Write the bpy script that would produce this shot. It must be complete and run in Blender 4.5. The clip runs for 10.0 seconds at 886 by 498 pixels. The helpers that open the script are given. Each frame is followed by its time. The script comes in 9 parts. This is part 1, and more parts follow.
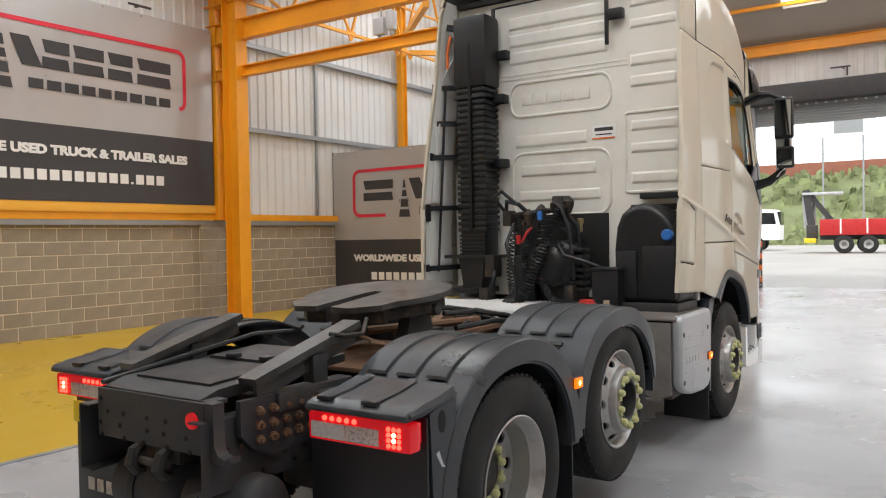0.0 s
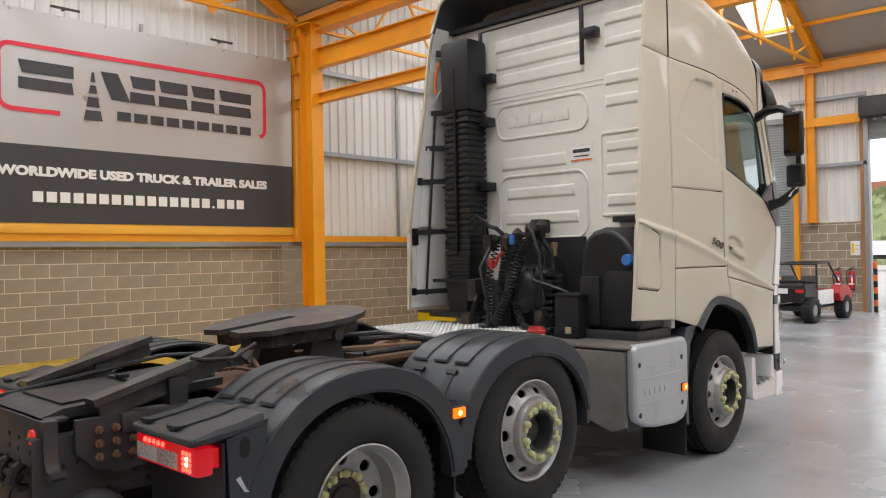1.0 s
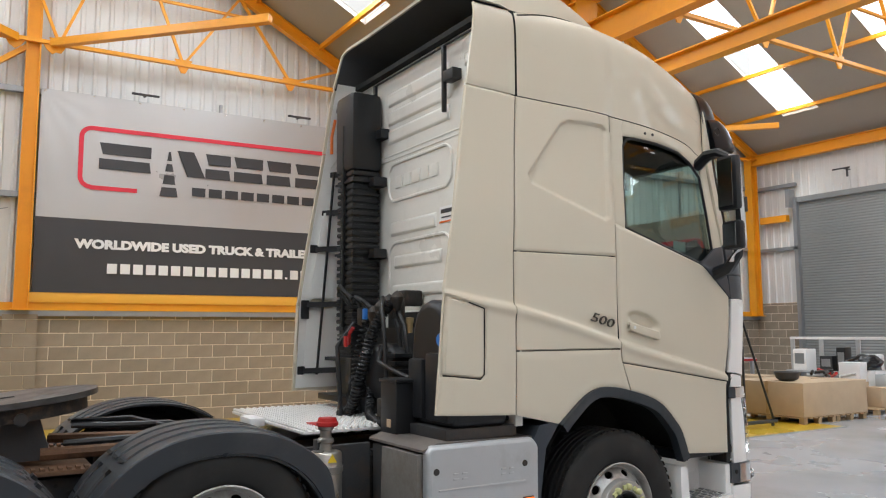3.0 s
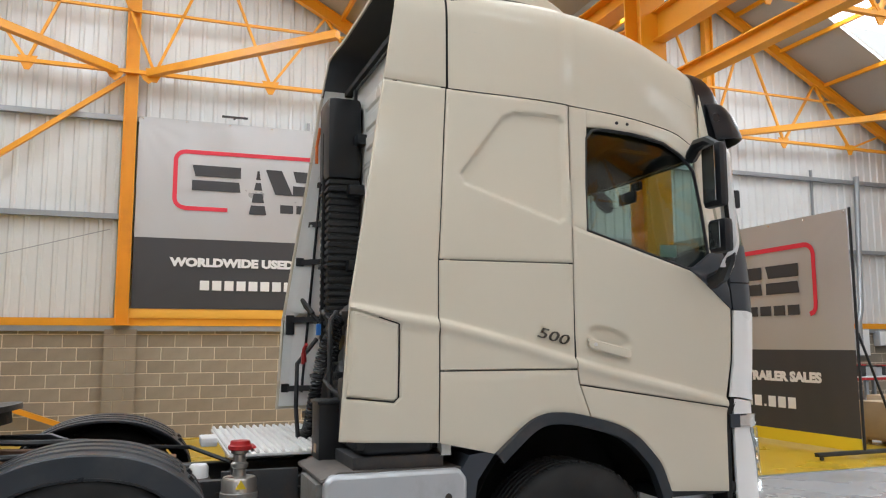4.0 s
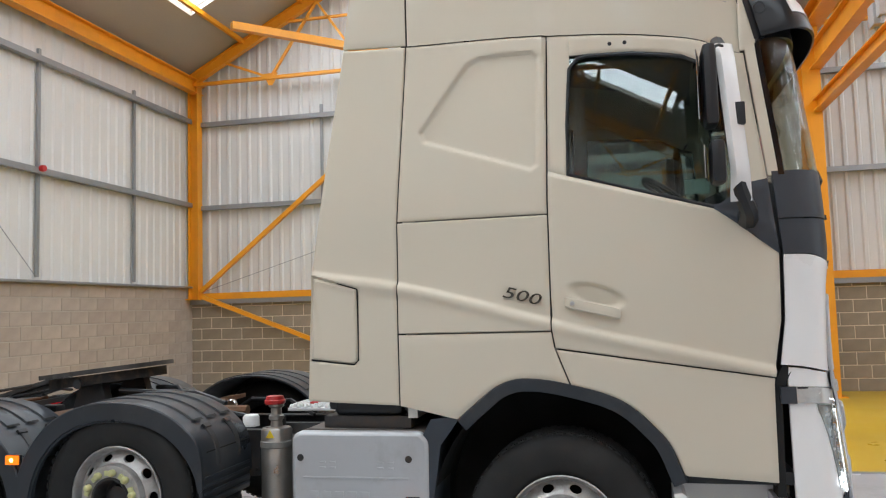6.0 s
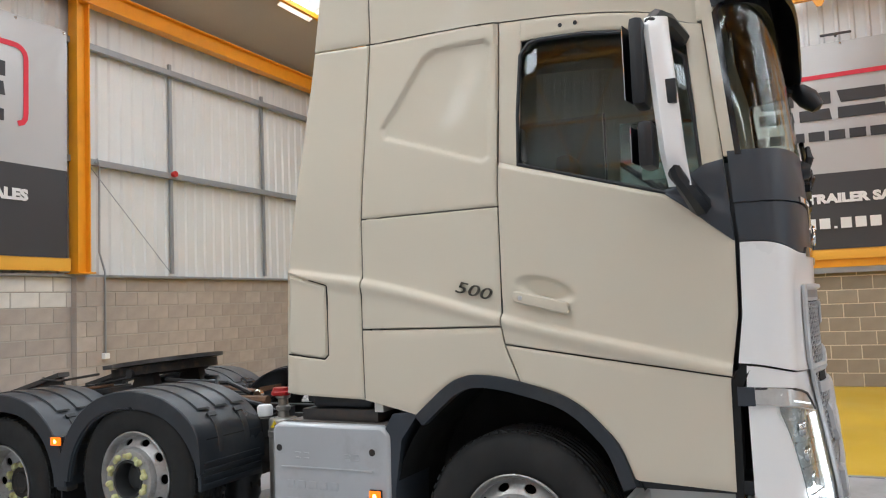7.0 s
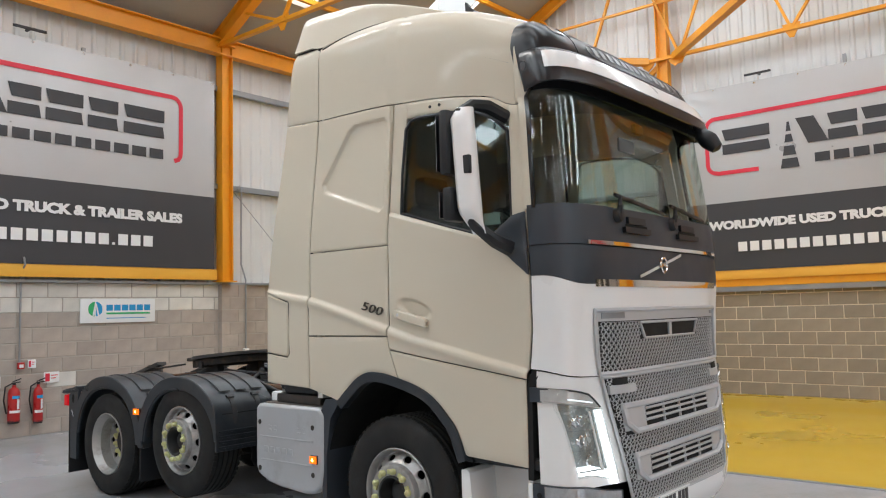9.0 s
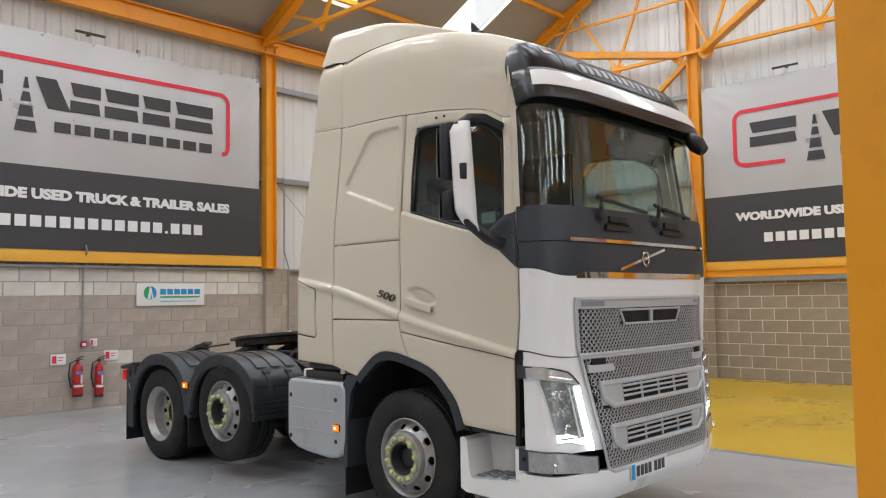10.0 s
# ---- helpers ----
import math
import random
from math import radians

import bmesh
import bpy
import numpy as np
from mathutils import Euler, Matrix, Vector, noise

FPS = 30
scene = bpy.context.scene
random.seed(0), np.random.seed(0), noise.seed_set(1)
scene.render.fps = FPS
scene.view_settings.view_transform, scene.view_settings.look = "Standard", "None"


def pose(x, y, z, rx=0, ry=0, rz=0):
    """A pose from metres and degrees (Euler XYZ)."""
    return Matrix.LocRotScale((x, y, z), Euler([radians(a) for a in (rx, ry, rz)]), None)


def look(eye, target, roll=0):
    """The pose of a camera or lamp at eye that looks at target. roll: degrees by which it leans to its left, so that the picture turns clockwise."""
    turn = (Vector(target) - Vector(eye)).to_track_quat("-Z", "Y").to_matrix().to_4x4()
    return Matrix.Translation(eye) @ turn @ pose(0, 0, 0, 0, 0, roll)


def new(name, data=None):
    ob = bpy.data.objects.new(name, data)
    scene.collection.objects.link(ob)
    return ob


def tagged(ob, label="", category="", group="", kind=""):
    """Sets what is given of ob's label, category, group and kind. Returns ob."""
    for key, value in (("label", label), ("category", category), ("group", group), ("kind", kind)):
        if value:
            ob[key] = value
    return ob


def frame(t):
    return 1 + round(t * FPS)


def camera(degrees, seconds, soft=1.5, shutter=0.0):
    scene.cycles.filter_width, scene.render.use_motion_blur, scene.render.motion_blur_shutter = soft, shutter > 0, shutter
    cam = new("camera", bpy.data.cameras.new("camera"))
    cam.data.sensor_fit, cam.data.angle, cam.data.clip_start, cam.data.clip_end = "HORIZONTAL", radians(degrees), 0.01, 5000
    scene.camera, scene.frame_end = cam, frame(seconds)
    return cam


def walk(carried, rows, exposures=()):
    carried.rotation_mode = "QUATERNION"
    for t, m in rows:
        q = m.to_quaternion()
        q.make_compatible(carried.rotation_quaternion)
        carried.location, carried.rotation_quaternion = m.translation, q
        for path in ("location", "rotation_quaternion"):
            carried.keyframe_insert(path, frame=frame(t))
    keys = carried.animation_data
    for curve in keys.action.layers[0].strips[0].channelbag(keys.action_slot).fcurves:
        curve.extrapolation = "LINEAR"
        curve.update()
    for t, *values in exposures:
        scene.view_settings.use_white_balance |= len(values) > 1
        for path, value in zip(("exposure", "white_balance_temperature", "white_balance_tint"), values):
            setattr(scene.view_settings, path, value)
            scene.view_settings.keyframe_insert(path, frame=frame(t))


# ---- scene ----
cam = camera(58.9, 10.0, soft=1.15)
PATH = [
    (0, (-0.085, 0.107, 1.682), (-1.202, 1.766, 1.649), -1.0),
    (0.5, (0.505, 0.455, 1.685), (-0.765, 1.999, 1.667), -1.0),
    (1, (1.002, 0.947, 1.708), (-0.379, 2.393, 1.728), -1.0),
    (1.5, (1.395, 1.553, 1.717), (-0.079, 2.903, 1.781), -1.0),
    (2, (1.676, 2.202, 1.725), (0.132, 3.468, 1.838), -0.9),
    (2.5, (1.913, 2.885, 1.712), (0.294, 4.048, 1.876), -0.5),
    (4, (2.285, 5.047, 1.737), (0.421, 5.731, 1.978), -0.2),
    (4.5, (2.366, 5.767, 1.736), (0.425, 6.192, 1.964), -0.3),
    (5, (2.402, 6.458, 1.719), (0.417, 6.6, 1.926), -0.5),
    (5.5, (2.428, 7.148, 1.718), (0.442, 6.99, 1.896), -1.1),
    (7, (1.964, 8.893, 1.717), (0.159, 8.042, 1.857), -2.2),
    (7.5, (1.793, 9.425, 1.722), (0.057, 8.443, 1.869), -2.2),
    (8, (1.85, 9.987, 1.728), (0.195, 8.876, 1.885), -2.1),
    (8.5, (1.892, 10.603, 1.748), (0.301, 9.403, 1.915), -1.7),
    (9, (2.068, 11.185, 1.749), (0.535, 9.911, 1.908), -1.4),
    (9.5, (2.219, 11.633, 1.746), (0.737, 10.298, 1.887), -1.0),
    (10, (2.389, 11.891, 1.755), (0.936, 10.523, 1.88), -0.9),
]
walk(cam, [(t, look(eye, target, roll)) for t, eye, target, roll in PATH],
     [(0.0, 0.02, 6750, 11), (2.0, 0.05, 6550, 10.5), (4.0, 0.06, 6350, 9), (7.0, 0.12, 6250, 9), (9.0, 0.0, 6350, 9), (10.0, -0.06, 6400, 9.5)])

# ---------------------------------------------------------------- light
world = bpy.data.worlds.new("sky")
scene.world = world
world.use_nodes = True
wn = world.node_tree.nodes
sky = wn.new("ShaderNodeTexSky")
sky.sky_type = 'NISHITA'
sky.sun_disc = False
sky.sun_elevation = radians(48)
sky.sun_rotation = radians(200)
sky.air_density = 1.0
sky.dust_density = 4.0
haze = wn.new("ShaderNodeMix")
haze.data_type = 'RGBA'
haze.inputs["Factor"].default_value = 0.75
haze.inputs["B"].default_value = (19.0, 20.0, 21.0, 1)
wn["Background"].inputs["Strength"].default_value = 0.12
world.node_tree.links.new(sky.outputs[0], haze.inputs["A"])
world.node_tree.links.new(haze.outputs["Result"], wn["Background"].inputs["Color"])
sun_data = bpy.data.lights.new("sun", 'SUN')
sun_data.energy = 1.4
sun_data.angle = radians(12)
sun_data.color = (1.0, 0.96, 0.9)
sun = new("sun", sun_data)
sun.matrix_world = pose(0, 0, 30, 42, 0, 20)
scene.view_settings.exposure = 0.0
SKY_POWER = 137.0

# ---------------------------------------------------------------- materials


def nodes_of(m):
    m.use_nodes = True
    t = m.node_tree
    return t, t.nodes["Principled BSDF"]


def mat(name, color, rough=0.5, metal=0.0, vary=0.12, scale=6.0, fine=60.0, bump=0.1, depth=0.002, coat=0.0, rough_vary=0.1, dirt=None, dirt_amount=0.0, dirt_scale=2.0, rnd=0.0, stretch=None, coords="Object"):
    """Painted or plain surface with two scales of variation, fine relief and an optional layer of dirt."""
    m = bpy.data.materials.new(name)
    t, b = nodes_of(m)
    n, l = t.nodes, t.links
    tc = n.new("ShaderNodeTexCoord")
    mp = n.new("ShaderNodeMapping")
    l.new(tc.outputs[coords], mp.inputs["Vector"])
    if stretch:
        mp.inputs["Scale"].default_value = stretch
    big = n.new("ShaderNodeTexNoise")
    big.inputs["Scale"].default_value = scale
    big.inputs["Detail"].default_value = 5
    small = n.new("ShaderNodeTexNoise")
    small.inputs["Scale"].default_value = fine
    small.inputs["Detail"].default_value = 4
    for x in (big, small):
        l.new(mp.outputs[0], x.inputs["Vector"])
    add = n.new("ShaderNodeMath")
    add.operation = 'MULTIPLY_ADD'
    add.inputs[1].default_value = 0.35
    l.new(small.outputs["Fac"], add.inputs[0])
    l.new(big.outputs["Fac"], add.inputs[2])
    ramp = n.new("ShaderNodeMapRange")
    ramp.inputs["From Min"].default_value = 0.35
    ramp.inputs["From Max"].default_value = 1.0
    ramp.inputs["To Min"].default_value = 1 - vary
    ramp.inputs["To Max"].default_value = 1 + vary
    l.new(add.outputs[0], ramp.inputs["Value"])
    val = ramp.outputs[0]
    if rnd:
        oi = n.new("ShaderNodeObjectInfo")
        mr = n.new("ShaderNodeMapRange")
        mr.inputs["To Min"].default_value = 1 - rnd
        mr.inputs["To Max"].default_value = 1 + rnd
        l.new(oi.outputs["Random"], mr.inputs["Value"])
        geo = n.new("ShaderNodeNewGeometry")
        mr2 = n.new("ShaderNodeMapRange")
        mr2.inputs["To Min"].default_value = 1 - rnd
        mr2.inputs["To Max"].default_value = 1 + rnd
        l.new(geo.outputs["Random Per Island"], mr2.inputs["Value"])
        mu = n.new("ShaderNodeMath")
        mu.operation = 'MULTIPLY'
        l.new(mr.outputs[0], mu.inputs[0])
        l.new(mr2.outputs[0], mu.inputs[1])
        mu2 = n.new("ShaderNodeMath")
        mu2.operation = 'MULTIPLY'
        l.new(mu.outputs[0], mu2.inputs[0])
        l.new(val, mu2.inputs[1])
        val = mu2.outputs[0]
    col = n.new("ShaderNodeVectorMath")
    col.operation = 'SCALE'
    col.inputs[0].default_value = color[:3]
    l.new(val, col.inputs["Scale"])
    out = col.outputs[0]
    if dirt:
        dn = n.new("ShaderNodeTexNoise")
        dn.inputs["Scale"].default_value = dirt_scale
        dn.inputs["Detail"].default_value = 9
        dn.inputs["Roughness"].default_value = 0.7
        l.new(mp.outputs[0], dn.inputs["Vector"])
        dr = n.new("ShaderNodeMapRange")
        dr.inputs["From Min"].default_value = 0.5
        dr.inputs["From Max"].default_value = 0.72
        dr.inputs["To Max"].default_value = dirt_amount
        l.new(dn.outputs["Fac"], dr.inputs["Value"])
        mx = n.new("ShaderNodeMix")
        mx.data_type = 'RGBA'
        l.new(dr.outputs[0], mx.inputs["Factor"])
        l.new(out, mx.inputs["A"])
        mx.inputs["B"].default_value = (*dirt, 1)
        out = mx.outputs["Result"]
    l.new(out, b.inputs["Base Color"])
    rr = n.new("ShaderNodeMapRange")
    rr.inputs["From Min"].default_value = 0.3
    rr.inputs["From Max"].default_value = 0.7
    rr.inputs["To Min"].default_value = max(0.02, rough - rough_vary)
    rr.inputs["To Max"].default_value = min(1, rough + rough_vary)
    l.new(big.outputs["Fac"], rr.inputs["Value"])
    l.new(rr.outputs[0], b.inputs["Roughness"])
    b.inputs["Metallic"].default_value = metal
    if coat:
        b.inputs["Coat Weight"].default_value = coat
        b.inputs["Coat Roughness"].default_value = 0.05
    if bump:
        bp = n.new("ShaderNodeBump")
        bp.inputs["Strength"].default_value = bump
        bp.inputs["Distance"].default_value = depth
        l.new(small.outputs["Fac"], bp.inputs["Height"])
        l.new(bp.outputs[0], b.inputs["Normal"])
    return m


def glow(name, color, strength, base=None):
    m = bpy.data.materials.new(name)
    t, b = nodes_of(m)
    b.inputs["Base Color"].default_value = (*(base or color), 1)
    b.inputs["Emission Color"].default_value = (*color, 1)
    b.inputs["Emission Strength"].default_value = strength
    b.inputs["Roughness"].default_value = 0.25
    return m


def glass(name, tint=(0.8, 0.9, 0.86), reflect=0.09):
    """Thin pane: clear with a tint, and a mirror share that grows at glancing angles."""
    m = bpy.data.materials.new(name)
    m.use_nodes = True
    t = m.node_tree
    n, l = t.nodes, t.links
    n.remove(n["Principled BSDF"])
    tr = n.new("ShaderNodeBsdfTransparent")
    tr.inputs[0].default_value = (*tint, 1)
    gl = n.new("ShaderNodeBsdfGlossy")
    gl.inputs["Roughness"].default_value = 0.01
    fr = n.new("ShaderNodeLayerWeight")
    fr.inputs["Blend"].default_value = 0.5
    po = n.new("ShaderNodeMath")
    po.operation = 'POWER'
    po.inputs[1].default_value = 4.0
    l.new(fr.outputs["Facing"], po.inputs[0])
    ad = n.new("ShaderNodeMath")
    ad.operation = 'MULTIPLY_ADD'
    ad.inputs[1].default_value = 0.6
    ad.inputs[2].default_value = reflect
    l.new(po.outputs[0], ad.inputs[0])
    mx = n.new("ShaderNodeMixShader")
    l.new(ad.outputs[0], mx.inputs[0])
    l.new(tr.outputs[0], mx.inputs[1])
    l.new(gl.outputs[0], mx.inputs[2])
    l.new(mx.outputs[0], n["Material Output"].inputs[0])
    return m


BEIGE = mat("cab_beige_paint", (0.63, 0.573, 0.462), 0.55, 0, 0.008, 1.5, 300, 0.0, 0.0003, coat=0.3, rough_vary=0.01)
BEIGE.node_tree.nodes["Principled BSDF"].inputs["Specular IOR Level"].default_value = 0.2
BEIGE.node_tree.nodes["Principled BSDF"].inputs["Coat Roughness"].default_value = 0.05
WHITE = mat("white_paint", (0.86, 0.86, 0.85), 0.3, 0, 0.02, 2, 300, 0.02, 0.0004, coat=0.5, rough_vary=0.05)
CABREAR = mat("cab_rear_white", (0.76, 0.75, 0.7), 0.35, 0, 0.04, 2, 200, 0.03, 0.0006, coat=0.3, dirt=(0.42, 0.4, 0.35), dirt_amount=0.35, dirt_scale=1.5)
BLACKP = mat("black_plastic", (0.011, 0.012, 0.0145), 0.42, 0, 0.25, 3, 300, 0.15, 0.0008)
BLACKGLOSS = mat("black_gloss", (0.01, 0.01, 0.012), 0.12, 0, 0.1, 3, 100, 0.0)
SLATE = mat("dark_slate_plastic", (0.036, 0.044, 0.056), 0.4, 0, 0.12, 3, 400, 0.12, 0.0006)
FENDER = mat("grey_fender_plastic", (0.024, 0.029, 0.036), 0.36, 0, 0.15, 2.5, 400, 0.2, 0.0008, dirt=(0.12, 0.115, 0.105), dirt_amount=0.25, dirt_scale=3)
CHASSIS = mat("chassis_grey_paint", (0.038, 0.039, 0.042), 0.55, 0.1, 0.25, 4, 90, 0.3, 0.002, dirt=(0.085, 0.06, 0.042), dirt_amount=0.7, dirt_scale=5)
GRIME = mat("greasy_dark_steel", (0.03, 0.027, 0.025), 0.6, 0.2, 0.3, 8, 60, 0.6, 0.004, dirt=(0.16, 0.095, 0.055), dirt_amount=0.7, dirt_scale=9)
RUST = mat("rusty_steel", (0.17, 0.09, 0.05), 0.75, 0.2, 0.3, 9, 70, 0.6, 0.004, dirt=(0.05, 0.04, 0.035), dirt_amount=0.8, dirt_scale=6)
RUBBER = mat("tyre_rubber", (0.008, 0.0078, 0.0077), 0.7, 0, 0.25, 5, 150, 0.3, 0.002, dirt=(0.035, 0.032, 0.029), dirt_amount=0.3, dirt_scale=4)
RIM = mat("silver_wheel_paint", (0.4, 0.395, 0.385), 0.4, 0.55, 0.14, 6, 120, 0.15, 0.001, dirt=(0.15, 0.125, 0.1), dirt_amount=0.65, dirt_scale=7)
HUB = mat("hub_cast_grey", (0.3, 0.29, 0.27), 0.55, 0.5, 0.2, 8, 90, 0.3, 0.002, dirt=(0.13, 0.09, 0.06), dirt_amount=0.6, dirt_scale=8)
HUBDARK = mat("hub_dark", (0.05, 0.05, 0.05), 0.5, 0.4, 0.2, 8, 90, 0.2)
NUTYEL = mat("yellow_nut_indicator", (0.55, 0.55, 0.27), 0.45, 0, 0.15, 30, 200, 0.05)
ALU = mat("aluminium_plate", (0.72, 0.72, 0.72), 0.32, 0.9, 0.1, 6, 120, 0.15, 0.001)
SILVER = mat("silver_grey_paint", (0.48, 0.5, 0.52), 0.42, 0.35, 0.06, 3, 150, 0.1, 0.001, dirt=(0.2, 0.19, 0.17), dirt_amount=0.35, dirt_scale=2.2)
GRILLE = mat("grille_silver", (0.52, 0.53, 0.545), 0.42, 0.2, 0.06, 6, 200, 0.05)
CHROME = mat("chrome", (0.85, 0.85, 0.86), 0.06, 1.0, 0.03, 5, 50, 0.0, rough_vary=0.02)
MIRROR = mat("mirror_glass", (0.5, 0.52, 0.55), 0.03, 1.0, 0.02, 5, 50, 0.0, rough_vary=0.01)
# near black: shade of gaps and hollows as colour, also for dark parts
SHADEBLACK = mat("shade_black", (0.006, 0.006, 0.006), 0.8, 0, 0.2, 5, 60, 0.2)
TRIM = mat("cab_trim_dark", (0.06, 0.062, 0.066), 0.7, 0, 0.2, 4, 200, 0.1)
TRIMLIGHT = mat("cab_trim_light", (0.34, 0.33, 0.3), 0.8, 0, 0.1, 4, 200, 0.1)
GLASS = glass("cab_glass", (0.6, 0.68, 0.66), 0.06)
SCREEN = glass("windscreen_glass", (0.88, 0.93, 0.905), 0.035)
HEADER = mat("dark_header_paint", (0.012, 0.013, 0.016), 0.3, 0, 0.1, 3, 200, 0.0, rough_vary=0.02)
CATWALK = mat("bright_ribbed_aluminium", (0.82, 0.82, 0.81), 0.42, 0.25, 0.08, 8, 120, 0.1)
CLEAR = glass("lamp_lens", (0.96, 0.97, 0.97), 0.02)
REDLENS = glow("red_tail_lens", (1.0, 0.01, 0.02), 0.34, (0.3, 0.004, 0.008))
REDLED = glow("red_led", (1.0, 0.04, 0.025), 6.0)
AMBER = glow("amber_lamp", (1.0, 0.17, 0.004), 1.3, (0.6, 0.12, 0.01))
AMBERHOT = glow("amber_bulb", (1.0, 0.5, 0.1), 9.0)
REDHOT = glow("red_bulb", (1.0, 0.3, 0.16), 7.0)
WORN = mat("worn_greasy_steel", (0.085, 0.083, 0.082), 0.4, 0.35, 0.3, 5, 50, 0.5, 0.003, dirt=(0.03, 0.026, 0.023), dirt_amount=0.8, dirt_scale=6)
DRL = glow("white_led_strip", (0.93, 0.97, 1.0), 3.2)
REDP = mat("red_paint", (0.45, 0.02, 0.02), 0.35, 0, 0.1, 5, 100, 0.05)
BLUEP = mat("blue_plastic", (0.03, 0.16, 0.5), 0.4, 0, 0.1, 5, 100, 0.05)
YELLOWSTEEL = mat("yellow_painted_steel", (0.8, 0.33, 0.012), 0.42, 0, 0.06, 1.2, 80, 0.08, 0.001, dirt=(0.5, 0.2, 0.02), dirt_amount=0.4, dirt_scale=1.4)
YELLOWFLOOR = mat("yellow_floor_paint", (0.52, 0.33, 0.02), 0.33, 0, 0.05, 0.7, 40, 0.08, 0.001)
CONCRETE = mat("polished_concrete", (0.37, 0.375, 0.39), 0.24, 0, 0.1, 0.5, 25, 0.06, 0.001, rough_vary=0.12, dirt=(0.16, 0.155, 0.15), dirt_amount=0.45, dirt_scale=0.7)
BLOCK = mat("concrete_block", (0.285, 0.238, 0.185), 0.9, 0, 0.18, 4, 90, 0.6, 0.004, rnd=0.09)
GREYBLOCK = mat("grey_concrete_block", (0.40, 0.345, 0.30), 0.9, 0, 0.16, 4, 90, 0.6, 0.004, rnd=0.08)
GREYMORTAR = mat("grey_mortar", (0.4, 0.365, 0.32), 0.95, 0, 0.12, 10, 120, 0.6, 0.003)
# near white stands in for light through the thin deflector skin
LITSKIN = mat("lit_glass_fibre", (0.9, 0.9, 0.87), 0.5, 0, 0.04, 3, 120, 0.05)
BLOCKPALE = mat("pale_concrete_block", (0.66, 0.63, 0.58), 0.9, 0, 0.14, 4, 90, 0.6, 0.004, rnd=0.1)
MORTAR = mat("mortar", (0.68, 0.59, 0.46), 0.95, 0, 0.12, 10, 120, 0.6, 0.003)
CLAD = mat("white_cladding", (0.66, 0.66, 0.65), 0.5, 0, 0.06, 0.6, 30, 0.05, 0.001, dirt=(0.55, 0.54, 0.5), dirt_amount=0.35, dirt_scale=0.8)
ROOFSHEET = mat("roof_lining", (0.37, 0.345, 0.305), 0.8, 0, 0.08, 0.7, 30, 0.1, 0.001, dirt=(0.38, 0.34, 0.28), dirt_amount=0.4, dirt_scale=0.6)
GALV = mat("galvanised_rail", (0.33, 0.345, 0.36), 0.45, 0.6, 0.12, 4, 60, 0.1)
SHUTTER = mat("grey_shutter", (0.27, 0.285, 0.29), 0.45, 0.2, 0.06, 2, 80, 0.05)
SILVERCLOTH = mat("silver_banner_vinyl", (0.49, 0.49, 0.495), 0.36, 0.35, 0.05, 0.7, 60, 0.0)
DARKCLOTH = mat("charcoal_banner_vinyl", (0.045, 0.045, 0.05), 0.5, 0, 0.08, 0.7, 60, 0.1, 0.002)
PRINTDARK = mat("charcoal_print", (0.04, 0.04, 0.045), 0.5, 0, 0.05, 2, 60, 0.0)
PRINTWHITE = mat("white_print", (0.8, 0.8, 0.8), 0.5, 0, 0.03, 2, 60, 0.0)
PRINTRED = mat("red_print", (0.7, 0.03, 0.06), 0.5, 0, 0.03, 2, 60, 0.0)
PRINTBLUE = mat("blue_print", (0.02, 0.3, 0.62), 0.5, 0, 0.03, 2, 60, 0.0)
PRINTGREEN = mat("green_print", (0.03, 0.4, 0.14), 0.5, 0, 0.03, 2, 60, 0.0)
PRINTYEL = mat("yellow_print", (0.75, 0.55, 0.02), 0.5, 0, 0.03, 2, 60, 0.0)
CARD = mat("cardboard", (0.48, 0.36, 0.24), 0.85, 0, 0.1, 4, 80, 0.2)
WOOD = mat("pale_timber", (0.42, 0.29, 0.16), 0.75, 0, 0.2, 3, 60, 0.3, stretch=(1, 8, 8))
ASPHALT = mat("yard_concrete", (0.36, 0.35, 0.33), 0.85, 0, 0.15, 0.3, 8, 0.3, dirt=(0.24, 0.23, 0.22), dirt_amount=0.5, dirt_scale=0.2)
ORANGE = mat("orange_machine_paint", (0.75, 0.16, 0.02), 0.45, 0, 0.1, 4, 80, 0.1)
BRICK = mat("red_brick_far", (0.3, 0.12, 0.08), 0.9, 0, 0.2, 1, 12, 0.3)
LEAF = mat("bank_foliage", (0.2, 0.235, 0.11), 0.8, 0, 0.4, 0.5, 5, 0.8, 0.05, rnd=0.35)

# ---------------------------------------------------------------- mesh tools


def mesh_of(name, verts, faces, material, smooth=None):
    me = bpy.data.meshes.new(name)
    me.from_pydata([tuple(v) for v in verts], [], faces)
    me.materials.append(material)
    if smooth:
        me.shade_smooth()
        if smooth < 180:
            me.set_sharp_from_angle(angle=radians(smooth))
    return me


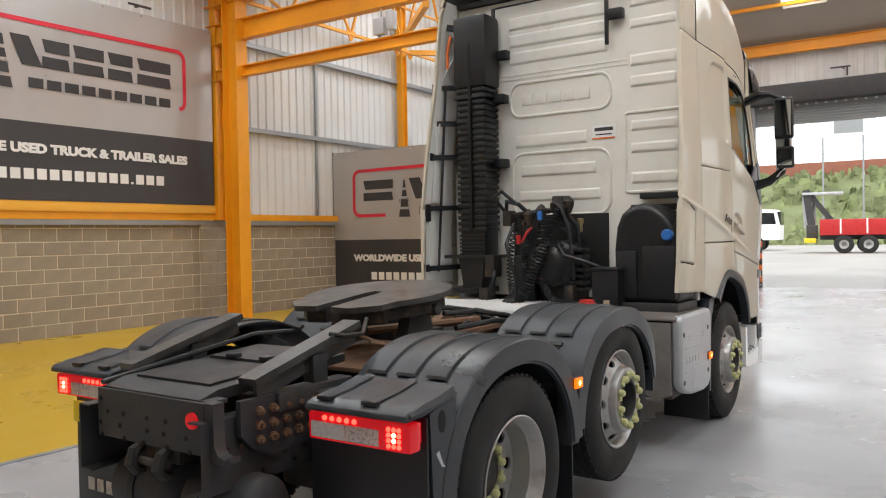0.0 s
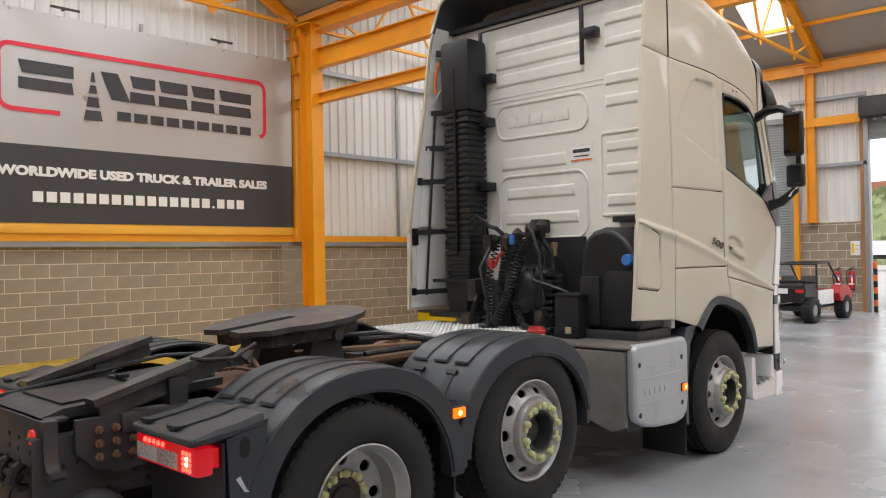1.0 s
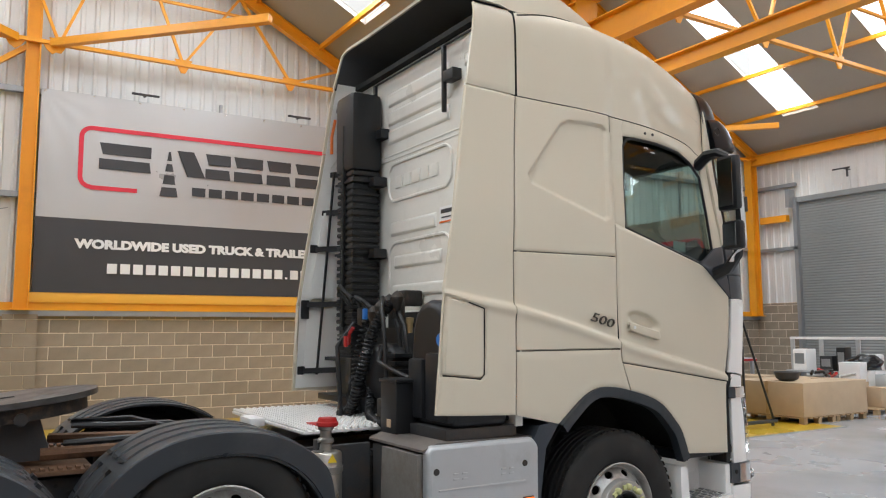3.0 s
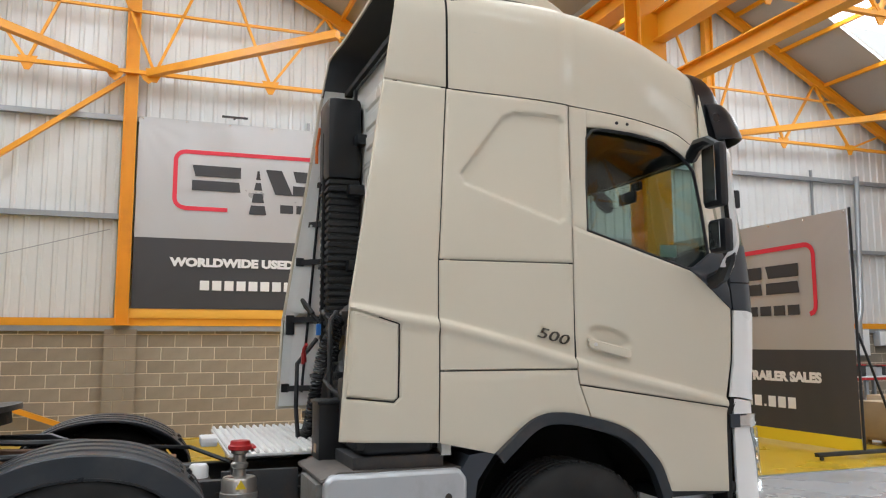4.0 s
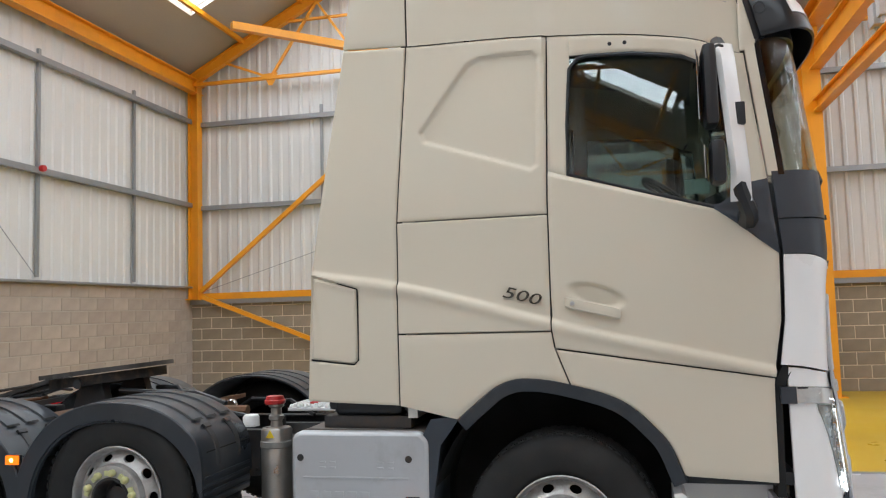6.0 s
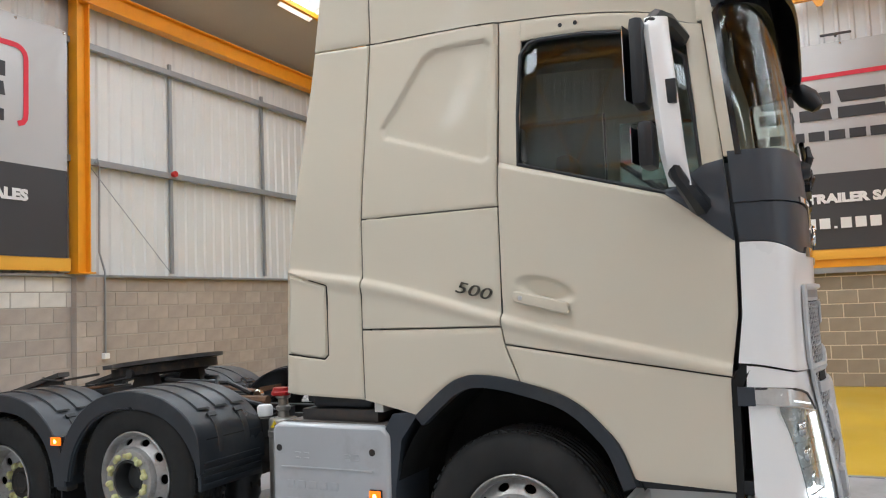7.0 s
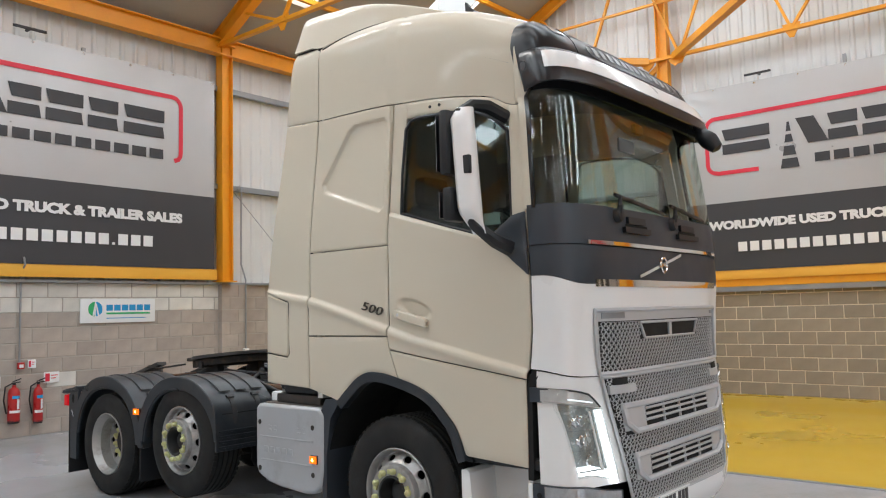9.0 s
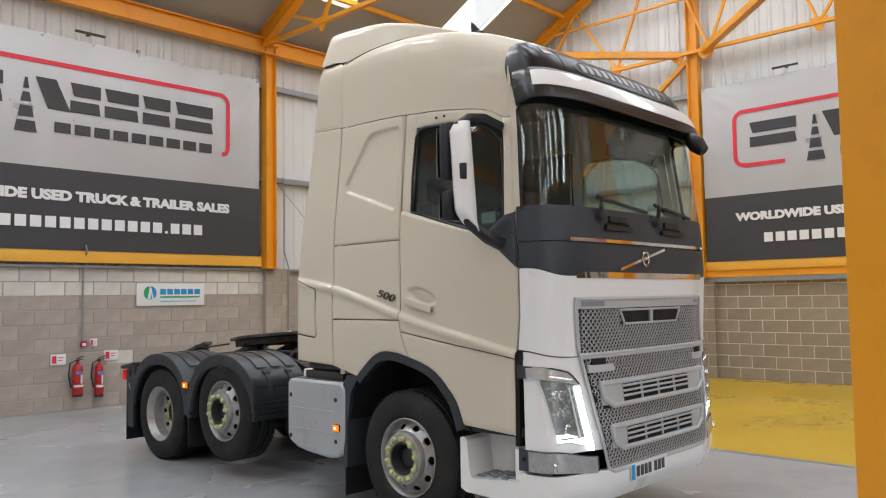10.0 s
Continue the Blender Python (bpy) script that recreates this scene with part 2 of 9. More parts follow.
class Shape:
    """Collects vertices and faces of one mesh."""

    def __init__(self):
        self.v, self.f = [], []

    def add(self, verts, faces):
        o = len(self.v)
        self.v += [tuple(p) for p in verts]
        self.f += [tuple(i + o for i in f) for f in faces]
        return self

    def box(self, x0, x1, y0, y1, z0, z1, b=0.0, m=None):
        """A box with chamfered edges."""
        x0, x1, y0, y1, z0, z1 = min(x0, x1), max(x0, x1), min(y0, y1), max(y0, y1), min(z0, z1), max(z0, z1)
        b = min(b, (x1 - x0) / 2.01, (y1 - y0) / 2.01, (z1 - z0) / 2.01)
        if b <= 0:
            v = [(x, y, z) for x in (x0, x1) for y in (y0, y1) for z in (z0, z1)]
            f = [(0, 1, 3, 2), (4, 6, 7, 5), (0, 4, 5, 1), (2, 3, 7, 6), (0, 2, 6, 4), (1, 5, 7, 3)]
        else:
            bm = bmesh.new()
            bmesh.ops.create_cube(bm, size=1, matrix=Matrix.LocRotScale(((x0 + x1) / 2, (y0 + y1) / 2, (z0 + z1) / 2), None, (x1 - x0, y1 - y0, z1 - z0)))
            bmesh.ops.bevel(bm, geom=bm.edges[:], offset=b, segments=2, profile=0.6, affect='EDGES')
            bm.verts.index_update()
            v = [p.co.copy() for p in bm.verts]
            f = [[p.index for p in q.verts] for q in bm.faces]
            bm.free()
        if m is not None:
            v = [m @ Vector(p) for p in v]
        return self.add(v, f)

    def bar(self, a, c, w, h, up=(0, 0, 1)):
        """A rectangular bar from a to c, w across and h along up."""
        a, c = Vector(a), Vector(c)
        d = (c - a).normalized()
        s = d.cross(Vector(up))
        s = s.normalized() if s.length > 1e-6 else Vector((1, 0, 0))
        u = s.cross(d).normalized()
        v = [p + s * (i * w / 2) + u * (j * h / 2) for p in (a, c) for i, j in ((-1, -1), (1, -1), (1, 1), (-1, 1))]
        return self.add(v, [(0, 1, 2, 3), (7, 6, 5, 4), (0, 4, 5, 1), (1, 5, 6, 2), (2, 6, 7, 3), (3, 7, 4, 0)])

    def ibeam(self, a, c, w, h, t=0.02, up=(0, 0, 1)):
        """A rolled steel joist: web and two flanges."""
        a, c = Vector(a), Vector(c)
        d = (c - a).normalized()
        s = d.cross(Vector(up)).normalized()
        u = s.cross(d).normalized()
        self.bar(a, c, t * 0.8, h - 2 * t, u)
        for k in (-1, 1):
            o = u * (k * (h - t) / 2)
            self.bar(a + o, c + o, w, t, u)
        return self

    def tube(self, pts, r, seg=8, closed=False, caps=True):
        """A round tube along points; r is one radius or one for each point."""
        pts = [Vector(p) for p in pts]
        n = len(pts)
        rs = r if isinstance(r, (list, tuple)) else [r] * n
        v, f = [], []
        d0 = (pts[1] - pts[0]).normalized()
        u = d0.orthogonal().normalized()
        for i, p in enumerate(pts):
            if closed:
                d = (pts[(i + 1) % n] - pts[i - 1]).normalized()
            else:
                d = (pts[min(i + 1, n - 1)] - pts[max(i - 1, 0)]).normalized()
            u = (u - d * u.dot(d)).normalized()
            w = d.cross(u)
            for k in range(seg):
                a = 2 * math.pi * k / seg
                v.append(p + (u * math.cos(a) + w * math.sin(a)) * rs[i])
        for i in range(n if closed else n - 1):
            for k in range(seg):
                j = (i + 1) % n
                f.append((i * seg + k, i * seg + (k + 1) % seg, j * seg + (k + 1) % seg, j * seg + k))
        if caps and not closed:
            f.append(tuple(reversed(range(seg))))
            f.append(tuple((n - 1) * seg + k for k in range(seg)))
        return self.add(v, f)

    def turn(self, profile, centre, axis='x', seg=48, a0=0.0, a1=2 * math.pi):
        """Revolves (offset along the axis, radius) pairs round an axis through centre."""
        full = abs(a1 - a0 - 2 * math.pi) < 1e-6
        m = seg if full else seg + 1
        v, f = [], []
        cx, cy, cz = centre
        for k in range(m):
            a = a0 + (a1 - a0) * k / seg
            c, s = math.cos(a), math.sin(a)
            for o, r in profile:
                if axis == 'x':
                    v.append((cx + o, cy + r * c, cz + r * s))
                elif axis == 'y':
                    v.append((cx + r * c, cy + o, cz + r * s))
                else:
                    v.append((cx + r * c, cy + r * s, cz + o))
        q = len(profile)
        for k in range(seg):
            j = (k + 1) % m
            for i in range(q - 1):
                f.append((k * q + i, k * q + i + 1, j * q + i + 1, j * q + i))
        return self.add(v, f)

    def prism(self, outline, axis, lo, hi):
        """An outline (pairs) extruded along an axis from lo to hi."""
        n = len(outline)

        def place(a, c, o):
            return {'x': (o, a, c), 'y': (a, o, c), 'z': (a, c, o)}[axis]
        v = [place(a, c, lo) for a, c in outline] + [place(a, c, hi) for a, c in outline]
        f = [tuple(range(n))[::-1], tuple(range(n, 2 * n))]
        f += [(i, (i + 1) % n, n + (i + 1) % n, n + i) for i in range(n)]
        return self.add(v, f)

    def sheet(self, rows, back=None):
        """A grid of points; with back, a second grid behind it, closed at the rim."""
        h, w = len(rows), len(rows[0])
        v = [p for r in rows for p in r]
        f = [(i * w + j, i * w + j + 1, (i + 1) * w + j + 1, (i + 1) * w + j) for i in range(h - 1) for j in range(w - 1)]
        if back:
            o = len(v)
            v += [p for r in back for p in r]
            f += [(o + i * w + j, o + (i + 1) * w + j, o + (i + 1) * w + j + 1, o + i * w + j + 1) for i in range(h - 1) for j in range(w - 1)]
            rim = [(0, j) for j in range(w)] + [(i, w - 1) for i in range(1, h)] + [(h - 1, j) for j in range(w - 2, -1, -1)] + [(i, 0) for i in range(h - 2, 0, -1)]
            for a, c in zip(rim, rim[1:] + rim[:1]):
                p, q = a[0] * w + a[1], c[0] * w + c[1]
                f.append((q, p, o + p, o + q))
        return self.add(v, f)


def fix(me):
    bm = bmesh.new()
    bm.from_mesh(me)
    bmesh.ops.recalc_face_normals(bm, faces=bm.faces[:])
    bm.to_mesh(me)
    bm.free()


def part(name, shape, material, parent=None, label="", smooth=35):
    me = mesh_of(name, shape.v, shape.f, material)
    fix(me)
    if smooth:
        me.shade_smooth()
        me.set_sharp_from_angle(angle=radians(smooth))
    ob = new(name, me)
    ob.parent = parent
    if label:
        tagged(ob, label)
    return ob


def thing(name, label, category, place=(0, 0, 0), turn=0, group="", kind=""):
    ob = new(name)
    ob.matrix_basis = pose(*place, 0, 0, turn)
    return tagged(ob, label, category, group, kind)


def setting(name, shape, material, label="", smooth=35):
    return tagged(part(name, shape, material, None, "", smooth), label, "", "", "structure")


def lettering(name, text, size, m, material, parent=None, bold=0.0, squeeze=1.0, width=None, thick=0.004):
    """Built-in font as a thin mesh; it reads along the local x of m, upright along y. Returns the object."""
    cu = bpy.data.curves.new(name, 'FONT')
    cu.body, cu.size, cu.extrude, cu.offset = text, size, thick / 2, bold
    cu.align_x, cu.align_y = 'CENTER', 'CENTER'
    cu.resolution_u = 3
    tmp = new("tmp", cu)
    bpy.context.view_layer.update()
    me = bpy.data.meshes.new_from_object(tmp.evaluated_get(bpy.context.evaluated_depsgraph_get()))
    w = tmp.dimensions.x
    bpy.data.objects.remove(tmp)
    k = width / w if width else squeeze
    me.transform(m @ Matrix.Diagonal((k, 1, 1, 1)))
    me.materials.clear()
    me.materials.append(material)
    ob = new(name, me)
    ob.parent = parent
    return ob

# ---------------------------------------------------------------- the hall
XW, XE, YS, YN = -13.6, 13.2, -1.6, 24.6      # faces of the four outer walls
YV = 11.35                                      # line of columns under the valley between the two roofs
EAVE, SLOPE = 6.95, 0.53
TRUSS_X = (-13.35, -6.55, 0.0, 6.6, 12.95)
SKY_X = (-11.0, -7.4, -3.8, -0.2, 3.4, 7.0, 10.6)
BAYS = ((YS, YV), (YV, YN))

# floor: polished concrete to the walls, a painted yellow zone in front of the west wall, the yard outside
def yard(y):
    k = max(0.0, min(1.0, (y - 26) / 20))
    return -0.02 + 0.36 * k * k * (3 - 2 * k)


def in_hall(x, y):
    return XW - 0.3 < x < XE + 0.3 and YS - 0.3 < y < YN + 0.3


gx = [-400, -150, -60, -30, XW - 0.3, XE + 0.3, 30, 60, 150, 400]
gy = [-400, -100, YS - 0.3, YN + 0.3, 26, 29, 32, 35, 38, 41, 44, 47, 60, 120, 400]
gs = Shape()
for iy in range(len(gy) - 1):
    for ix in range(len(gx) - 1):
        if not in_hall((gx[ix] + gx[ix + 1]) / 2, (gy[iy] + gy[iy + 1]) / 2):
            gs.add([(gx[ix], gy[iy], yard(gy[iy])), (gx[ix + 1], gy[iy], yard(gy[iy])), (gx[ix + 1], gy[iy + 1], yard(gy[iy + 1])), (gx[ix], gy[iy + 1], yard(gy[iy + 1]))], [(0, 1, 2, 3)])
setting("ground", gs, ASPHALT, "pale concrete yard outside the hall", 0)
setting("floor", Shape().box(XW - 0.3, XE + 0.3, YS - 0.3, YN + 0.3, -0.3, 0.0), CONCRETE, "polished grey concrete hall floor with stains")
setting("floor_paint", Shape().box(XW + 0.01, -6.26, YS + 0.5, 17.0, 0.001, 0.004), YELLOWFLOOR, "glossy yellow painted floor zone")
setting("floor_edge", Shape().box(-6.26, -6.19, YS + 0.5, 17.0, 0.001, 0.006), GALV, "grey edge strip of the painted floor")


def ridge(a, c):
    return EAVE + 0.18 + SLOPE * (c - a) / 2


# roof slopes with openings for the skylights
roof = Shape()
SKY_OPEN = []
for a, c in BAYS:
    mid = (a + c) / 2
    for side in (0, 1):
        e = a if side == 0 else c

        def on(x, s, up=0.0):
            """Point of the slope at x, s metres in from the eave."""
            return (x, e + s if side == 0 else e - s, EAVE + 0.18 + SLOPE * s + up)
        half = mid - a
        s0, s1 = 1.2, half - 0.9
        xs = [XW - 0.3]
        for sx in SKY_X:
            xs += [sx - 0.55, sx + 0.55]
        xs.append(XE + 0.3)
        for i in range(len(xs) - 1):
            spans = [(-0.3 if e in (YS, YN) else 0, half)] if i % 2 == 0 else [(-0.3 if e in (YS, YN) else 0, s0), (s1, half)]
            for p, q in spans:
                v = [on(xs[i], p), on(xs[i + 1], p), on(xs[i + 1], q), on(xs[i], q)]
                w = [on(xs[i], p, 0.12), on(xs[i + 1], p, 0.12), on(xs[i + 1], q, 0.12), on(xs[i], q, 0.12)]
                roof.add(v + w, [(3, 2, 1, 0), (4, 5, 6, 7), (0, 1, 5, 4), (1, 2, 6, 5), (2, 3, 7, 6), (3, 0, 4, 7)])
            if i % 2 == 1:
                SKY_OPEN.append((on((xs[i] + xs[i + 1]) / 2, (s0 + s1) / 2, 0.1), s1 - s0, side))
tagged(part("ceiling", roof, ROOFSHEET, None, "", 0), "beige lined pitched roof with skylight strips", "ceiling", "", "structure")

# lamp added in the unseen third doorway to brighten the truck's front
fill_light = bpy.data.lights.new("door_daylight", 'AREA')
fill_light.shape = 'RECTANGLE'
fill_light.size, fill_light.size_y = 4.4, 4.8
fill_light.energy = 90
fill_light.color = (0.8, 0.91, 1.0)
lamp_ob = new("door_daylight", fill_light)
lamp_ob.matrix_basis = pose(3.65, YN - 0.02, 2.6, -90, 0, 0)
# daylight through each skylight
sky_light = bpy.data.lights.new("skylight", 'AREA')
sky_light.shape = 'RECTANGLE'
sky_light.size, sky_light.size_y = 1.08, (SKY_OPEN[0][1]) * math.sqrt(1 + SLOPE * SLOPE)
sky_light.energy = SKY_POWER
sky_light.color = (0.86, 0.94, 1.0)
for p, length, side in SKY_OPEN:
    ob = new("skylight", sky_light)
    tilt = math.degrees(math.atan(SLOPE)) * (1 if side == 0 else -1)
    ob.matrix_world = pose(*p, tilt, 0, 0)

# cladding: trapezoid profile sheets, one mesh per wall


def cladding(name, axis, fixed, lo, hi, zlo, top, holes=(), out=1, pitch=0.25, label=""):
    """Ribbed sheet on the plane axis=fixed between lo and hi, from zlo up to top(u)."""
    s = Shape()
    prof = ((0, 0), (0.14, 0), (0.17, 0.03), (0.22, 0.03))
    us, ds = [], []
    u = lo
    while u < hi:
        for o, d in prof:
            if u + o < hi:
                us.append(u + o)
                ds.append(d)
        u += pitch
    us.append(hi)
    ds.append(0)

    def put(u, d, z):
        return (fixed - out * d, u, z) if axis == 'x' else (u, fixed - out * d, z)
    for i in range(len(us) - 1):
        m = (us[i] + us[i + 1]) / 2
        spans = [(zlo, None)]
        for h0, h1, z0, z1 in holes:
            if h0 < m < h1:
                spans = [(z1, None)] if z0 <= zlo else [(zlo, z0), (z1, None)]
        for z0, z1 in spans:
            t0, t1 = (top(us[i]), top(us[i + 1])) if z1 is None else (z1, z1)
            s.add([put(us[i], ds[i], z0), put(us[i + 1], ds[i + 1], z0), put(us[i + 1], ds[i + 1], t1), put(us[i], ds[i], t0)], [(0, 1, 2, 3)])
    ob = setting(name, s, CLAD, label, 0)
    return ob


def gable(y):
    for a, c in BAYS:
        if a <= y <= c:
            return EAVE + 0.2 + SLOPE * (min(y - a, c - y))
    return EAVE + 0.2


# the third opening is unseen, added to let daylight onto the truck's front
DOORS_N = ((-12.05, -7.45, 0, 5.5), (-5.4, -0.7, 0, 5.25), (1.3, 6.0, 0, 5.25))
cladding("wall_west", 'x', XW - 0.06, YS - 0.06, YN + 0.06, 2.05, gable, (), -1, label="white ribbed metal cladding of the gable wall")
cladding("wall_south", 'y', YS - 0.06, XW - 0.06, XE + 0.06, 2.38, lambda u: EAVE + 0.2, (), -1, label="white ribbed metal cladding of the eaves wall")
cladding("wall_north", 'y', YN + 0.06, XW - 0.06, XE + 0.06, 2.5, lambda u: EAVE + 0.2, DOORS_N, 1, label="white ribbed metal cladding over the roller doors")
cladding("wall_east", 'x', XE + 0.06, YS - 0.06, YN + 0.06, 2.05, gable, (), 1, label="white ribbed metal cladding of the far gable wall")
setting("wall_backing", Shape().box(XW - 0.3, XW - 0.1, YS - 0.3, YN + 0.3, 0, 10.6).box(XE + 0.1, XE + 0.3, YS - 0.3, YN + 0.3, 0, 10.6).box(XW - 0.1, XE + 0.1, YS - 0.3, YS - 0.1, 0, 7.1)
        .box(XW - 0.1, -12.05, YN + 0.1, YN + 0.3, 0, 7.1).box(-7.45, -5.4, YN + 0.1, YN + 0.3, 0, 7.1).box(-0.7, 1.3, YN + 0.1, YN + 0.3, 0, 7.1).box(6.0, XE + 0.1, YN + 0.1, YN + 0.3, 0, 7.1).box(1.3, 6.0, YN + 0.1, YN + 0.3, 5.25, 7.1).box(-12.05, -7.45, YN + 0.1, YN + 0.3, 5.5, 7.1).box(-5.4, -0.7, YN + 0.1, YN + 0.3, 5.25, 7.1), CLAD, "outer skin of the walls", 0)

# steel frame: columns, eaves beams, rafters and trusses


def column(x, y, z0, z1, w=0.26, d=0.34, along='x'):
    s = Shape()
    s.ibeam((x, y, z0), (x, y, z1), w, d, 0.022, (1, 0, 0) if along == 'x' else (0, 1, 0))
    for z in (z0 + 0.012, z1 - 0.012):
        s.box(x - d / 2 - 0.04, x + d / 2 + 0.04, y - d / 2 - 0.04, y + d / 2 + 0.04, z - 0.012, z + 0.012)
    return tagged(part("column", s, YELLOWSTEEL, None, "", 0), "yellow painted steel joist column", "column", "hall columns", "structure")


for x, deep in ((-12.72, 0.42), (-6.53, 0.38), (-0.66, 0.4), (6.6, 0.4), (12.9, 0.4)):
    column(x, YV - 0.08, 0, 6.75, 0.3 if x < -12 else 0.4, deep)
for x in (-6.67, 0.1, 6.7, 12.9):
    column(x, YS + 0.16, 2.4, EAVE, 0.2, 0.24)
column(XW + 0.14, YS + 0.16, 2.1, EAVE, 0.2, 0.24, 'y')
for y in (4.47, 11.42, 18.0):
    column(XW + 0.16, y, 2.1, gable(y) - 0.3, 0.18, 0.24, 'y')
column(XW + 0.2, YN - 0.3, 2.1, EAVE, 0.24, 0.3, 'y')
for x in (-6.82, 0.4, 6.7):
    column(x, YN - 0.16, 2.5, EAVE, 0.2, 0.24)


def steel(name, shape, label):
    return tagged(part(name, shape, YELLOWSTEEL, None, "", 0), label, "steelwork", "", "structure")


# eaves beams and valley girders along the hall
for y in (YS + 0.2, YN - 0.2):
    steel("eaves_beam", Shape().ibeam((XW, y, EAVE - 0.05), (XE, y, EAVE - 0.05), 0.2, 0.32), "deep yellow steel eaves beam")
steel("valley_beam", Shape().ibeam((XW, YV, 6.75), (XE, YV, 6.75), 0.3, 0.3), "yellow steel beam under the roof valley")
steel("valley_girder", Shape().ibeam((XW, YV, 6.02), (XE, YV, 6.02), 0.2, 0.42), "deep yellow steel girder between the columns")
steel("lower_girder", Shape().ibeam((XW, YV, 5.16), (XE, YV, 5.16), 0.16, 0.22), "yellow steel tie beam between the columns")


def truss(x, a, c, light=False):
    """Roof truss across one bay: rafters, bottom chord, webs and gusset plates."""
    s = Shape()
    mid, top = (a + c) / 2, ridge(a, c) - 0.16
    w, h = (0.14, 0.24) if light else (0.18, 0.3)
    for e in (a, c):
        s.ibeam((x, e, EAVE + 0.0), (x, mid, top), w, h)
    zc = 6.93
    s.bar((x, a + 0.2, zc), (x, c - 0.2, zc), 0.09, 0.07)
    step = (c - a) * 0.17
    low = [mid + step * k for k in (-2, -1, 0, 1, 2)]
    for k in range(5):
        z = EAVE + SLOPE * min(low[k] - a, c - low[k])
        p = (x, low[k], zc)
        for q in (low[k] - step / 2, low[k] + step / 2):
            zq = EAVE + SLOPE * min(q - a, c - q) - 0.1
            if zq > zc + 0.25:
                s.bar(p, (x, q, zq), 0.06, 0.05)
        s.prism([(low[k] - 0.17, zc + 0.1), (low[k] + 0.17, zc + 0.1), (low[k] + 0.1, zc - 0.06), (low[k] + 0.04, zc - 0.17), (low[k] - 0.04, zc - 0.17), (low[k] - 0.1, zc - 0.06)], 'x', x - 0.012, x + 0.012)
    if top - 2.0 > zc:
        ya = a + (8.15 - EAVE) / SLOPE
        s.bar((x, ya, 8.15), (x, c - (ya - a), 8.15), 0.06, 0.05)
    return steel("roof_truss", s, "yellow steel roof truss with angle webs")


for x in TRUSS_X:
    for a, c in BAYS:
        truss(x, a, c, x < -13)

# purlins
pur = Shape()
for a, c in BAYS:
    mid = (a + c) / 2
    for e, d in ((a, 1), (c, -1)):
        for k in range(1, 5):
            y = e + d * (mid - a) * k / 4.6
            z = EAVE + 0.12 + SLOPE * abs(y - e)
            pur.bar((XW, y, z), (XE, y, z), 0.07, 0.1)
steel("purlins", pur, "yellow steel purlins under the roof lining")

# wind bracing in plan at chord level, from the middle posts
brace = Shape()
for y0, t in ((4.47, 6.0), (18.0, 5.6)):
    for d in (1, -1):
        brace.bar((XW + 0.25, y0 + d * 0.3, 6.93), (XW + 0.25 + 3.1, y0 + d * 3.3, 6.93), 0.14, 0.14)
    for d in (1, -1):
        brace.prism([(y0 + d * 0.1, 6.97), (y0 + d * 0.5, 6.97), (y0 + d * 0.4, 6.8), (y0 + d * 0.3, 6.72), (y0 + d * 0.2, 6.8)], 'x', XW + 0.24, XW + 0.26)
steel("plan_bracing", brace, "yellow steel wind braces at chord level")
cross = Shape()
cross.bar((XW + 0.14, -1.3, 2.28), (XW + 0.14, 4.4, 6.85), 0.09, 0.09, (1, 0, 0))
cross.bar((XW + 0.22, -1.2, 2.15), (XW + 0.22, 4.3, 0.05), 0.09, 0.09, (1, 0, 0))
steel("cross_bracing", cross, "diagonal yellow steel braces of the gable wall")

# sheeting rails, yellow sill rails
def sheeting_rail(*b):
    setting("sheeting_rail", Shape().box(*b), GALV, "galvanised steel sheeting rail on the cladding")


for z in (4.15, 6.05):
    sheeting_rail(XW - 0.02, XW + 0.1, YS, YN, z - 0.05, z + 0.05)
    sheeting_rail(XW, XE, YS - 0.02, YS + 0.1, z + 0.02, z + 0.12)
    for x0, x1 in ((XW, -12.05), (-7.45, -5.4), (-0.7, 1.3), (6.0, XE)):
        sheeting_rail(x0, x1, YN - 0.1, YN + 0.02, z - 0.1, z)
for y in (1.55, 7.9, 14.6, 21.3):
    sheeting_rail(XW - 0.01, XW + 0.04, y - 0.03, y + 0.03, 2.2, 6.3)
for x in (-11.4, -8.75, -4.0, 3.4):
    sheeting_rail(x - 0.03, x + 0.03, YS - 0.01, YS + 0.04, 2.45, 6.3)
setting("wall_capping", Shape().box(XW - 0.05, XW + 0.12, YS, YN, 2.0, 2.1).box(XW, XE, YS - 0.05, YS + 0.1, 2.36, 2.4), GALV, "grey capping on the block walls")
sill = Shape().box(XW + 0.0, XW + 0.13, YS, YN, 2.1, 2.24)
setting("sill_rail", sill, YELLOWSTEEL, "yellow sill rail along the gable wall")
cable = Shape()
cable.tube([(XW + 0.06, 4.2, 3.9), (XW + 0.06, -1.2, 2.3)], 0.008, 5)
cable.tube([(-6.9, YS + 0.05, 4.2), (-8.7, YS + 0.05, 2.45)], 0.008, 5)
setting("tie_wire", cable, GALV, "thin slack wires across the cladding")

# ---------------------------------------------------------------- the truck
XC = -3.11
truck = thing("truck", "beige sleeper cab tractor unit, middle axle lifted, on the floor", "truck", (XC, 0, 0))


def clamp(v, a=0.0, b=1.0):
    return max(a, min(b, v))


def ease(v):
    v = clamp(v)
    return v * v * (3 - 2 * v)


def lerp(a, b, k):
    return a + (b - a) * k


def curve(points):
    """Piecewise linear function through (a, b) pairs."""
    def at(a):
        if a <= points[0][0]:
            return points[0][1]
        for (p, q), (r, s) in zip(points, points[1:]):
            if a <= r:
                return lerp(q, s, (a - p) / (r - p))
        return points[-1][1]
    return at


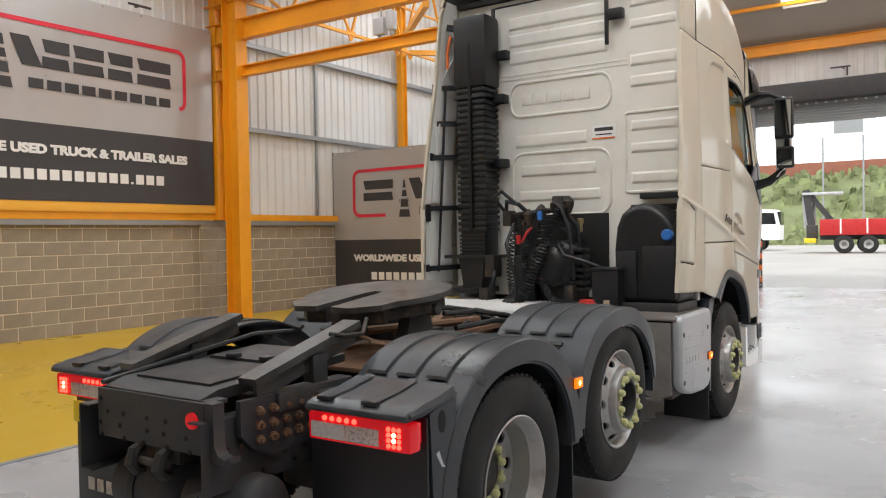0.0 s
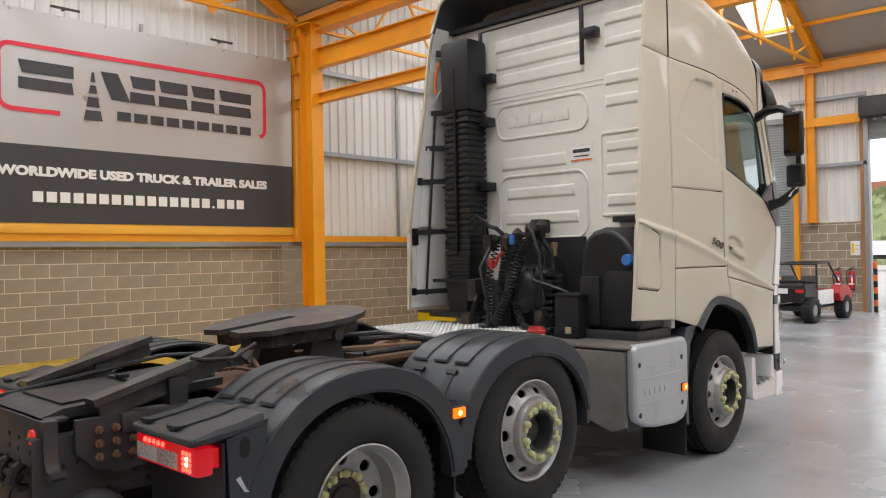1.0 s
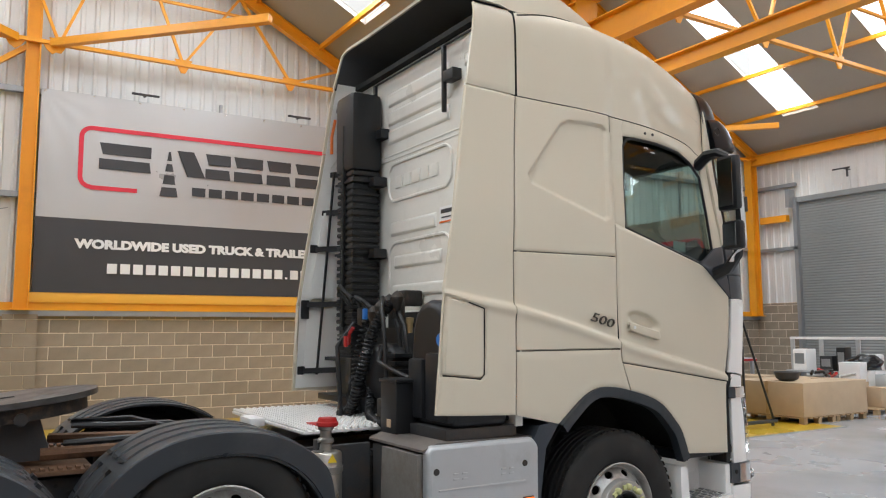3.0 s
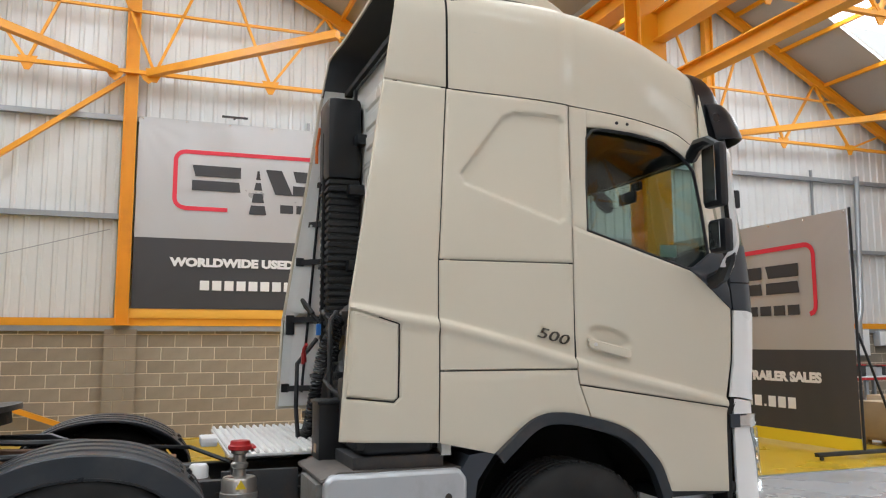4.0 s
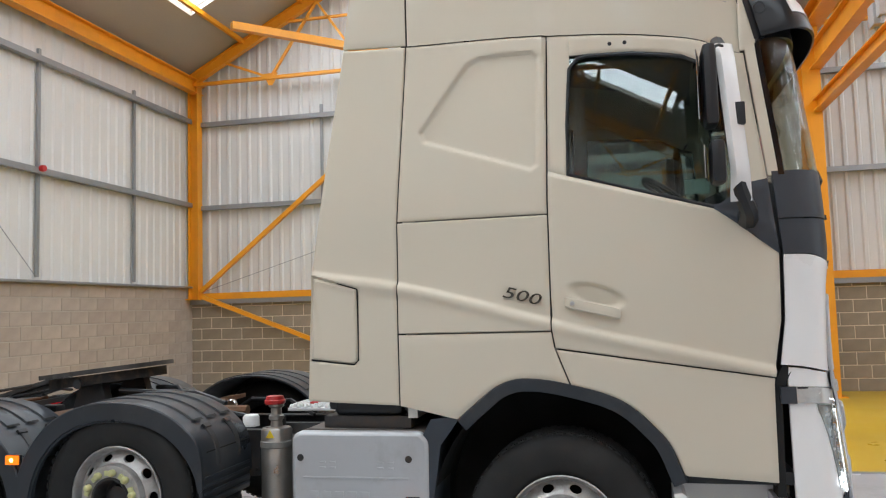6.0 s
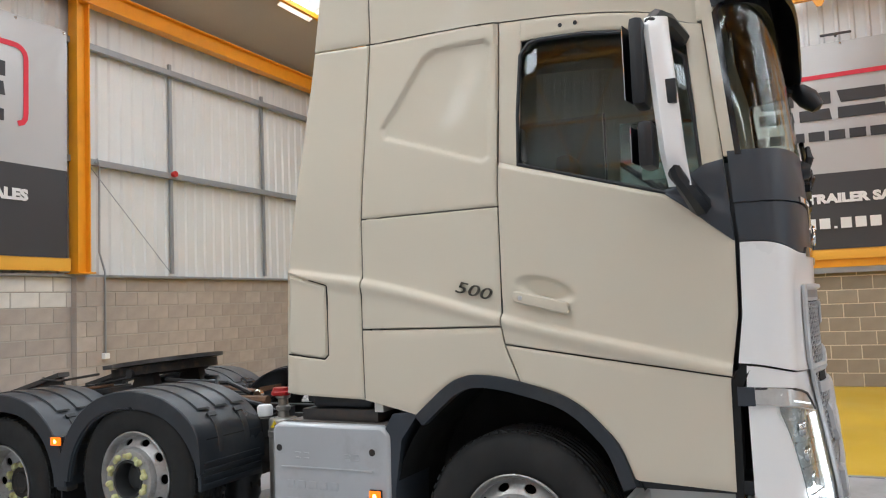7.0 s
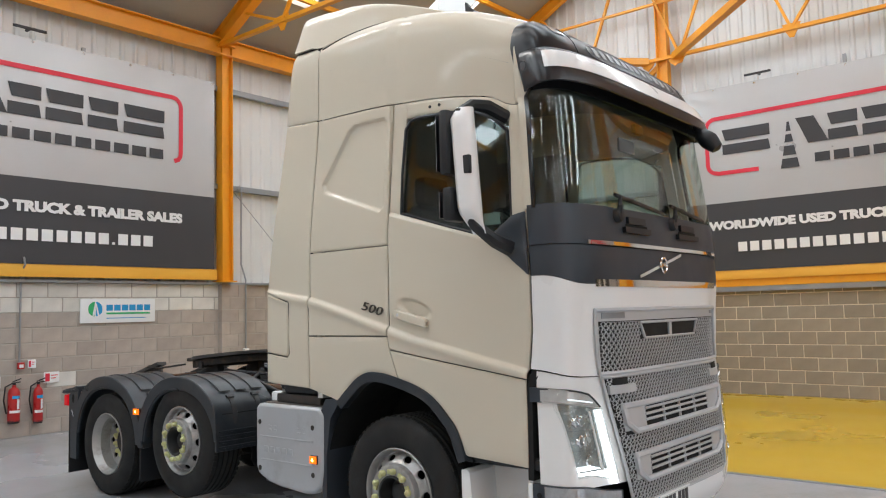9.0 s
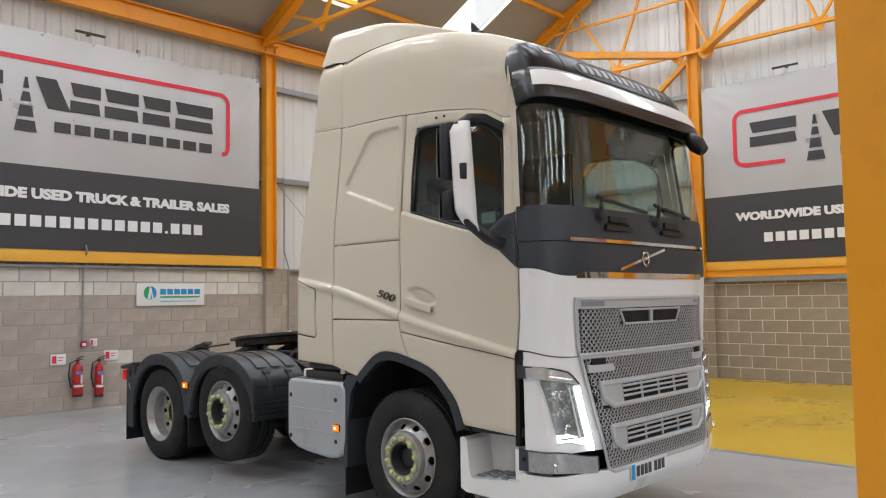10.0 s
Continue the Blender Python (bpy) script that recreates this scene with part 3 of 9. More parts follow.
def smooth_curve(points):
    """Smooth function through (a, b) pairs (monotone slopes)."""
    n = len(points)
    slope = [(points[i + 1][1] - points[i][1]) / (points[i + 1][0] - points[i][0]) for i in range(n - 1)]
    tan = [slope[0]] + [(slope[i - 1] + slope[i]) / 2 if slope[i - 1] * slope[i] > 0 else 0 for i in range(1, n - 1)] + [slope[-1]]

    def at(a):
        if a <= points[0][0]:
            return points[0][1]
        if a >= points[-1][0]:
            return points[-1][1]
        for i in range(n - 1):
            if a <= points[i + 1][0]:
                h = points[i + 1][0] - points[i][0]
                k = (a - points[i][0]) / h
                return ((2 * k ** 3 - 3 * k ** 2 + 1) * points[i][1] + (k ** 3 - 2 * k ** 2 + k) * h * tan[i] + (3 * k ** 2 - 2 * k ** 3) * points[i + 1][1] + (k ** 3 - k ** 2) * h * tan[i + 1])
    return at


crease = smooth_curve([(6.0, 1.965), (6.3, 1.915), (6.58, 1.87), (7.0, 1.766), (7.41, 1.65), (8.62, 1.36)])
belt = curve([(6.75, 2.63), (7.41, 2.45), (8.7, 2.09)])


def poly_distance(y, z, poly):
    """Signed distance to a closed outline, positive inside."""
    best, inside = 9.0, False
    n = len(poly)
    for i in range(n):
        (y0, z0), (y1, z1) = poly[i], poly[(i + 1) % n]
        dy, dz = y1 - y0, z1 - z0
        k = clamp(((y - y0) * dy + (z - z0) * dz) / (dy * dy + dz * dz))
        best = min(best, math.hypot(y - y0 - k * dy, z - z0 - k * dz))
        if (z0 > z) != (z1 > z) and y < y0 + (z - z0) / (z1 - z0) * dy:
            inside = not inside
    return best if inside else -best


RECESS = [(6.69, 2.735), (6.715, 2.665), (7.33, 2.455), (7.378, 2.485), (7.398, 3.11), (7.36, 3.148), (7.06, 3.148), (6.975, 3.11)]


nose_taper = smooth_curve([(0.8, 0.04), (1.4, 0.035), (1.95, 0.012), (2.3, 0.02), (2.8, 0.05), (3.3, 0.055)])


def side_x(y, z):
    """Half width of the cab's outer skin."""
    x = 1.243 - 0.028 * ease((7.35 - y) / 0.9) - 0.05 * ease((z - 2.2) / 1.1) - nose_taper(z) * ease((y - 7.7) / 0.95) - 0.01 * ease((1.6 - z) / 0.5)
    x += (0.02 * ease((crease(y) + 0.012 - z) / 0.03) + 0.012 * math.exp(-((z - crease(y) + 0.035) / 0.032) ** 2)) * ease((y - 5.9) / 0.3)
    if y < 7.42:
        x -= 0.02 * ease(poly_distance(y, z, RECESS) / 0.024)
    else:
        x += 0.014 * ease((belt(y) - z) / 0.025) - 0.012
        # hollow behind the door handle
        d = math.hypot((y - 7.65) / 0.15, (z - 1.772 + 0.25 * (y - 7.65)) / 0.062)
        x -= 0.026 * ease((1.1 - d) / 0.4)
    return x


def patch(ya, yb, za, zb, nu, nv, sgn=1, thick=0.02, xf=None, lift=0.0):
    """Skin between two upright lines ya(z), yb(z) and two lines za(y), zb(y), laid on the cab's side."""
    xf = xf or side_x
    rows, back = [], []
    for j in range(nv + 1):
        r, q = [], []
        for i in range(nu + 1):
            u, v = i / nu, j / nv
            y = lerp(ya(1.8), yb(1.8), u)
            z = lerp(za(y), zb(y), v)
            for _ in range(3):
                y = lerp(ya(z), yb(z), u)
                z = lerp(za(y), zb(y), v)
            x = xf(y, z) + lift
            edge = min(u * nu, (1 - u) * nu, v * nv, (1 - v) * nv)
            r.append((sgn * (x - (0.006 if edge < 0.5 else 0.0)), y, z))
            q.append((sgn * (x - thick), y, z))
        rows.append(r)
        back.append(q)
    return Shape().sheet(rows, back)


def const(v):
    return lambda a: v


G = 0.0042                                     # half the gap between panels
rear_edge = curve([(1.15, 5.995), (1.95, 6.04), (3.27, 6.24), (4.1, 6.36)])
seam_b = curve([(1.15, 6.553), (2.2, 6.556), (3.27, 6.625)])
door_rear = curve([(1.3, 7.5), (1.5, 7.425), (1.6, 7.41), (2.3, 7.412), (3.3, 7.44)])
door_front = curve([(0.8, 8.515), (1.3, 8.52), (1.4, 8.53), (1.62, 8.565), (1.95, 8.572), (2.39, 8.535), (3.04, 8.47), (3.3, 8.44)])
roof_seam = smooth_curve([(6.2, 3.268), (6.62, 3.25), (7.44, 3.222), (8.05, 3.165), (8.28, 3.115), (8.38, 3.06), (8.46, 3.04), (8.62, 3.03)])
door_low = curve([(7.4, 1.5), (8.62, 1.315)])
arch_c = (7.42, 0.56)
ARCH = [(6.88, 1.125), (6.99, 1.222), (7.08, 1.294), (7.155, 1.332), (7.25, 1.35), (7.36, 1.344), (7.52, 1.312), (7.74, 1.242), (7.83, 1.185), (7.915, 1.104), (8.0, 0.998), (8.072, 0.815)]
arch_top = smooth_curve(ARCH)


def arch(y):
    return arch_top(y) - 0.01 if 6.88 <= y <= 8.072 else 0


def low_edge(y):
    line = curve([(6.55, 1.195), (6.88, 1.122), (7.0, 0.9), (8.06, 0.84), (8.62, 0.8)])(y)
    return max(line, arch(y))


for sgn in (1, -1):
    # sleeper panels
    part("side_panel", patch(lambda z: seam_b(z) + G, lambda z: door_rear(z) - G, const(2.218 + G), lambda y: roof_seam(y) - G, 80, 90, sgn), BEIGE, truck, "upper sleeper side panel with recessed blank window")
    part("side_panel", patch(lambda z: seam_b(z) + G, lambda z: door_rear(z) - G, const(1.588 + G), const(2.218 - G), 50, 110, sgn), BEIGE, truck, "lower sleeper locker panel")
    part("wing_panel", patch(lambda z: seam_b(z) + G, lambda z: door_rear(z) - G, low_edge, const(1.588 - G), 44, 14, sgn), BEIGE, truck, "wheel arch panel behind the door")
    part("wing_panel", patch(lambda z: door_rear(z) + G, lambda z: door_front(z) - 0.007, low_edge, lambda y: door_low(y) - G, 60, 20, sgn), BEIGE, truck, "wheel arch panel under the door")
    # side deflector behind the cab
    defl_hatch = [(6.03, 1.455), (6.29, 1.425), (6.317, 1.45), (6.317, 1.85), (6.05, 1.925)]

    def defl_x(y, z):
        d = abs(poly_distance(y, z, defl_hatch))
        return side_x(y, z) - 0.02 * ease(1 - d / 0.013) - 0.02 * ease((6.12 - y - 0.12 * (z - 1.2) / 2) / 0.12)
    part("side_deflector", patch(rear_edge, lambda z: seam_b(z) - G, curve([(5.9, 1.225), (6.56, 1.195)]), lambda y: roof_seam(y) - G, 50, 230, sgn, 0.03, defl_x), BEIGE, truck, "beige side air deflector with a hatch")
    part("hatch_gap", Shape().tube([(sgn * (side_x(y, z) - 0.014), y, z) for y, z in ((6.03, 1.453), (6.16, 1.438), (6.29, 1.424), (6.318, 1.45), (6.319, 1.65), (6.318, 1.85), (6.2, 1.888))], 0.005, 5), SHADEBLACK, truck)
    # door round its window
    sill = lambda y: curve([(7.4, 2.462), (7.52, 2.424), (8.27, 2.203), (8.7, 2.08)])(y)
    head = smooth_curve([(7.4, 3.098), (7.9, 3.088), (8.15, 3.05), (8.3, 2.97), (8.7, 2.9)])
    win_a, win_b = curve([(2.2, 7.515), (3.1, 7.56)]), curve([(2.2, 8.455), (3.1, 8.385)])
    door = part("door", patch(lambda z: door_rear(z) + G, lambda z: door_front(z) - 0.002, lambda y: door_low(y) + G, sill, 80, 130, sgn), BEIGE, truck, "beige cab door")
    frame_bits = Shape()
    for q in (patch(lambda z: door_rear(z) + G, win_a, sill, lambda y: roof_seam(y) - G, 8, 30, sgn), patch(win_a, win_b, head, lambda y: roof_seam(y) - G, 40, 8, sgn), patch(win_b, door_front, sill, lambda y: roof_seam(y) - G, 8, 24, sgn)):
        frame_bits.add(q.v, q.f)
    part("window_frame", frame_bits, BEIGE, door)
    for y in (7.78, 7.86):
        part("screw", Shape().turn([(0.0, 0.011), (0.006, 0.011), (0.006, 0.0)], (sgn * (side_x(y, 3.14) - 0.002 if sgn > 0 else side_x(y, 3.14) + 0.004), y, 3.14), 'x', 12), BLACKP, door)
    lean_y = (side_x(8.35, 2.6) - side_x(7.6, 2.6)) / 0.75
    lean_z = (side_x(7.9, 3.0) - side_x(7.9, 2.4)) / 0.6
    glass_x = lambda y, z: side_x(7.6, 2.4) + lean_y * (y - 7.6) + lean_z * (z - 2.4) - 0.026
    pane = part("window_glass", patch(win_a, win_b, sill, head, 10, 10, sgn, 0.004, glass_x), GLASS, door, "tinted side window", 0)
    pane.visible_shadow = False
    seal = Shape()
    ring = [(win_a(sill(7.52)), 2.43), (7.53, 2.7), (7.553, 3.02), (7.6, 3.075), (7.66, 3.088), (7.9, 3.08), (8.15, 3.045), (8.28, 2.98), (8.385, 2.88), (8.415, 2.6), (8.445, 2.21), (8.27, 2.212), (7.9, 2.318)]
    seal.tube([(sgn * (side_x(y, z) - 0.009), y, z) for y, z in ring], 0.011, 6, True)
    part("window_seal", seal, BLACKP, door)
    # black quarter below the mirror
    tri = patch(curve([(1.93, 8.60), (2.2, 8.27)]), door_front, curve([(8.2, 2.22), (8.36, 2.06), (8.45, 1.99), (8.62, 1.945)]), curve([(8.2, 2.225), (8.3, 2.225), (8.45, 2.33), (8.62, 2.36)]), 16, 12, sgn, 0.02, None, 0.012)
    part("mirror_base", tri, SLATE, door, "dark plastic corner below the mirror")
    # handle
    h = Shape()
    path = [(7.486, 1.742, 0.4), (7.492, 1.742, 0.85), (7.51, 1.737, 1.0), (7.6, 1.714, 1.0), (7.7, 1.69, 1.0), (7.752, 1.677, 1.0), (7.77, 1.674, 0.85), (7.776, 1.673, 0.4)]
    h.sheet([[(sgn * (side_x(7.5, 1.5) + o * (0.5 + 0.5 * w)), y, z + dz * w) for y, z, w in path] for o, dz in ((-0.02, 0.031), (0.008, 0.03), (0.014, 0.024), (0.016, 0.0), (0.014, -0.024), (0.008, -0.03), (-0.02, -0.031))])
    part("handle", h, BEIGE, door, "beige pull handle")
    part("lock", Shape().turn([(0, 0.012), (0.004, 0.012), (0.004, 0)], (sgn * (side_x(7.5, 1.5) + 0.014), 7.527, 1.733), 'x', 14), ALU, door)
    part("door_rubber", Shape().tube([(sgn * (side_x(y, z) - 0.03), y, z) for y, z in ((7.42, 1.5), (7.41, 2.2), (7.44, 3.2))], 0.012, 6), SHADEBLACK, door)
    # wheel arch rim and liner
    rim = Shape()
    way = [Vector((lerp(p[0], q[0], k / 5), arch_top(lerp(p[0], q[0], k / 5)), 0)) for p, q in zip(ARCH, ARCH[1:]) for k in range(5)] + [Vector((*ARCH[-1], 0))]
    rows = []
    for o, inset in ((-0.05, 0.078), (0.018, 0.078), (0.026, 0.066), (0.026, 0.012), (-0.01, 0.0)):
        row = []
        for k, p in enumerate(way):
            d = (way[min(k + 1, len(way) - 1)] - way[max(k - 1, 0)]).normalized()
            q = p + Vector((d.y, -d.x, 0)) * inset
            row.append((sgn * (1.235 + o - 0.03 * ease((q.x - 7.7) / 0.95)), q.x, q.y))
        rows.append(row)
    rim.sheet(rows)
    part("arch_rim", rim, FENDER, truck, "dark grey plastic wheel arch rim")
    part("arch_liner", Shape().sheet([[(sgn * x, arch_c[0] + 0.70 * math.cos(math.radians(17 + 171 * k / 24)), arch_c[1] + 0.76 * math.sin(math.radians(17 + 171 * k / 24))) for k in range(25)] for x in (1.2, 0.6)]), SHADEBLACK, truck)
    # added black box that stops light showing through the arch
    part("arch_wall", Shape().box(sgn * 0.56, sgn * 0.6, 6.7, 8.25, 0.55, 1.32), SHADEBLACK, truck)
    part("rear_flap", Shape().prism([(6.66, 1.0), (6.73, 1.12), (6.9, 1.14), (6.78, 0.98), (6.735, 0.7), (6.735, 0.36), (6.70, 0.36), (6.66, 0.7)], 'x', sgn * 0.82, sgn * 1.225), SLATE, truck, "dark rear half of the front mudguard")
    part("mudflap", Shape().box(sgn * 0.84, sgn * 1.215, 6.69, 6.705, 0.12, 0.5, 0.004), BLACKP, truck)
    part("cab_skirt", Shape().box(sgn * 0.7, sgn * 1.1, 6.2, 6.95, 1.15, 1.2, 0.01), BLACKP, truck)

# badge figures on the locker panel
lettering("badge", "500", 0.088, Matrix.Translation((1.252, 7.262, 1.778)) @ Euler((radians(90), 0, radians(90))).to_matrix().to_4x4() @ Euler((0, 0, radians(-14.5))).to_matrix().to_4x4() @ Matrix(((1, 0.3, 0, 0), (0, 1, 0, 0), (0, 0, 1, 0), (0, 0, 0, 1))), mat("dark_badge_metal", (0.1, 0.09, 0.075), 0.3, 0.7, 0.05, 20, 100, 0.0), truck, 0.0, width=0.2, thick=0.008)
part("sticker", Shape().box(1.2545, 1.256, 7.3, 7.36, 1.605, 1.63), PRINTWHITE, truck)

# front ------------------------------------------------------------------
front_y = smooth_curve([(0.3, 8.86), (0.45, 8.94), (0.7, 8.945), (1.0, 8.925), (1.42, 8.89), (1.95, 8.885), (2.35, 8.87), (3.05, 8.795), (3.3, 8.765), (3.4, 8.74), (3.5, 8.68), (3.58, 8.58), (3.65, 8.46)])
edge_y = curve([(0.3, 8.52), (1.3, 8.524), (1.4, 8.533), (1.62, 8.566), (1.95, 8.574), (2.39, 8.54), (3.04, 8.478), (3.085, 8.475), (3.1, 8.53), (3.4, 8.458), (3.7, 8.455)])
edge_x = smooth_curve([(0.3, 1.21), (1.4, 1.212), (1.95, 1.232), (2.2, 1.224), (2.6, 1.19), (3.0, 1.152), (3.3, 1.15), (3.4, 1.145), (3.5, 1.12), (3.57, 1.065), (3.62, 0.95), (3.64, 0.8), (3.648, 0.62), (3.65, 0.3)])
NN = 4.4


def front(k, z, out=0.0):
    """Point of the cab's front skin; k runs from -1 (its left edge) over 0 (middle) to 1 (its right edge)."""
    s = 1 if k >= 0 else -1
    a = abs(k) * math.pi / 2
    xs, f, e = edge_x(z), front_y(z), edge_y(z)
    c, q = math.cos(a), math.sin(a)
    x = xs * q ** (2 / NN) if q > 0 else 0
    y = e + (f - e) * (c ** (2 / NN) if c > 1e-9 else 0)
    y -= 0.045 * ease((x - 0.7) / 0.3) * ease((1.23 - x) / 0.2) * ease((2.0 - z) / 0.3) * (y - e) / (f - e)
    n = Vector((q ** 1.5 * 0.9, max(c, 0) ** 0.6, 0))
    n = n.normalized() if n.length > 1e-6 else Vector((0, 1, 0))
    return Vector((s * (x + out * n.x), y + out * n.y, z))


def k_of(x, z):
    """The k at which the front skin has that x."""
    q = clamp(abs(x) / edge_x(z))
    return (1 if x >= 0 else -1) * math.asin(q ** (NN / 2)) * 2 / math.pi


def front_patch(ka, kb, za, zb, nu, nv, out=0.0, thick=0.02):
    """Skin of the front between k-lines ka(z), kb(z) and levels za(k), zb(k)."""
    rows, back = [], []
    for j in range(nv + 1):
        r, q = [], []
        for i in range(nu + 1):
            k0 = lerp(ka(1.5), kb(1.5), i / nu)
            z = lerp(za(k0), zb(k0), j / nv)
            k = lerp(ka(z), kb(z), i / nu)
            r.append(front(k, z, out))
            q.append(front(k, z, out - thick))
        rows.append(r)
        back.append(q)
    return Shape().sheet(rows, back)


def kx(x):
    return lambda z: k_of(x, z)


# windscreen, dark band below it, white panel with the upper grille
ws = part("windscreen", front_patch(const(-0.988), const(0.988), const(2.36), const(3.135), 64, 12, 0.0, 0.005), SCREEN, truck, "large curved windscreen")
ws.visible_shadow = False
for s in (-1, 1):
    part("pillar", front_patch(const(s * 0.989), const(s * 1.0), const(2.36), const(3.08), 6, 16, 0.003, 0.03), BEIGE, truck)
    part("pillar_seal", front_patch(const(s * 0.972), const(s * 0.9895), const(2.36), const(3.12), 6, 16, 0.004, 0.008), BLACKGLOSS, truck)
part("windscreen_band", front_patch(const(-0.999), const(0.999), const(2.135), const(2.38), 48, 4, 0.004), SLATE, truck, "black scuttle panel carrying the wipers")
band_low = lambda k: 1.955 - 0.055 * ease((1.0 - abs(k)) / 0.55)
part("front_band", front_patch(const(-0.999), const(0.999), band_low, const(2.128), 48, 5, 0.0), SLATE, truck, "dark slate front band")
part("bright_strip", front_patch(kx(-1.0), kx(1.0), const(2.135), const(2.16), 30, 1, 0.014), CHROME, truck)
part("bright_strip", front_patch(kx(-0.94), kx(0.94), const(1.878), const(1.922), 30, 1, 0.014), CHROME, truck)
part("front_panel", front_patch(const(-0.999), const(0.999), lambda k: 1.338 + 0.057 * abs(k) ** 3, lambda k: band_low(k) - 0.006, 60, 10, 0.004), WHITE, truck, "white front panel")
part("front_lower", front_patch(const(-0.99), const(0.99), const(0.70), lambda k: 1.331 + 0.052 * abs(k) ** 3, 60, 14, -0.006), WHITE, truck, "white bumper corners round the headlamps")
part("bumper", front_patch(const(-0.999), const(0.999), const(0.33), lambda k: 0.56 + 0.1 * ease((abs(k_of(0.9, 0.6)) - 0.6)), 60, 8, 0.012, 0.05), WHITE, truck, "white lower bumper")
# black box fills in the shaded depth behind the bumper
part("bumper_core", Shape().box(-0.8, 0.8, 8.3, 8.78, 0.4, 1.36, 0.02), SHADEBLACK, truck)
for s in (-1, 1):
    # black wedge painted as the shaded gap at the bumper corner
    part("corner_gap", Shape().prism([(8.502, 0.735), (8.54, 0.735), (8.548, 1.25), (8.61, 1.39), (8.57, 1.405), (8.508, 1.3)], 'x', s * 1.06, s * 1.205), SHADEBLACK, truck)

# badge bar: plain ring with a slanted bar
bar = Shape()
rows = []
for o, dz in ((0.006, -0.012), (0.016, -0.01), (0.016, 0.01), (0.006, 0.012)):
    rows.append([front(k_of(lerp(0.42, -0.26, i / 12), 2.0), lerp(1.945, 2.112, i / 12) + dz, o) for i in range(13)])
bar.sheet(rows)
part("badge_bar", bar, CHROME, truck)
p0 = front(k_of(0.06, 2.03), 2.03, 0.014)
part("badge_ring", Shape().tube([(p0.x + 0.045 * math.cos(a), p0.y + 0.006, p0.z + 0.05 * math.sin(a)) for a in np.linspace(0, 2 * math.pi, 20, endpoint=False)], 0.009, 8, True).box(p0.x - 0.034, p0.x + 0.034, p0.y - 0.004, p0.y + 0.01, p0.z - 0.011, p0.z + 0.011, 0.003), CHROME, truck)

# grilles: perforated sheets with frames, black sheets behind as painted shade


def mesh_grille(half, z0, z1, step=0.04, out=0.01, holes=()):
    """Perforated sheet: rounded slots cut in rows, each row shifted by half a step."""
    s = Shape()
    nz = max(2, int(round((z1(0) - z0(0)) / (step * 0.56))))
    dz = (z1(0) - z0(0)) / nz
    for j in range(nz):
        za = z0(0) + j * dz
        w = half(za + dz / 2)
        n = int(2 * w / step)
        for i in range(n + (j % 2)):
            xa = -w + (2 * w - n * step) / 2 + (i - 0.5 * (j % 2)) * step
            xc, zc = xa + step / 2, za + dz / 2
            if any(h0 < xc < h1 and g0 < zc < g1 for h0, h1, g0, g1 in holes) or abs(xc) + step / 2 > w + 0.02:
                continue
            ring = []
            for m, (rx, rz) in enumerate(((0.5, 0.5), (0.405, 0.39))):
                for t in range(6):
                    a = math.pi / 3 * t
                    px, pz = xc + rx * step * 1.0 * math.cos(a) * (1.16 if m == 0 else 1), zc + rz * dz * 1.17 * math.sin(a) * (1 if m == 0 else 1)
                    ring.append(front(k_of(clamp(px, -w, w), pz), pz, out))
            for t in range(6):
                a = math.pi / 3 * t
                px, pz = xc + 0.4 * step * math.cos(a), zc + 0.38 * dz * 1.17 * math.sin(a)
                ring.append(front(k_of(px, pz), pz, out - 0.014))
            s.add(ring, [(t, (t + 1) % 6, 6 + (t + 1) % 6, 6 + t) for t in range(6)] + [(6 + t, 6 + (t + 1) % 6, 12 + (t + 1) % 6, 12 + t) for t in range(6)])
    return s


def grille_frame(corners, r=0.014, out=0.018):
    pts = []
    n = len(corners)
    for i in range(n):
        (xa, za), (xb, zb) = corners[i], corners[(i + 1) % n]
        for k in range(8):
            x, z = lerp(xa, xb, k / 8), lerp(za, zb, k / 8)
            pts.append(front(k_of(x, z), z, out))
    return Shape().tube(pts, r, 6, True)


up = part("upper_grille", mesh_grille(const(0.9), const(1.355), const(1.66), 0.042, 0.012, ((-0.46, 0.46, 1.55, 1.66),)), GRILLE, truck, "silver perforated upper grille")
part("frame", grille_frame([(-0.93, 1.735), (0.93, 1.735), (0.915, 1.35), (-0.915, 1.35)]), GRILLE, up)
part("header", front_patch(kx(-0.93), kx(0.93), const(1.665), const(1.735), 30, 2, 0.014, 0.01), GRILLE, up)
part("backing", front_patch(kx(-0.92), kx(0.92), const(1.345), const(1.73), 24, 5, 0.006, 0.004), SHADEBLACK, up)
# slots are black sheets, their shade set by colour
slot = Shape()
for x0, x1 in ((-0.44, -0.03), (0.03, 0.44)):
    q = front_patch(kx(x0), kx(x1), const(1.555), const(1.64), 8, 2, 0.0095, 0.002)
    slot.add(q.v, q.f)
part("slot", slot, SHADEBLACK, up)
part("slot_frame", grille_frame([(-0.46, 1.65), (0.46, 1.65), (0.4, 1.548), (-0.4, 1.548)], 0.009), GRILLE, up)
part("slot_frame", Shape().box(-0.02, 0.02, front_y(1.6), front_y(1.6) + 0.02, 1.545, 1.65, 0.004), GRILLE, up)
part("lettered_badge", front_patch(kx(0.66), kx(0.88), const(1.682), const(1.718), 8, 1, 0.019, 0.004), GALV, up)
part("lettered_badge", front_patch(kx(-0.86), kx(-0.74), const(1.688), const(1.712), 6, 1, 0.019, 0.004), GALV, up)

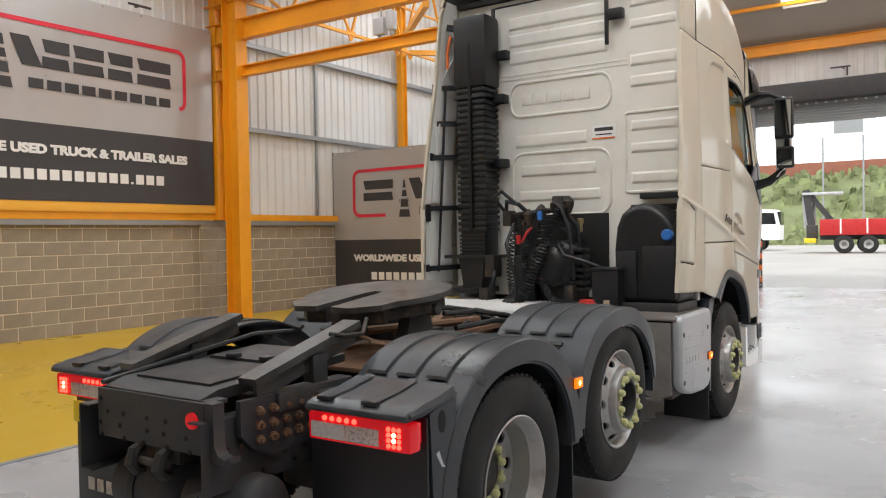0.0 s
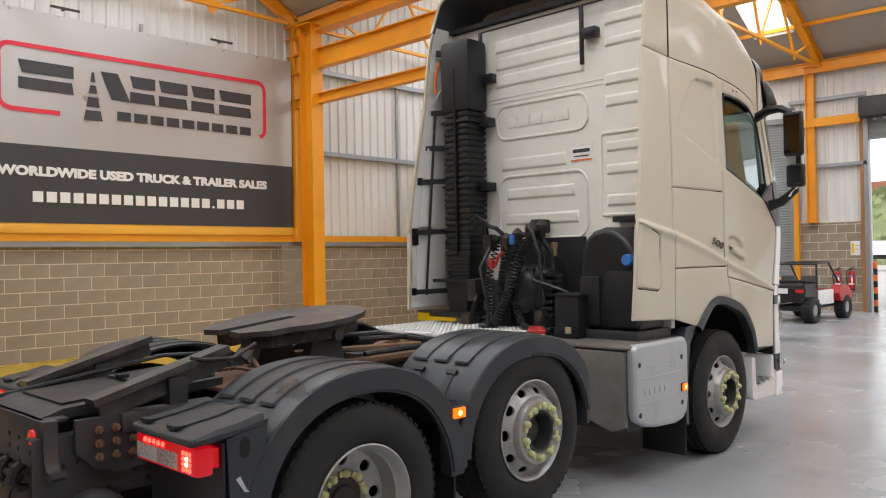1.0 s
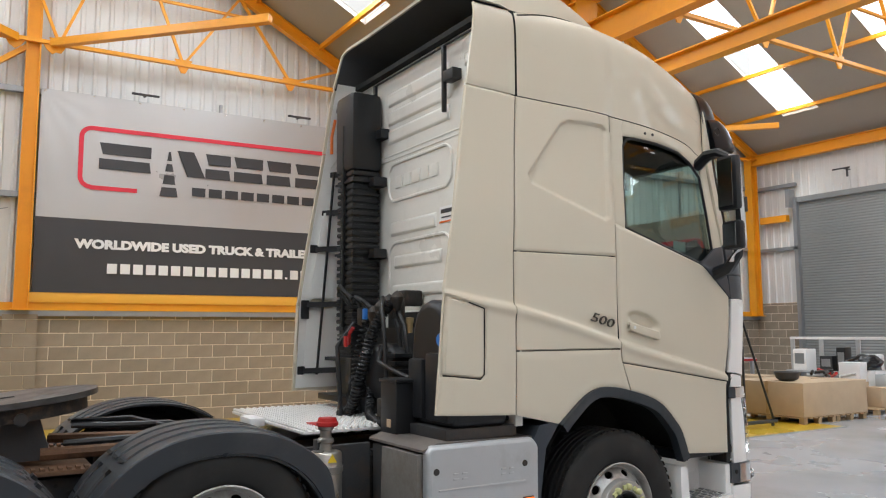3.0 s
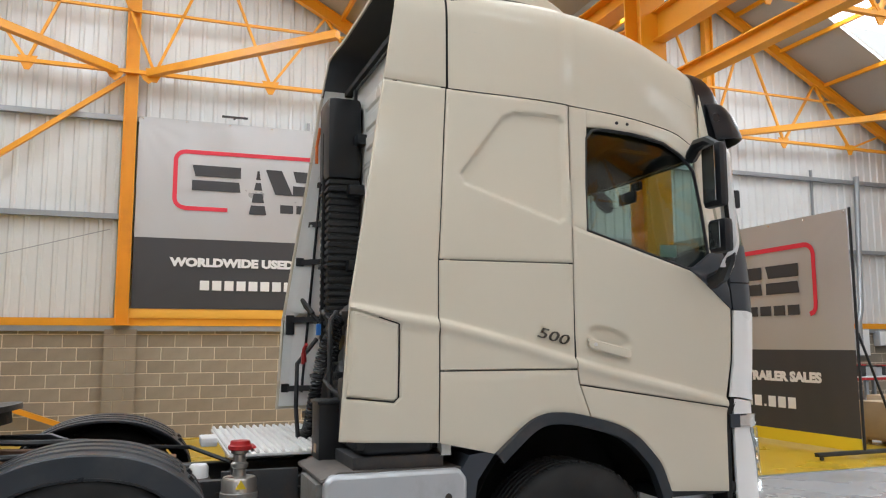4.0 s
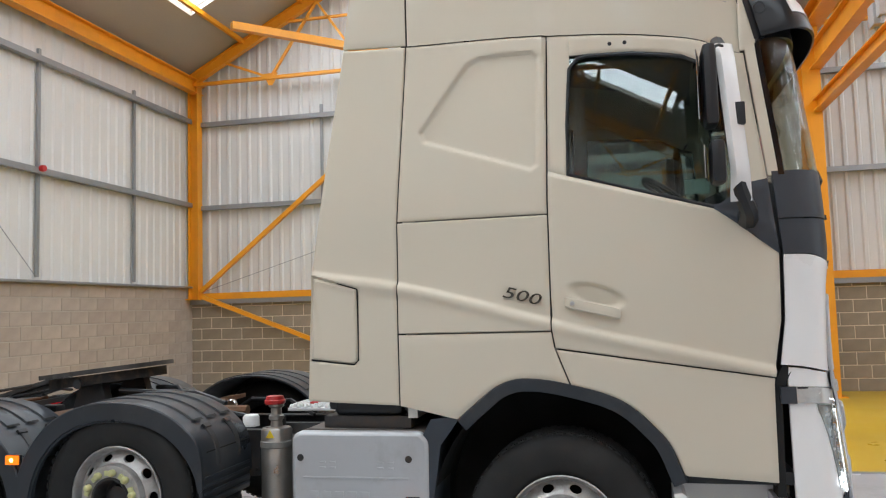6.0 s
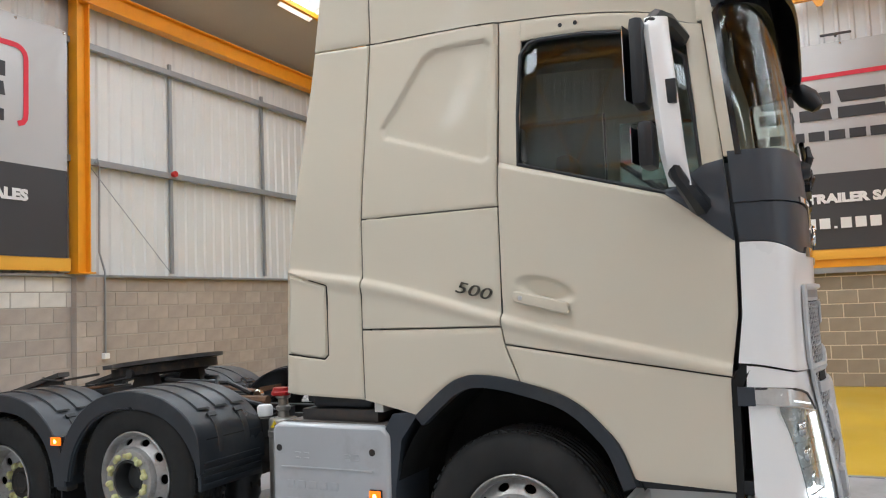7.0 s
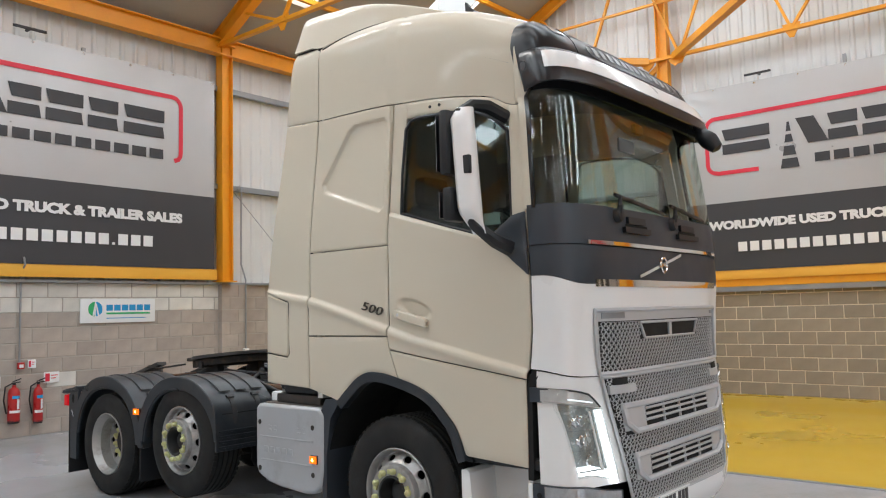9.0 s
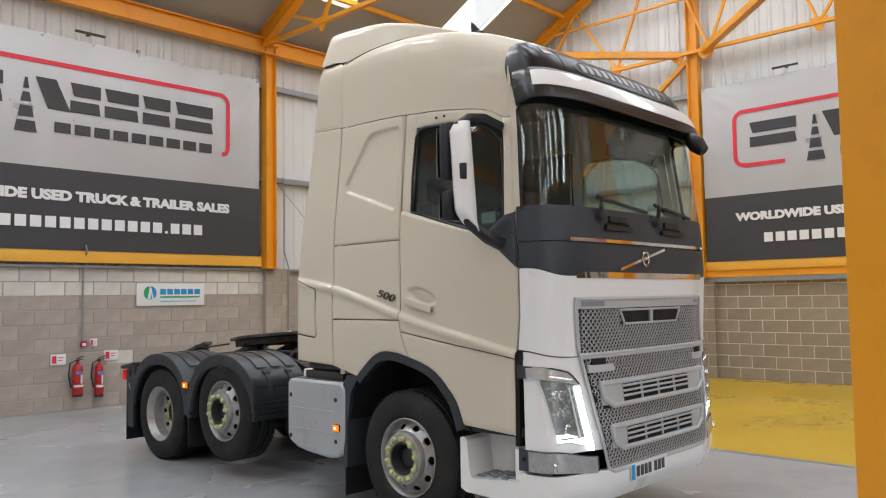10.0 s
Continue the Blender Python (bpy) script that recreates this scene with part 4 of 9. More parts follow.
half_low = curve([(0.5, 0.70), (0.6, 0.735), (1.4, 0.885)])
low = part("lower_grille", mesh_grille(half_low, const(0.55), const(1.322), 0.042, 0.014, ((-0.77, 0.77, 0.98, 1.15), (-0.70, 0.70, 0.68, 0.85))), GRILLE, truck, "silver perforated lower grille")
part("backing", front_patch(lambda z: k_of(-half_low(z) - 0.02, z), lambda z: k_of(half_low(z) + 0.02, z), const(0.53), const(1.33), 24, 10, 0.008, 0.004), SHADEBLACK, low)
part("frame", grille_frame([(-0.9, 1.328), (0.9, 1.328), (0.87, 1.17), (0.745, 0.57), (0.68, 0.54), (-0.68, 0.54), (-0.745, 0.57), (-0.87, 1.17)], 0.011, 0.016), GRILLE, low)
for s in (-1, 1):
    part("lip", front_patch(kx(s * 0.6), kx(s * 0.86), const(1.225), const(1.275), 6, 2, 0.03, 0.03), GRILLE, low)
    part("slot", front_patch(kx(s * 0.68), kx(s * 0.82), const(1.277), const(1.32), 6, 2, 0.019, 0.004), SHADEBLACK, low)
for z0, z1, w in ((0.985, 1.145, 0.765), (0.685, 0.845, 0.69)):
    part("frame", grille_frame([(-w, z1), (w, z1), (w - 0.02, z0 + 0.06), (w - 0.12, z0), (-w + 0.12, z0), (-w + 0.02, z0 + 0.06)], 0.02, 0.022), GRILLE, low)
    part("bezel", front_patch(kx(0.5), kx(w), const(z0 + 0.01), const(z1), 6, 2, 0.018, 0.004), GRILLE, low)
    part("bezel", front_patch(kx(-w), kx(-0.5), const(z0 + 0.01), const(z1), 6, 2, 0.018, 0.004), GRILLE, low)
    slats = Shape()
    for i in range(1, 4):
        z = lerp(z0 + 0.02, z1, i / 4)
        slats.tube([front(k_of(x, z), z, 0.02) for x in np.linspace(-0.51, 0.51, 13)], 0.009, 6)
    for x in (-0.25, 0.0, 0.25):
        slats.tube([front(k_of(x, z), z, 0.022) for z in (z0 + 0.01, z1)], 0.009, 6)
    part("slat", slats, GRILLE, low)

# headlamps
REFLECTOR = mat("lamp_reflector", (0.36, 0.385, 0.38), 0.22, 0.45, 0.25, 20, 80, 0.0)
INDICATOR = mat("clear_indicator", (0.6, 0.6, 0.58), 0.18, 0.4, 0.1, 20, 80, 0.0)


def x_of(k, z):
    return edge_x(z) * math.sin(abs(k) * math.pi / 2) ** (2 / NN)


lamp_in = curve([(0.70, 0.85), (1.15, 0.932)])
lamp_out = curve([(0.70, 1.125), (0.77, 1.14), (1.17, 1.196)])
lamp_low = lambda k: lerp(0.70, 0.775, clamp((x_of(k, 0.75) - 0.85) / 0.27))
lamp_top = lambda k: 1.148 + 0.05 * clamp((x_of(k, 1.16) - 0.93) / 0.28)
for s in (-1, 1):
    lamp = part("headlamp", front_patch(lambda z: s * k_of(lamp_in(z), z), lambda z: s * k_of(lamp_out(z), z), lamp_low, lamp_top, 14, 14, 0.0, 0.012), REFLECTOR, truck, "clear headlamp with a lit white strip")
    part("light_strip", front_patch(lambda z: s * k_of(lamp_in(z), z), lambda z: s * k_of(lamp_in(z) + 0.05, z), lambda k: 0.705, lambda k: 1.143, 4, 12, 0.009, 0.008), DRL, lamp, "lit white strip")
    part("light_strip", front_patch(lambda z: s * k_of(lamp_in(z) + 0.05, z), lambda z: s * k_of(lamp_out(z), z), lambda k: lamp_low(k) + 0.005, lambda k: lamp_low(k) + 0.055, 8, 2, 0.009, 0.008), DRL, lamp, "lit white strip")
    part("fin", front_patch(lambda z: s * k_of(lamp_in(z) + 0.085, z), lambda z: s * k_of(lamp_in(z) + 0.1, z), const(0.79), const(1.14), 2, 8, 0.01, 0.012), WHITE, lamp)
    for z in (1.09, 0.975, 0.86):
        for dx in (0.175,) if z < 0.9 else (0.165, 0.205):
            p = front(s * k_of(lamp_in(z) + dx, z), z, 0.0)
            part("projector", Shape().turn([(0, 0.036), (0.014, 0.036), (0.018, 0.028), (0.004, 0.014), (0.006, 0.0)], p - Vector((0, 0.012, 0)), 'y', 16), CHROME, lamp)
        part("divider", front_patch(lambda q: s * k_of(lamp_in(q) + 0.1, q), lambda q: s * k_of(lamp_out(q) - 0.005, q), const(z - 0.062), const(z - 0.053), 6, 1, 0.012, 0.012), REFLECTOR, lamp)
    lens = part("lens", front_patch(lambda z: s * k_of(lamp_in(z) - 0.006, z), lambda z: s * k_of(lamp_out(z) + 0.006, z), lambda k: lamp_low(k) - 0.006, lambda k: lamp_top(k) + 0.004, 14, 12, 0.022, 0.003), CLEAR, lamp)
    lens.visible_shadow = False
    ind_top = lambda k: curve([(0.93, 1.16), (1.017, 1.238), (1.21, 1.284)])(x_of(k, 1.2))
    ind = part("indicator", front_patch(lambda z: s * k_of(0.932, z), const(s * 0.974), lambda k: lamp_top(k) + 0.008, ind_top, 18, 5, 0.012, 0.03), INDICATOR, truck, "clear indicator lamp over the headlamp")
    part("frame", Shape().tube([front(s * k_of(x, z), z, 0.014) for x, z in ((0.935, 1.158), (0.975, 1.205), (1.017, 1.24), (1.08, 1.257), (1.15, 1.272))] + [front(s * k, 1.28, 0.014) for k in (0.95, 0.972)], 0.006, 6), BLACKP, ind)
    part("light_strip", front_patch(lambda z: s * k_of(0.99, z), lambda z: s * k_of(1.165, z), lambda k: 1.186 + 0.18 * (x_of(k, 1.2) - 0.99), lambda k: 1.194 + 0.18 * (x_of(k, 1.2) - 0.99), 8, 1, 0.016, 0.004), glow("soft_white_strip", (0.9, 0.95, 1), 0.7), ind)
    part("end_block", front_patch(const(s * 0.974), const(s * 0.9995), const(1.2), const(1.285), 8, 3, 0.01, 0.02), SLATE, ind)
    fog = part("fog_lamp", front_patch(lambda z: s * k_of(0.82, z), const(s * 0.9995), lambda k: 0.55 + 0.03 * ease((x_of(k, 0.6) - 0.82) / 0.36), lambda k: 0.662 + 0.06 * ease((x_of(k, 0.6) - 0.82) / 0.36), 30, 4, 0.008, 0.03), SLATE, truck, "fog lamp in a dark surround")
    part("lens", front_patch(lambda z: s * k_of(0.84, z), const(s * 0.972), lambda k: 0.554 + 0.03 * ease((x_of(k, 0.6) - 0.82) / 0.36), lambda k: 0.66 + 0.055 * ease((x_of(k, 0.6) - 0.82) / 0.36), 14, 3, 0.018, 0.006), mat("fog_lens", (0.42, 0.43, 0.44), 0.12, 0.5, 0.2, 30, 80, 0.0), fog)
    for x in (1.15,):
        p = front(s * k_of(x, 0.62), 0.622, 0.02)
        part("bulb_ring", Shape().turn([(0, 0.036), (0.01, 0.036), (0.012, 0.028), (-0.01, 0.0)], p - Vector((0, 0.005, 0)), 'y', 16), CHROME, fog)
    # black disc gives the tow hole its shade
    p = front(s * 0.99, 0.66, 0.012)
    part("tow_hole", Shape().turn([(0.0, 0.016), (0.004, 0.016), (0.004, 0.0)], p + Vector((s * -0.001 if s < 0 else 0.0, 0, 0)), 'x', 12), SHADEBLACK, fog)
# front number plate with plain bars
plate = part("number_plate", Shape().box(-0.03, 0.49, front_y(0.47) + 0.02, front_y(0.47) + 0.032, 0.442, 0.555, 0.004), PRINTWHITE, truck, "white number plate with plain bars")
for i in range(7):
    x = 0.40 - 0.056 * i - (0.03 if i > 3 else 0)
    part("bar", Shape().box(x - 0.021, x + 0.021, front_y(0.47) + 0.032, front_y(0.47) + 0.035, 0.462, 0.535), PRINTDARK, plate)
part("bar", Shape().box(0.445, 0.487, front_y(0.47) + 0.032, front_y(0.47) + 0.035, 0.446, 0.551), PRINTBLUE, plate)

# wipers: hub, arm and a blade that slopes down from above the hub
for x0, x1 in ((0.66, 0.0), (-0.16, -0.74)):
    def on(x, z, out):
        return front(k_of(x, z), z, out)
    w = part("wiper", Shape().tube([on(x0, 2.335, 0.02), on(x0 + 0.015, 2.39, 0.05), on(x0, 2.44, 0.045), on(lerp(x0, x1, 0.3), 2.445, 0.035)], [0.022, 0.018, 0.013, 0.009], 8), BLACKP, truck, "black windscreen wiper")
    part("blade", Shape().sheet([[on(lerp(x0 + 0.02, x1, i / 10), lerp(2.462, 2.392, i / 10) + dz, o) for i in range(11)] for dz, o in ((0.0, 0.006), (0.014, 0.02), (0.008, 0.032), (-0.012, 0.032), (-0.016, 0.018), (0.0, 0.006))]), BLACKP, w)
    p = on(x0, 2.33, 0.0)
    part("hub", Shape().turn([(-0.01, 0.05), (0.03, 0.046), (0.042, 0.036), (0.044, 0.0)], p, 'y', 18), BLACKP, w)
    part("scuttle_step", front_patch(kx(x0 - 0.42), kx(x0 - 0.06), const(2.225), const(2.262), 10, 2, 0.03, 0.03), BLACKP, truck)
    part("scuttle_step", front_patch(kx(x0 - 0.36), kx(x0 - 0.12), const(2.285), const(2.33), 10, 2, 0.024, 0.03), BLACKP, truck)
    # black strip for shade between the scuttle steps
    part("recess", front_patch(kx(x0 - 0.4), kx(x0 - 0.1), const(2.265), const(2.282), 10, 1, 0.012, 0.004), SHADEBLACK, truck)

# roof: dome, dark header with sign, visor, rear spoiler
roof_h = smooth_curve([(6.6, 0.68), (7.2, 0.69), (7.6, 0.67), (8.0, 0.59), (8.3, 0.475), (8.46, 0.40)])


def RN_at(y):
    return lerp(9.0, 6.5, ease((y - 6.8) / 1.5))


def roof_point(y, k, base=None):
    """Dome over the side seam; k from -1 to 1 across."""
    a = k * math.pi / 2
    half = side_x(min(y, 8.4), 3.24) - 0.0 if y < 8.4 else lerp(side_x(8.4, 3.24), 1.06, (y - 8.4) / 0.4)
    z0 = roof_seam(y) if base is None else base
    s = 1 if k >= 0 else -1
    q, c = abs(math.sin(a)), max(math.cos(a), 0)
    h = 3.25 + roof_h(y) - z0
    rn = RN_at(y)
    return Vector((s * half * q ** (2 / rn), y, z0 + h * c ** (2 / rn)))


rows = []
for j in range(41):
    y = lerp(6.634, 8.455, j / 40)
    rows.append([roof_point(y, lerp(-1, 1, i / 64)) for i in range(65)])
part("cab_roof", Shape().sheet(rows), BEIGE, truck, "high boxy beige cab roof", 50)

for s in (1, -1):
    part("roof_corner", patch(const(8.452), lambda z: edge_y(max(z, 3.1)) + 0.002, const(3.046), const(3.42), 6, 12, s, 0.02, lambda y, z: edge_x(z) + 0.004), BEIGE, truck)
# dark header closing the front of the roof
levels = [3.10, 3.2, 3.3, 3.36, 3.4, 3.44, 3.48, 3.52, 3.55, 3.575, 3.595, 3.612, 3.626, 3.637, 3.645]
rows = [[front(lerp(-1, 1, i / 64), z) for i in range(65)] for z in levels]
header = part("roof_header", Shape().sheet(rows, [[p - Vector((0, 0.03, 0)) for p in r] for r in rows]), HEADER, truck, "dark roof header with a sign", 60)
rim_path = []
for a in np.linspace(0, 2 * math.pi, 40, endpoint=False):
    x = 0.68 * math.copysign(abs(math.cos(a)) ** 0.5, math.cos(a))
    z = 3.44 + 0.03 * (1 - (x / 0.68) ** 2) + 0.075 * math.sin(a)
    rim_path.append(front(k_of(x, z), z, 0.003))
part("sign_rim", Shape().tube(rim_path, 0.004, 6, True), GALV, header)
for i in range(12):
    x = 0.567 - i * 0.103
    zb = 3.395 + 0.03 * (1 - (x / 0.68) ** 2)
    part("sign_bar", front_patch(kx(x - 0.027), kx(x + 0.027), const(zb + 0.012), const(zb + 0.08), 2, 4, 0.005, 0.006), SILVER, header)
for s in (-1, 1):
    part("roof_lamp", front_patch(kx(s * 0.87), kx(s * 0.97), const(3.5), const(3.545), 4, 3, 0.006, 0.01), mat("roof_lamp_lens", (0.7, 0.72, 0.75), 0.1, 0.3, 0.05, 10, 50, 0.0), header, "clear roof lamp")
    part("seam", Shape().tube([front(k_of(s * 0.82, z), z, 0.0) for z in (3.38, 3.45, 3.5, 3.54, 3.58)], 0.004, 5), SHADEBLACK, header)
# sun visor below the header


def visor_rows(profile, kmax, more=0.0):
    out = []
    for z, o in profile:
        row = []
        for i in range(61):
            k = lerp(-kmax, kmax, i / 60)
            side = abs(k) ** 8
            row.append(front(k, z - 0.02 * side, more + o * (1 - 0.72 * side)))
        out.append(row)
    return out


visor = part("sun_visor", Shape().sheet(visor_rows(((3.372, 0.004), (3.36, 0.03), (3.335, 0.052), (3.28, 0.08), (3.215, 0.1), (3.15, 0.118), (3.125, 0.116), (3.12, 0.104), (3.2, 0.075), (3.3, 0.03)), 0.996)), HEADER, truck, "dark sun visor with a white band", 50)
for s in (-1, 1):
    p = front(s * 0.985, 3.25, 0.05)
    part("cap", Shape().tube([p + Vector((0, 0.028 * math.cos(a), 0.03 * math.sin(a))) for a in np.linspace(0, 2 * math.pi, 16, endpoint=False)], 0.003, 5, True), BLACKP, visor)
top_rows = visor_rows(((3.335, 0.053), (3.28, 0.081), (3.213, 0.101)), 0.80, 0.004)
part("white_band", Shape().sheet(top_rows, visor_rows(((3.335, 0.046), (3.28, 0.074), (3.213, 0.094)), 0.80)), WHITE, visor, "white band on the visor", 50)


def roof_z(x, y):
    half = side_x(min(y, 8.4), 3.24)
    z0, rn = roof_seam(y), RN_at(y)
    return z0 + (3.25 + roof_h(y) - z0) * max(0.0, 1 - (abs(x) / half) ** rn) ** (1 / rn)


def upper_x(y, z):
    """Half width of the roof's flank, carried on behind the roof."""
    y = max(y, 6.634)
    z0 = roof_seam(y)
    return side_x(y, 3.24) * (1 - clamp((z - z0) / (3.25 + roof_h(y) - z0)) ** RN_at(y)) ** (1 / RN_at(y))


for s in (1, -1):
    part("upper_deflector", patch(rear_edge, const(6.622), lambda y: roof_seam(y) + 0.006, const(3.842), 10, 24, s, 0.025, upper_x), BEIGE, truck, "beige upper side deflector")
for s in (1, -1):
    levels = [lerp(1.2, 3.84, k / 30) for k in range(31)]
    part("seam_backing", Shape().sheet([[(s * ((side_x(6.6, z) if z < 3.25 else upper_x(6.6, min(z, 3.8))) - 0.014), seam_b(min(z, 3.27)) + dy, z) for z in levels] for dy in (-0.03, 0.03)]), SHADEBLACK, truck)
# spoiler on the roof
wing_half = smooth_curve([(6.3, 1.145), (6.63, 1.143), (6.85, 1.12), (7.3, 1.02), (7.6, 0.9), (7.8, 0.7)])
wing_top = smooth_curve([(6.3, 4.205), (6.65, 4.2), (7.0, 4.155), (7.3, 4.075), (7.6, 3.97), (7.8, 3.905)])


def spoiler_sheet(drop):
    rows = []
    for j in range(33):
        row = []
        for i in range(49):
            a = lerp(-math.pi / 2, math.pi / 2, i / 48)
            q, c = abs(math.sin(a)), max(math.cos(a), 0.0)
            y0 = lerp(6.36, 7.8, j / 32)
            w = wing_half(y0)
            base = 3.856 if y0 < 6.66 else lerp(3.856, roof_z(w, y0) + 0.003, ease((y0 - 6.62) / 0.1))
            z = base + max(wing_top(y0) - base, 0.02) * c ** (2 / 10.0)
            x = w * q ** (2 / 10.0) * (1 - 0.07 * (z - base) / 0.3)
            y = lerp(rear_edge(z) + 0.05 * (1 - q), y0, ease(j / 10))
            z = max(z, roof_z(x, y) + 0.003 if y > 6.7 else 0)
            row.append(Vector((math.copysign(max(x - drop, 0), a), y, z - drop * c)))
        rows.append(row)
    return rows


part("roof_spoiler", Shape().sheet(spoiler_sheet(0.0), spoiler_sheet(0.025)), BEIGE, truck, "beige rear roof spoiler", 40)
for s in (1, -1):
    part("spoiler_seam", Shape().sheet([[(s * (upper_x(6.5, z) + 0.003), y, z) for y in (rear_edge(3.85) + 0.01, 6.622)] for z in (3.838, 3.862)]), SHADEBLACK, truck)
for s in (1, -1):
    part("spoiler_seam", Shape().tube([(s * (wing_half(y) + 0.004), y, roof_z(wing_half(y) + 0.004, y) + 0.001) for y in np.linspace(6.66, 7.5, 18)], 0.006, 5), SHADEBLACK, truck)
ant = roof_point(7.85, 0.12)
part("antenna", Shape().turn([(-0.01, 0.055), (0.02, 0.05), (0.04, 0.02), (0.045, 0.0)], ant, 'z', 14).prism([(ant.y - 0.08, ant.z - 0.01), (ant.y + 0.07, ant.z - 0.01), (ant.y - 0.03, ant.z + 0.075), (ant.y - 0.075, ant.z + 0.13), (ant.y - 0.085, ant.z + 0.13)], 'x', ant.x - 0.012, ant.x + 0.012), BLACKP, truck, "black fin antenna on the roof")

# cab shell inside: rear wall, floor, dark lining, seats, wheel
part("cab_floor", Shape().box(-1.17, 1.17, 6.62, 8.55, 1.3, 1.36), TRIM, truck)
part("cab_lining", Shape().box(-1.12, 1.12, 6.645, 6.68, 1.3, 3.55), TRIMLIGHT, truck)
part("roof_lining", Shape().sheet([[roof_point(y, k * 0.95) - Vector((0, 0, 0.08 if abs(k) < 0.9 else 0.02)) for k in np.linspace(-1, 1, 17)] for y in np.linspace(6.7, 8.4, 8)]), TRIMLIGHT, truck)
for s in (-1, 1):
    part("cab_lining", Shape().box(s * 1.13, s * 1.15, 6.65, 7.43, 1.35, 3.2), TRIMLIGHT, truck)
    part("door_lining", Shape().prism([(7.45, 1.36), (8.5, 1.36), (8.5, 2.1), (7.45, 2.4)], 'x', s * 1.11, s * 1.14), TRIM, truck)
part("dashboard", Shape().prism([(8.35, 1.36), (8.74, 1.36), (8.74, 2.33), (8.45, 2.36), (8.25, 2.28), (8.2, 2.1), (8.35, 2.0)], 'x', -1.04, 1.04), TRIM, truck, "dark dashboard")
part("dash_console", Shape().box(-0.25, 0.2, 8.0, 8.4, 1.9, 2.3, 0.04), TRIM, truck)
for x in (0.6, -0.6):
    seat = Shape().box(x - 0.27, x + 0.27, 7.35, 7.85, 1.75, 1.9, 0.05).box(x - 0.26, x + 0.26, 7.22, 7.4, 1.85, 2.55, 0.07).box(x - 0.15, x + 0.15, 7.22, 7.34, 2.56, 2.78, 0.05).box(x - 0.2, x + 0.2, 7.4, 7.8, 1.36, 1.75, 0.03)
    part("seat", seat, TRIM, truck, "dark grey cab seat")
wheel_c = Vector((0.6, 8.12, 2.33))
tilt = Matrix.Rotation(radians(-38), 4, 'X')
sw = Shape().tube([wheel_c + tilt @ Vector((0.22 * math.cos(a), 0.22 * math.sin(a), 0)) for a in np.linspace(0, 2 * math.pi, 28, endpoint=False)], 0.017, 8, True)
for a in (0.3, math.pi - 0.3, -math.pi / 2):
    sw.bar(wheel_c, wheel_c + tilt @ Vector((0.21 * math.cos(a), 0.21 * math.sin(a), 0)), 0.03, 0.015)
sw.tube([wheel_c, wheel_c + Vector((0, 0.25, -0.3))], 0.04, 8)
part("steering_wheel", sw, BLACKP, truck, "black steering wheel")
part("permit", Shape().box(1.09, 1.092, 8.14, 8.27, 2.3, 2.38), mat("pale_green_card", (0.5, 0.62, 0.55), 0.6), truck, "pale green card in the window")
part("mirror_inside", Shape().box(-0.12, 0.12, 8.62, 8.64, 2.86, 2.96, 0.02), BLACKP, truck)
part("sensor", Shape().box(-0.06, 0.06, 8.70, 8.74, 2.98, 3.05, 0.01), BLACKP, truck)

# mirrors on both doors
for s in (1, -1):
    mir = part("mirror", Shape().tube([(s * 1.08, 8.40, 2.97), (s * 1.22, 8.355, 3.02), (s * 1.34, 8.33, 3.015), (s * 1.46, 8.32, 2.95), (s * 1.49, 8.33, 2.7), (s * 1.48, 8.36, 2.4), (s * 1.43, 8.39, 2.26), (s * 1.3, 8.44, 2.17), (s * 1.12, 8.46, 2.12)], [0.045, 0.045, 0.035, 0.03, 0.022, 0.025, 0.035, 0.045, 0.055], 8), BLACKP, truck, "black bow arm of the mirror")
    part("main_mirror", Shape().box(s * 1.385, s * 1.56, 8.235, 8.3, 2.56, 2.96, 0.03), BLACKP, mir, "tall black mirror housing")
    part("wide_mirror", Shape().box(s * 1.40, s * 1.56, 8.25, 8.32, 2.28, 2.49, 0.03), BLACKP, mir, "small black mirror housing")
    part("mirror_glass", Shape().prism([(s * 1.4, 8.231), (s * 1.545, 8.205), (s * 1.545, 8.209), (s * 1.4, 8.235)], "z", 2.59, 2.93), MIRROR, mir)
    part("mirror_glass", Shape().prism([(s * 1.415, 8.246), (s * 1.545, 8.22), (s * 1.545, 8.224), (s * 1.415, 8.25)], "z", 2.305, 2.465), MIRROR, mir)
    cov = []
    for j in range(21):
        f = j / 20
        z = lerp(2.205, 2.975, f)
        inner = 1.385
        outer = 1.395 + 0.135 * ease(f / 0.2) ** 0.8 - 0.06 * ease((f - 0.9) / 0.1)
        cov.append([(s * lerp(inner, outer, i / 8), 8.378 + 0.055 * (1 - f) + 0.02 * math.sin(i / 8 * math.pi) - 0.06 * (i / 8) ** 3, z) for i in range(9)])
    part("mirror_cover", Shape().sheet(cov, [[(x * 0.99, y - 0.025, z) for x, y, z in r] for r in cov]), WHITE, mir, "white mirror cover")
    part("mirror_hole", Shape().box(s * 1.475, s * 1.505, 8.375, 8.422, 2.56, 2.67, 0.006), BLACKP, mir)
    mir.location = (s * 0.062, -0.025, 0)
part("kerb_mirror", Shape().tube([(-0.8, 8.76, 3.13), (-0.81, 8.82, 3.1), (-0.82, 8.9, 3.05)], 0.022, 8).tube([(-0.82, 8.84, 3.13), (-0.825, 8.87, 3.09), (-0.83, 8.93, 3.03), (-0.84, 8.985, 2.965), (-0.845, 8.995, 2.95)], [0.02, 0.06, 0.075, 0.05, 0.012], 12), BLACKP, truck, "black kerb mirror on a short arm")

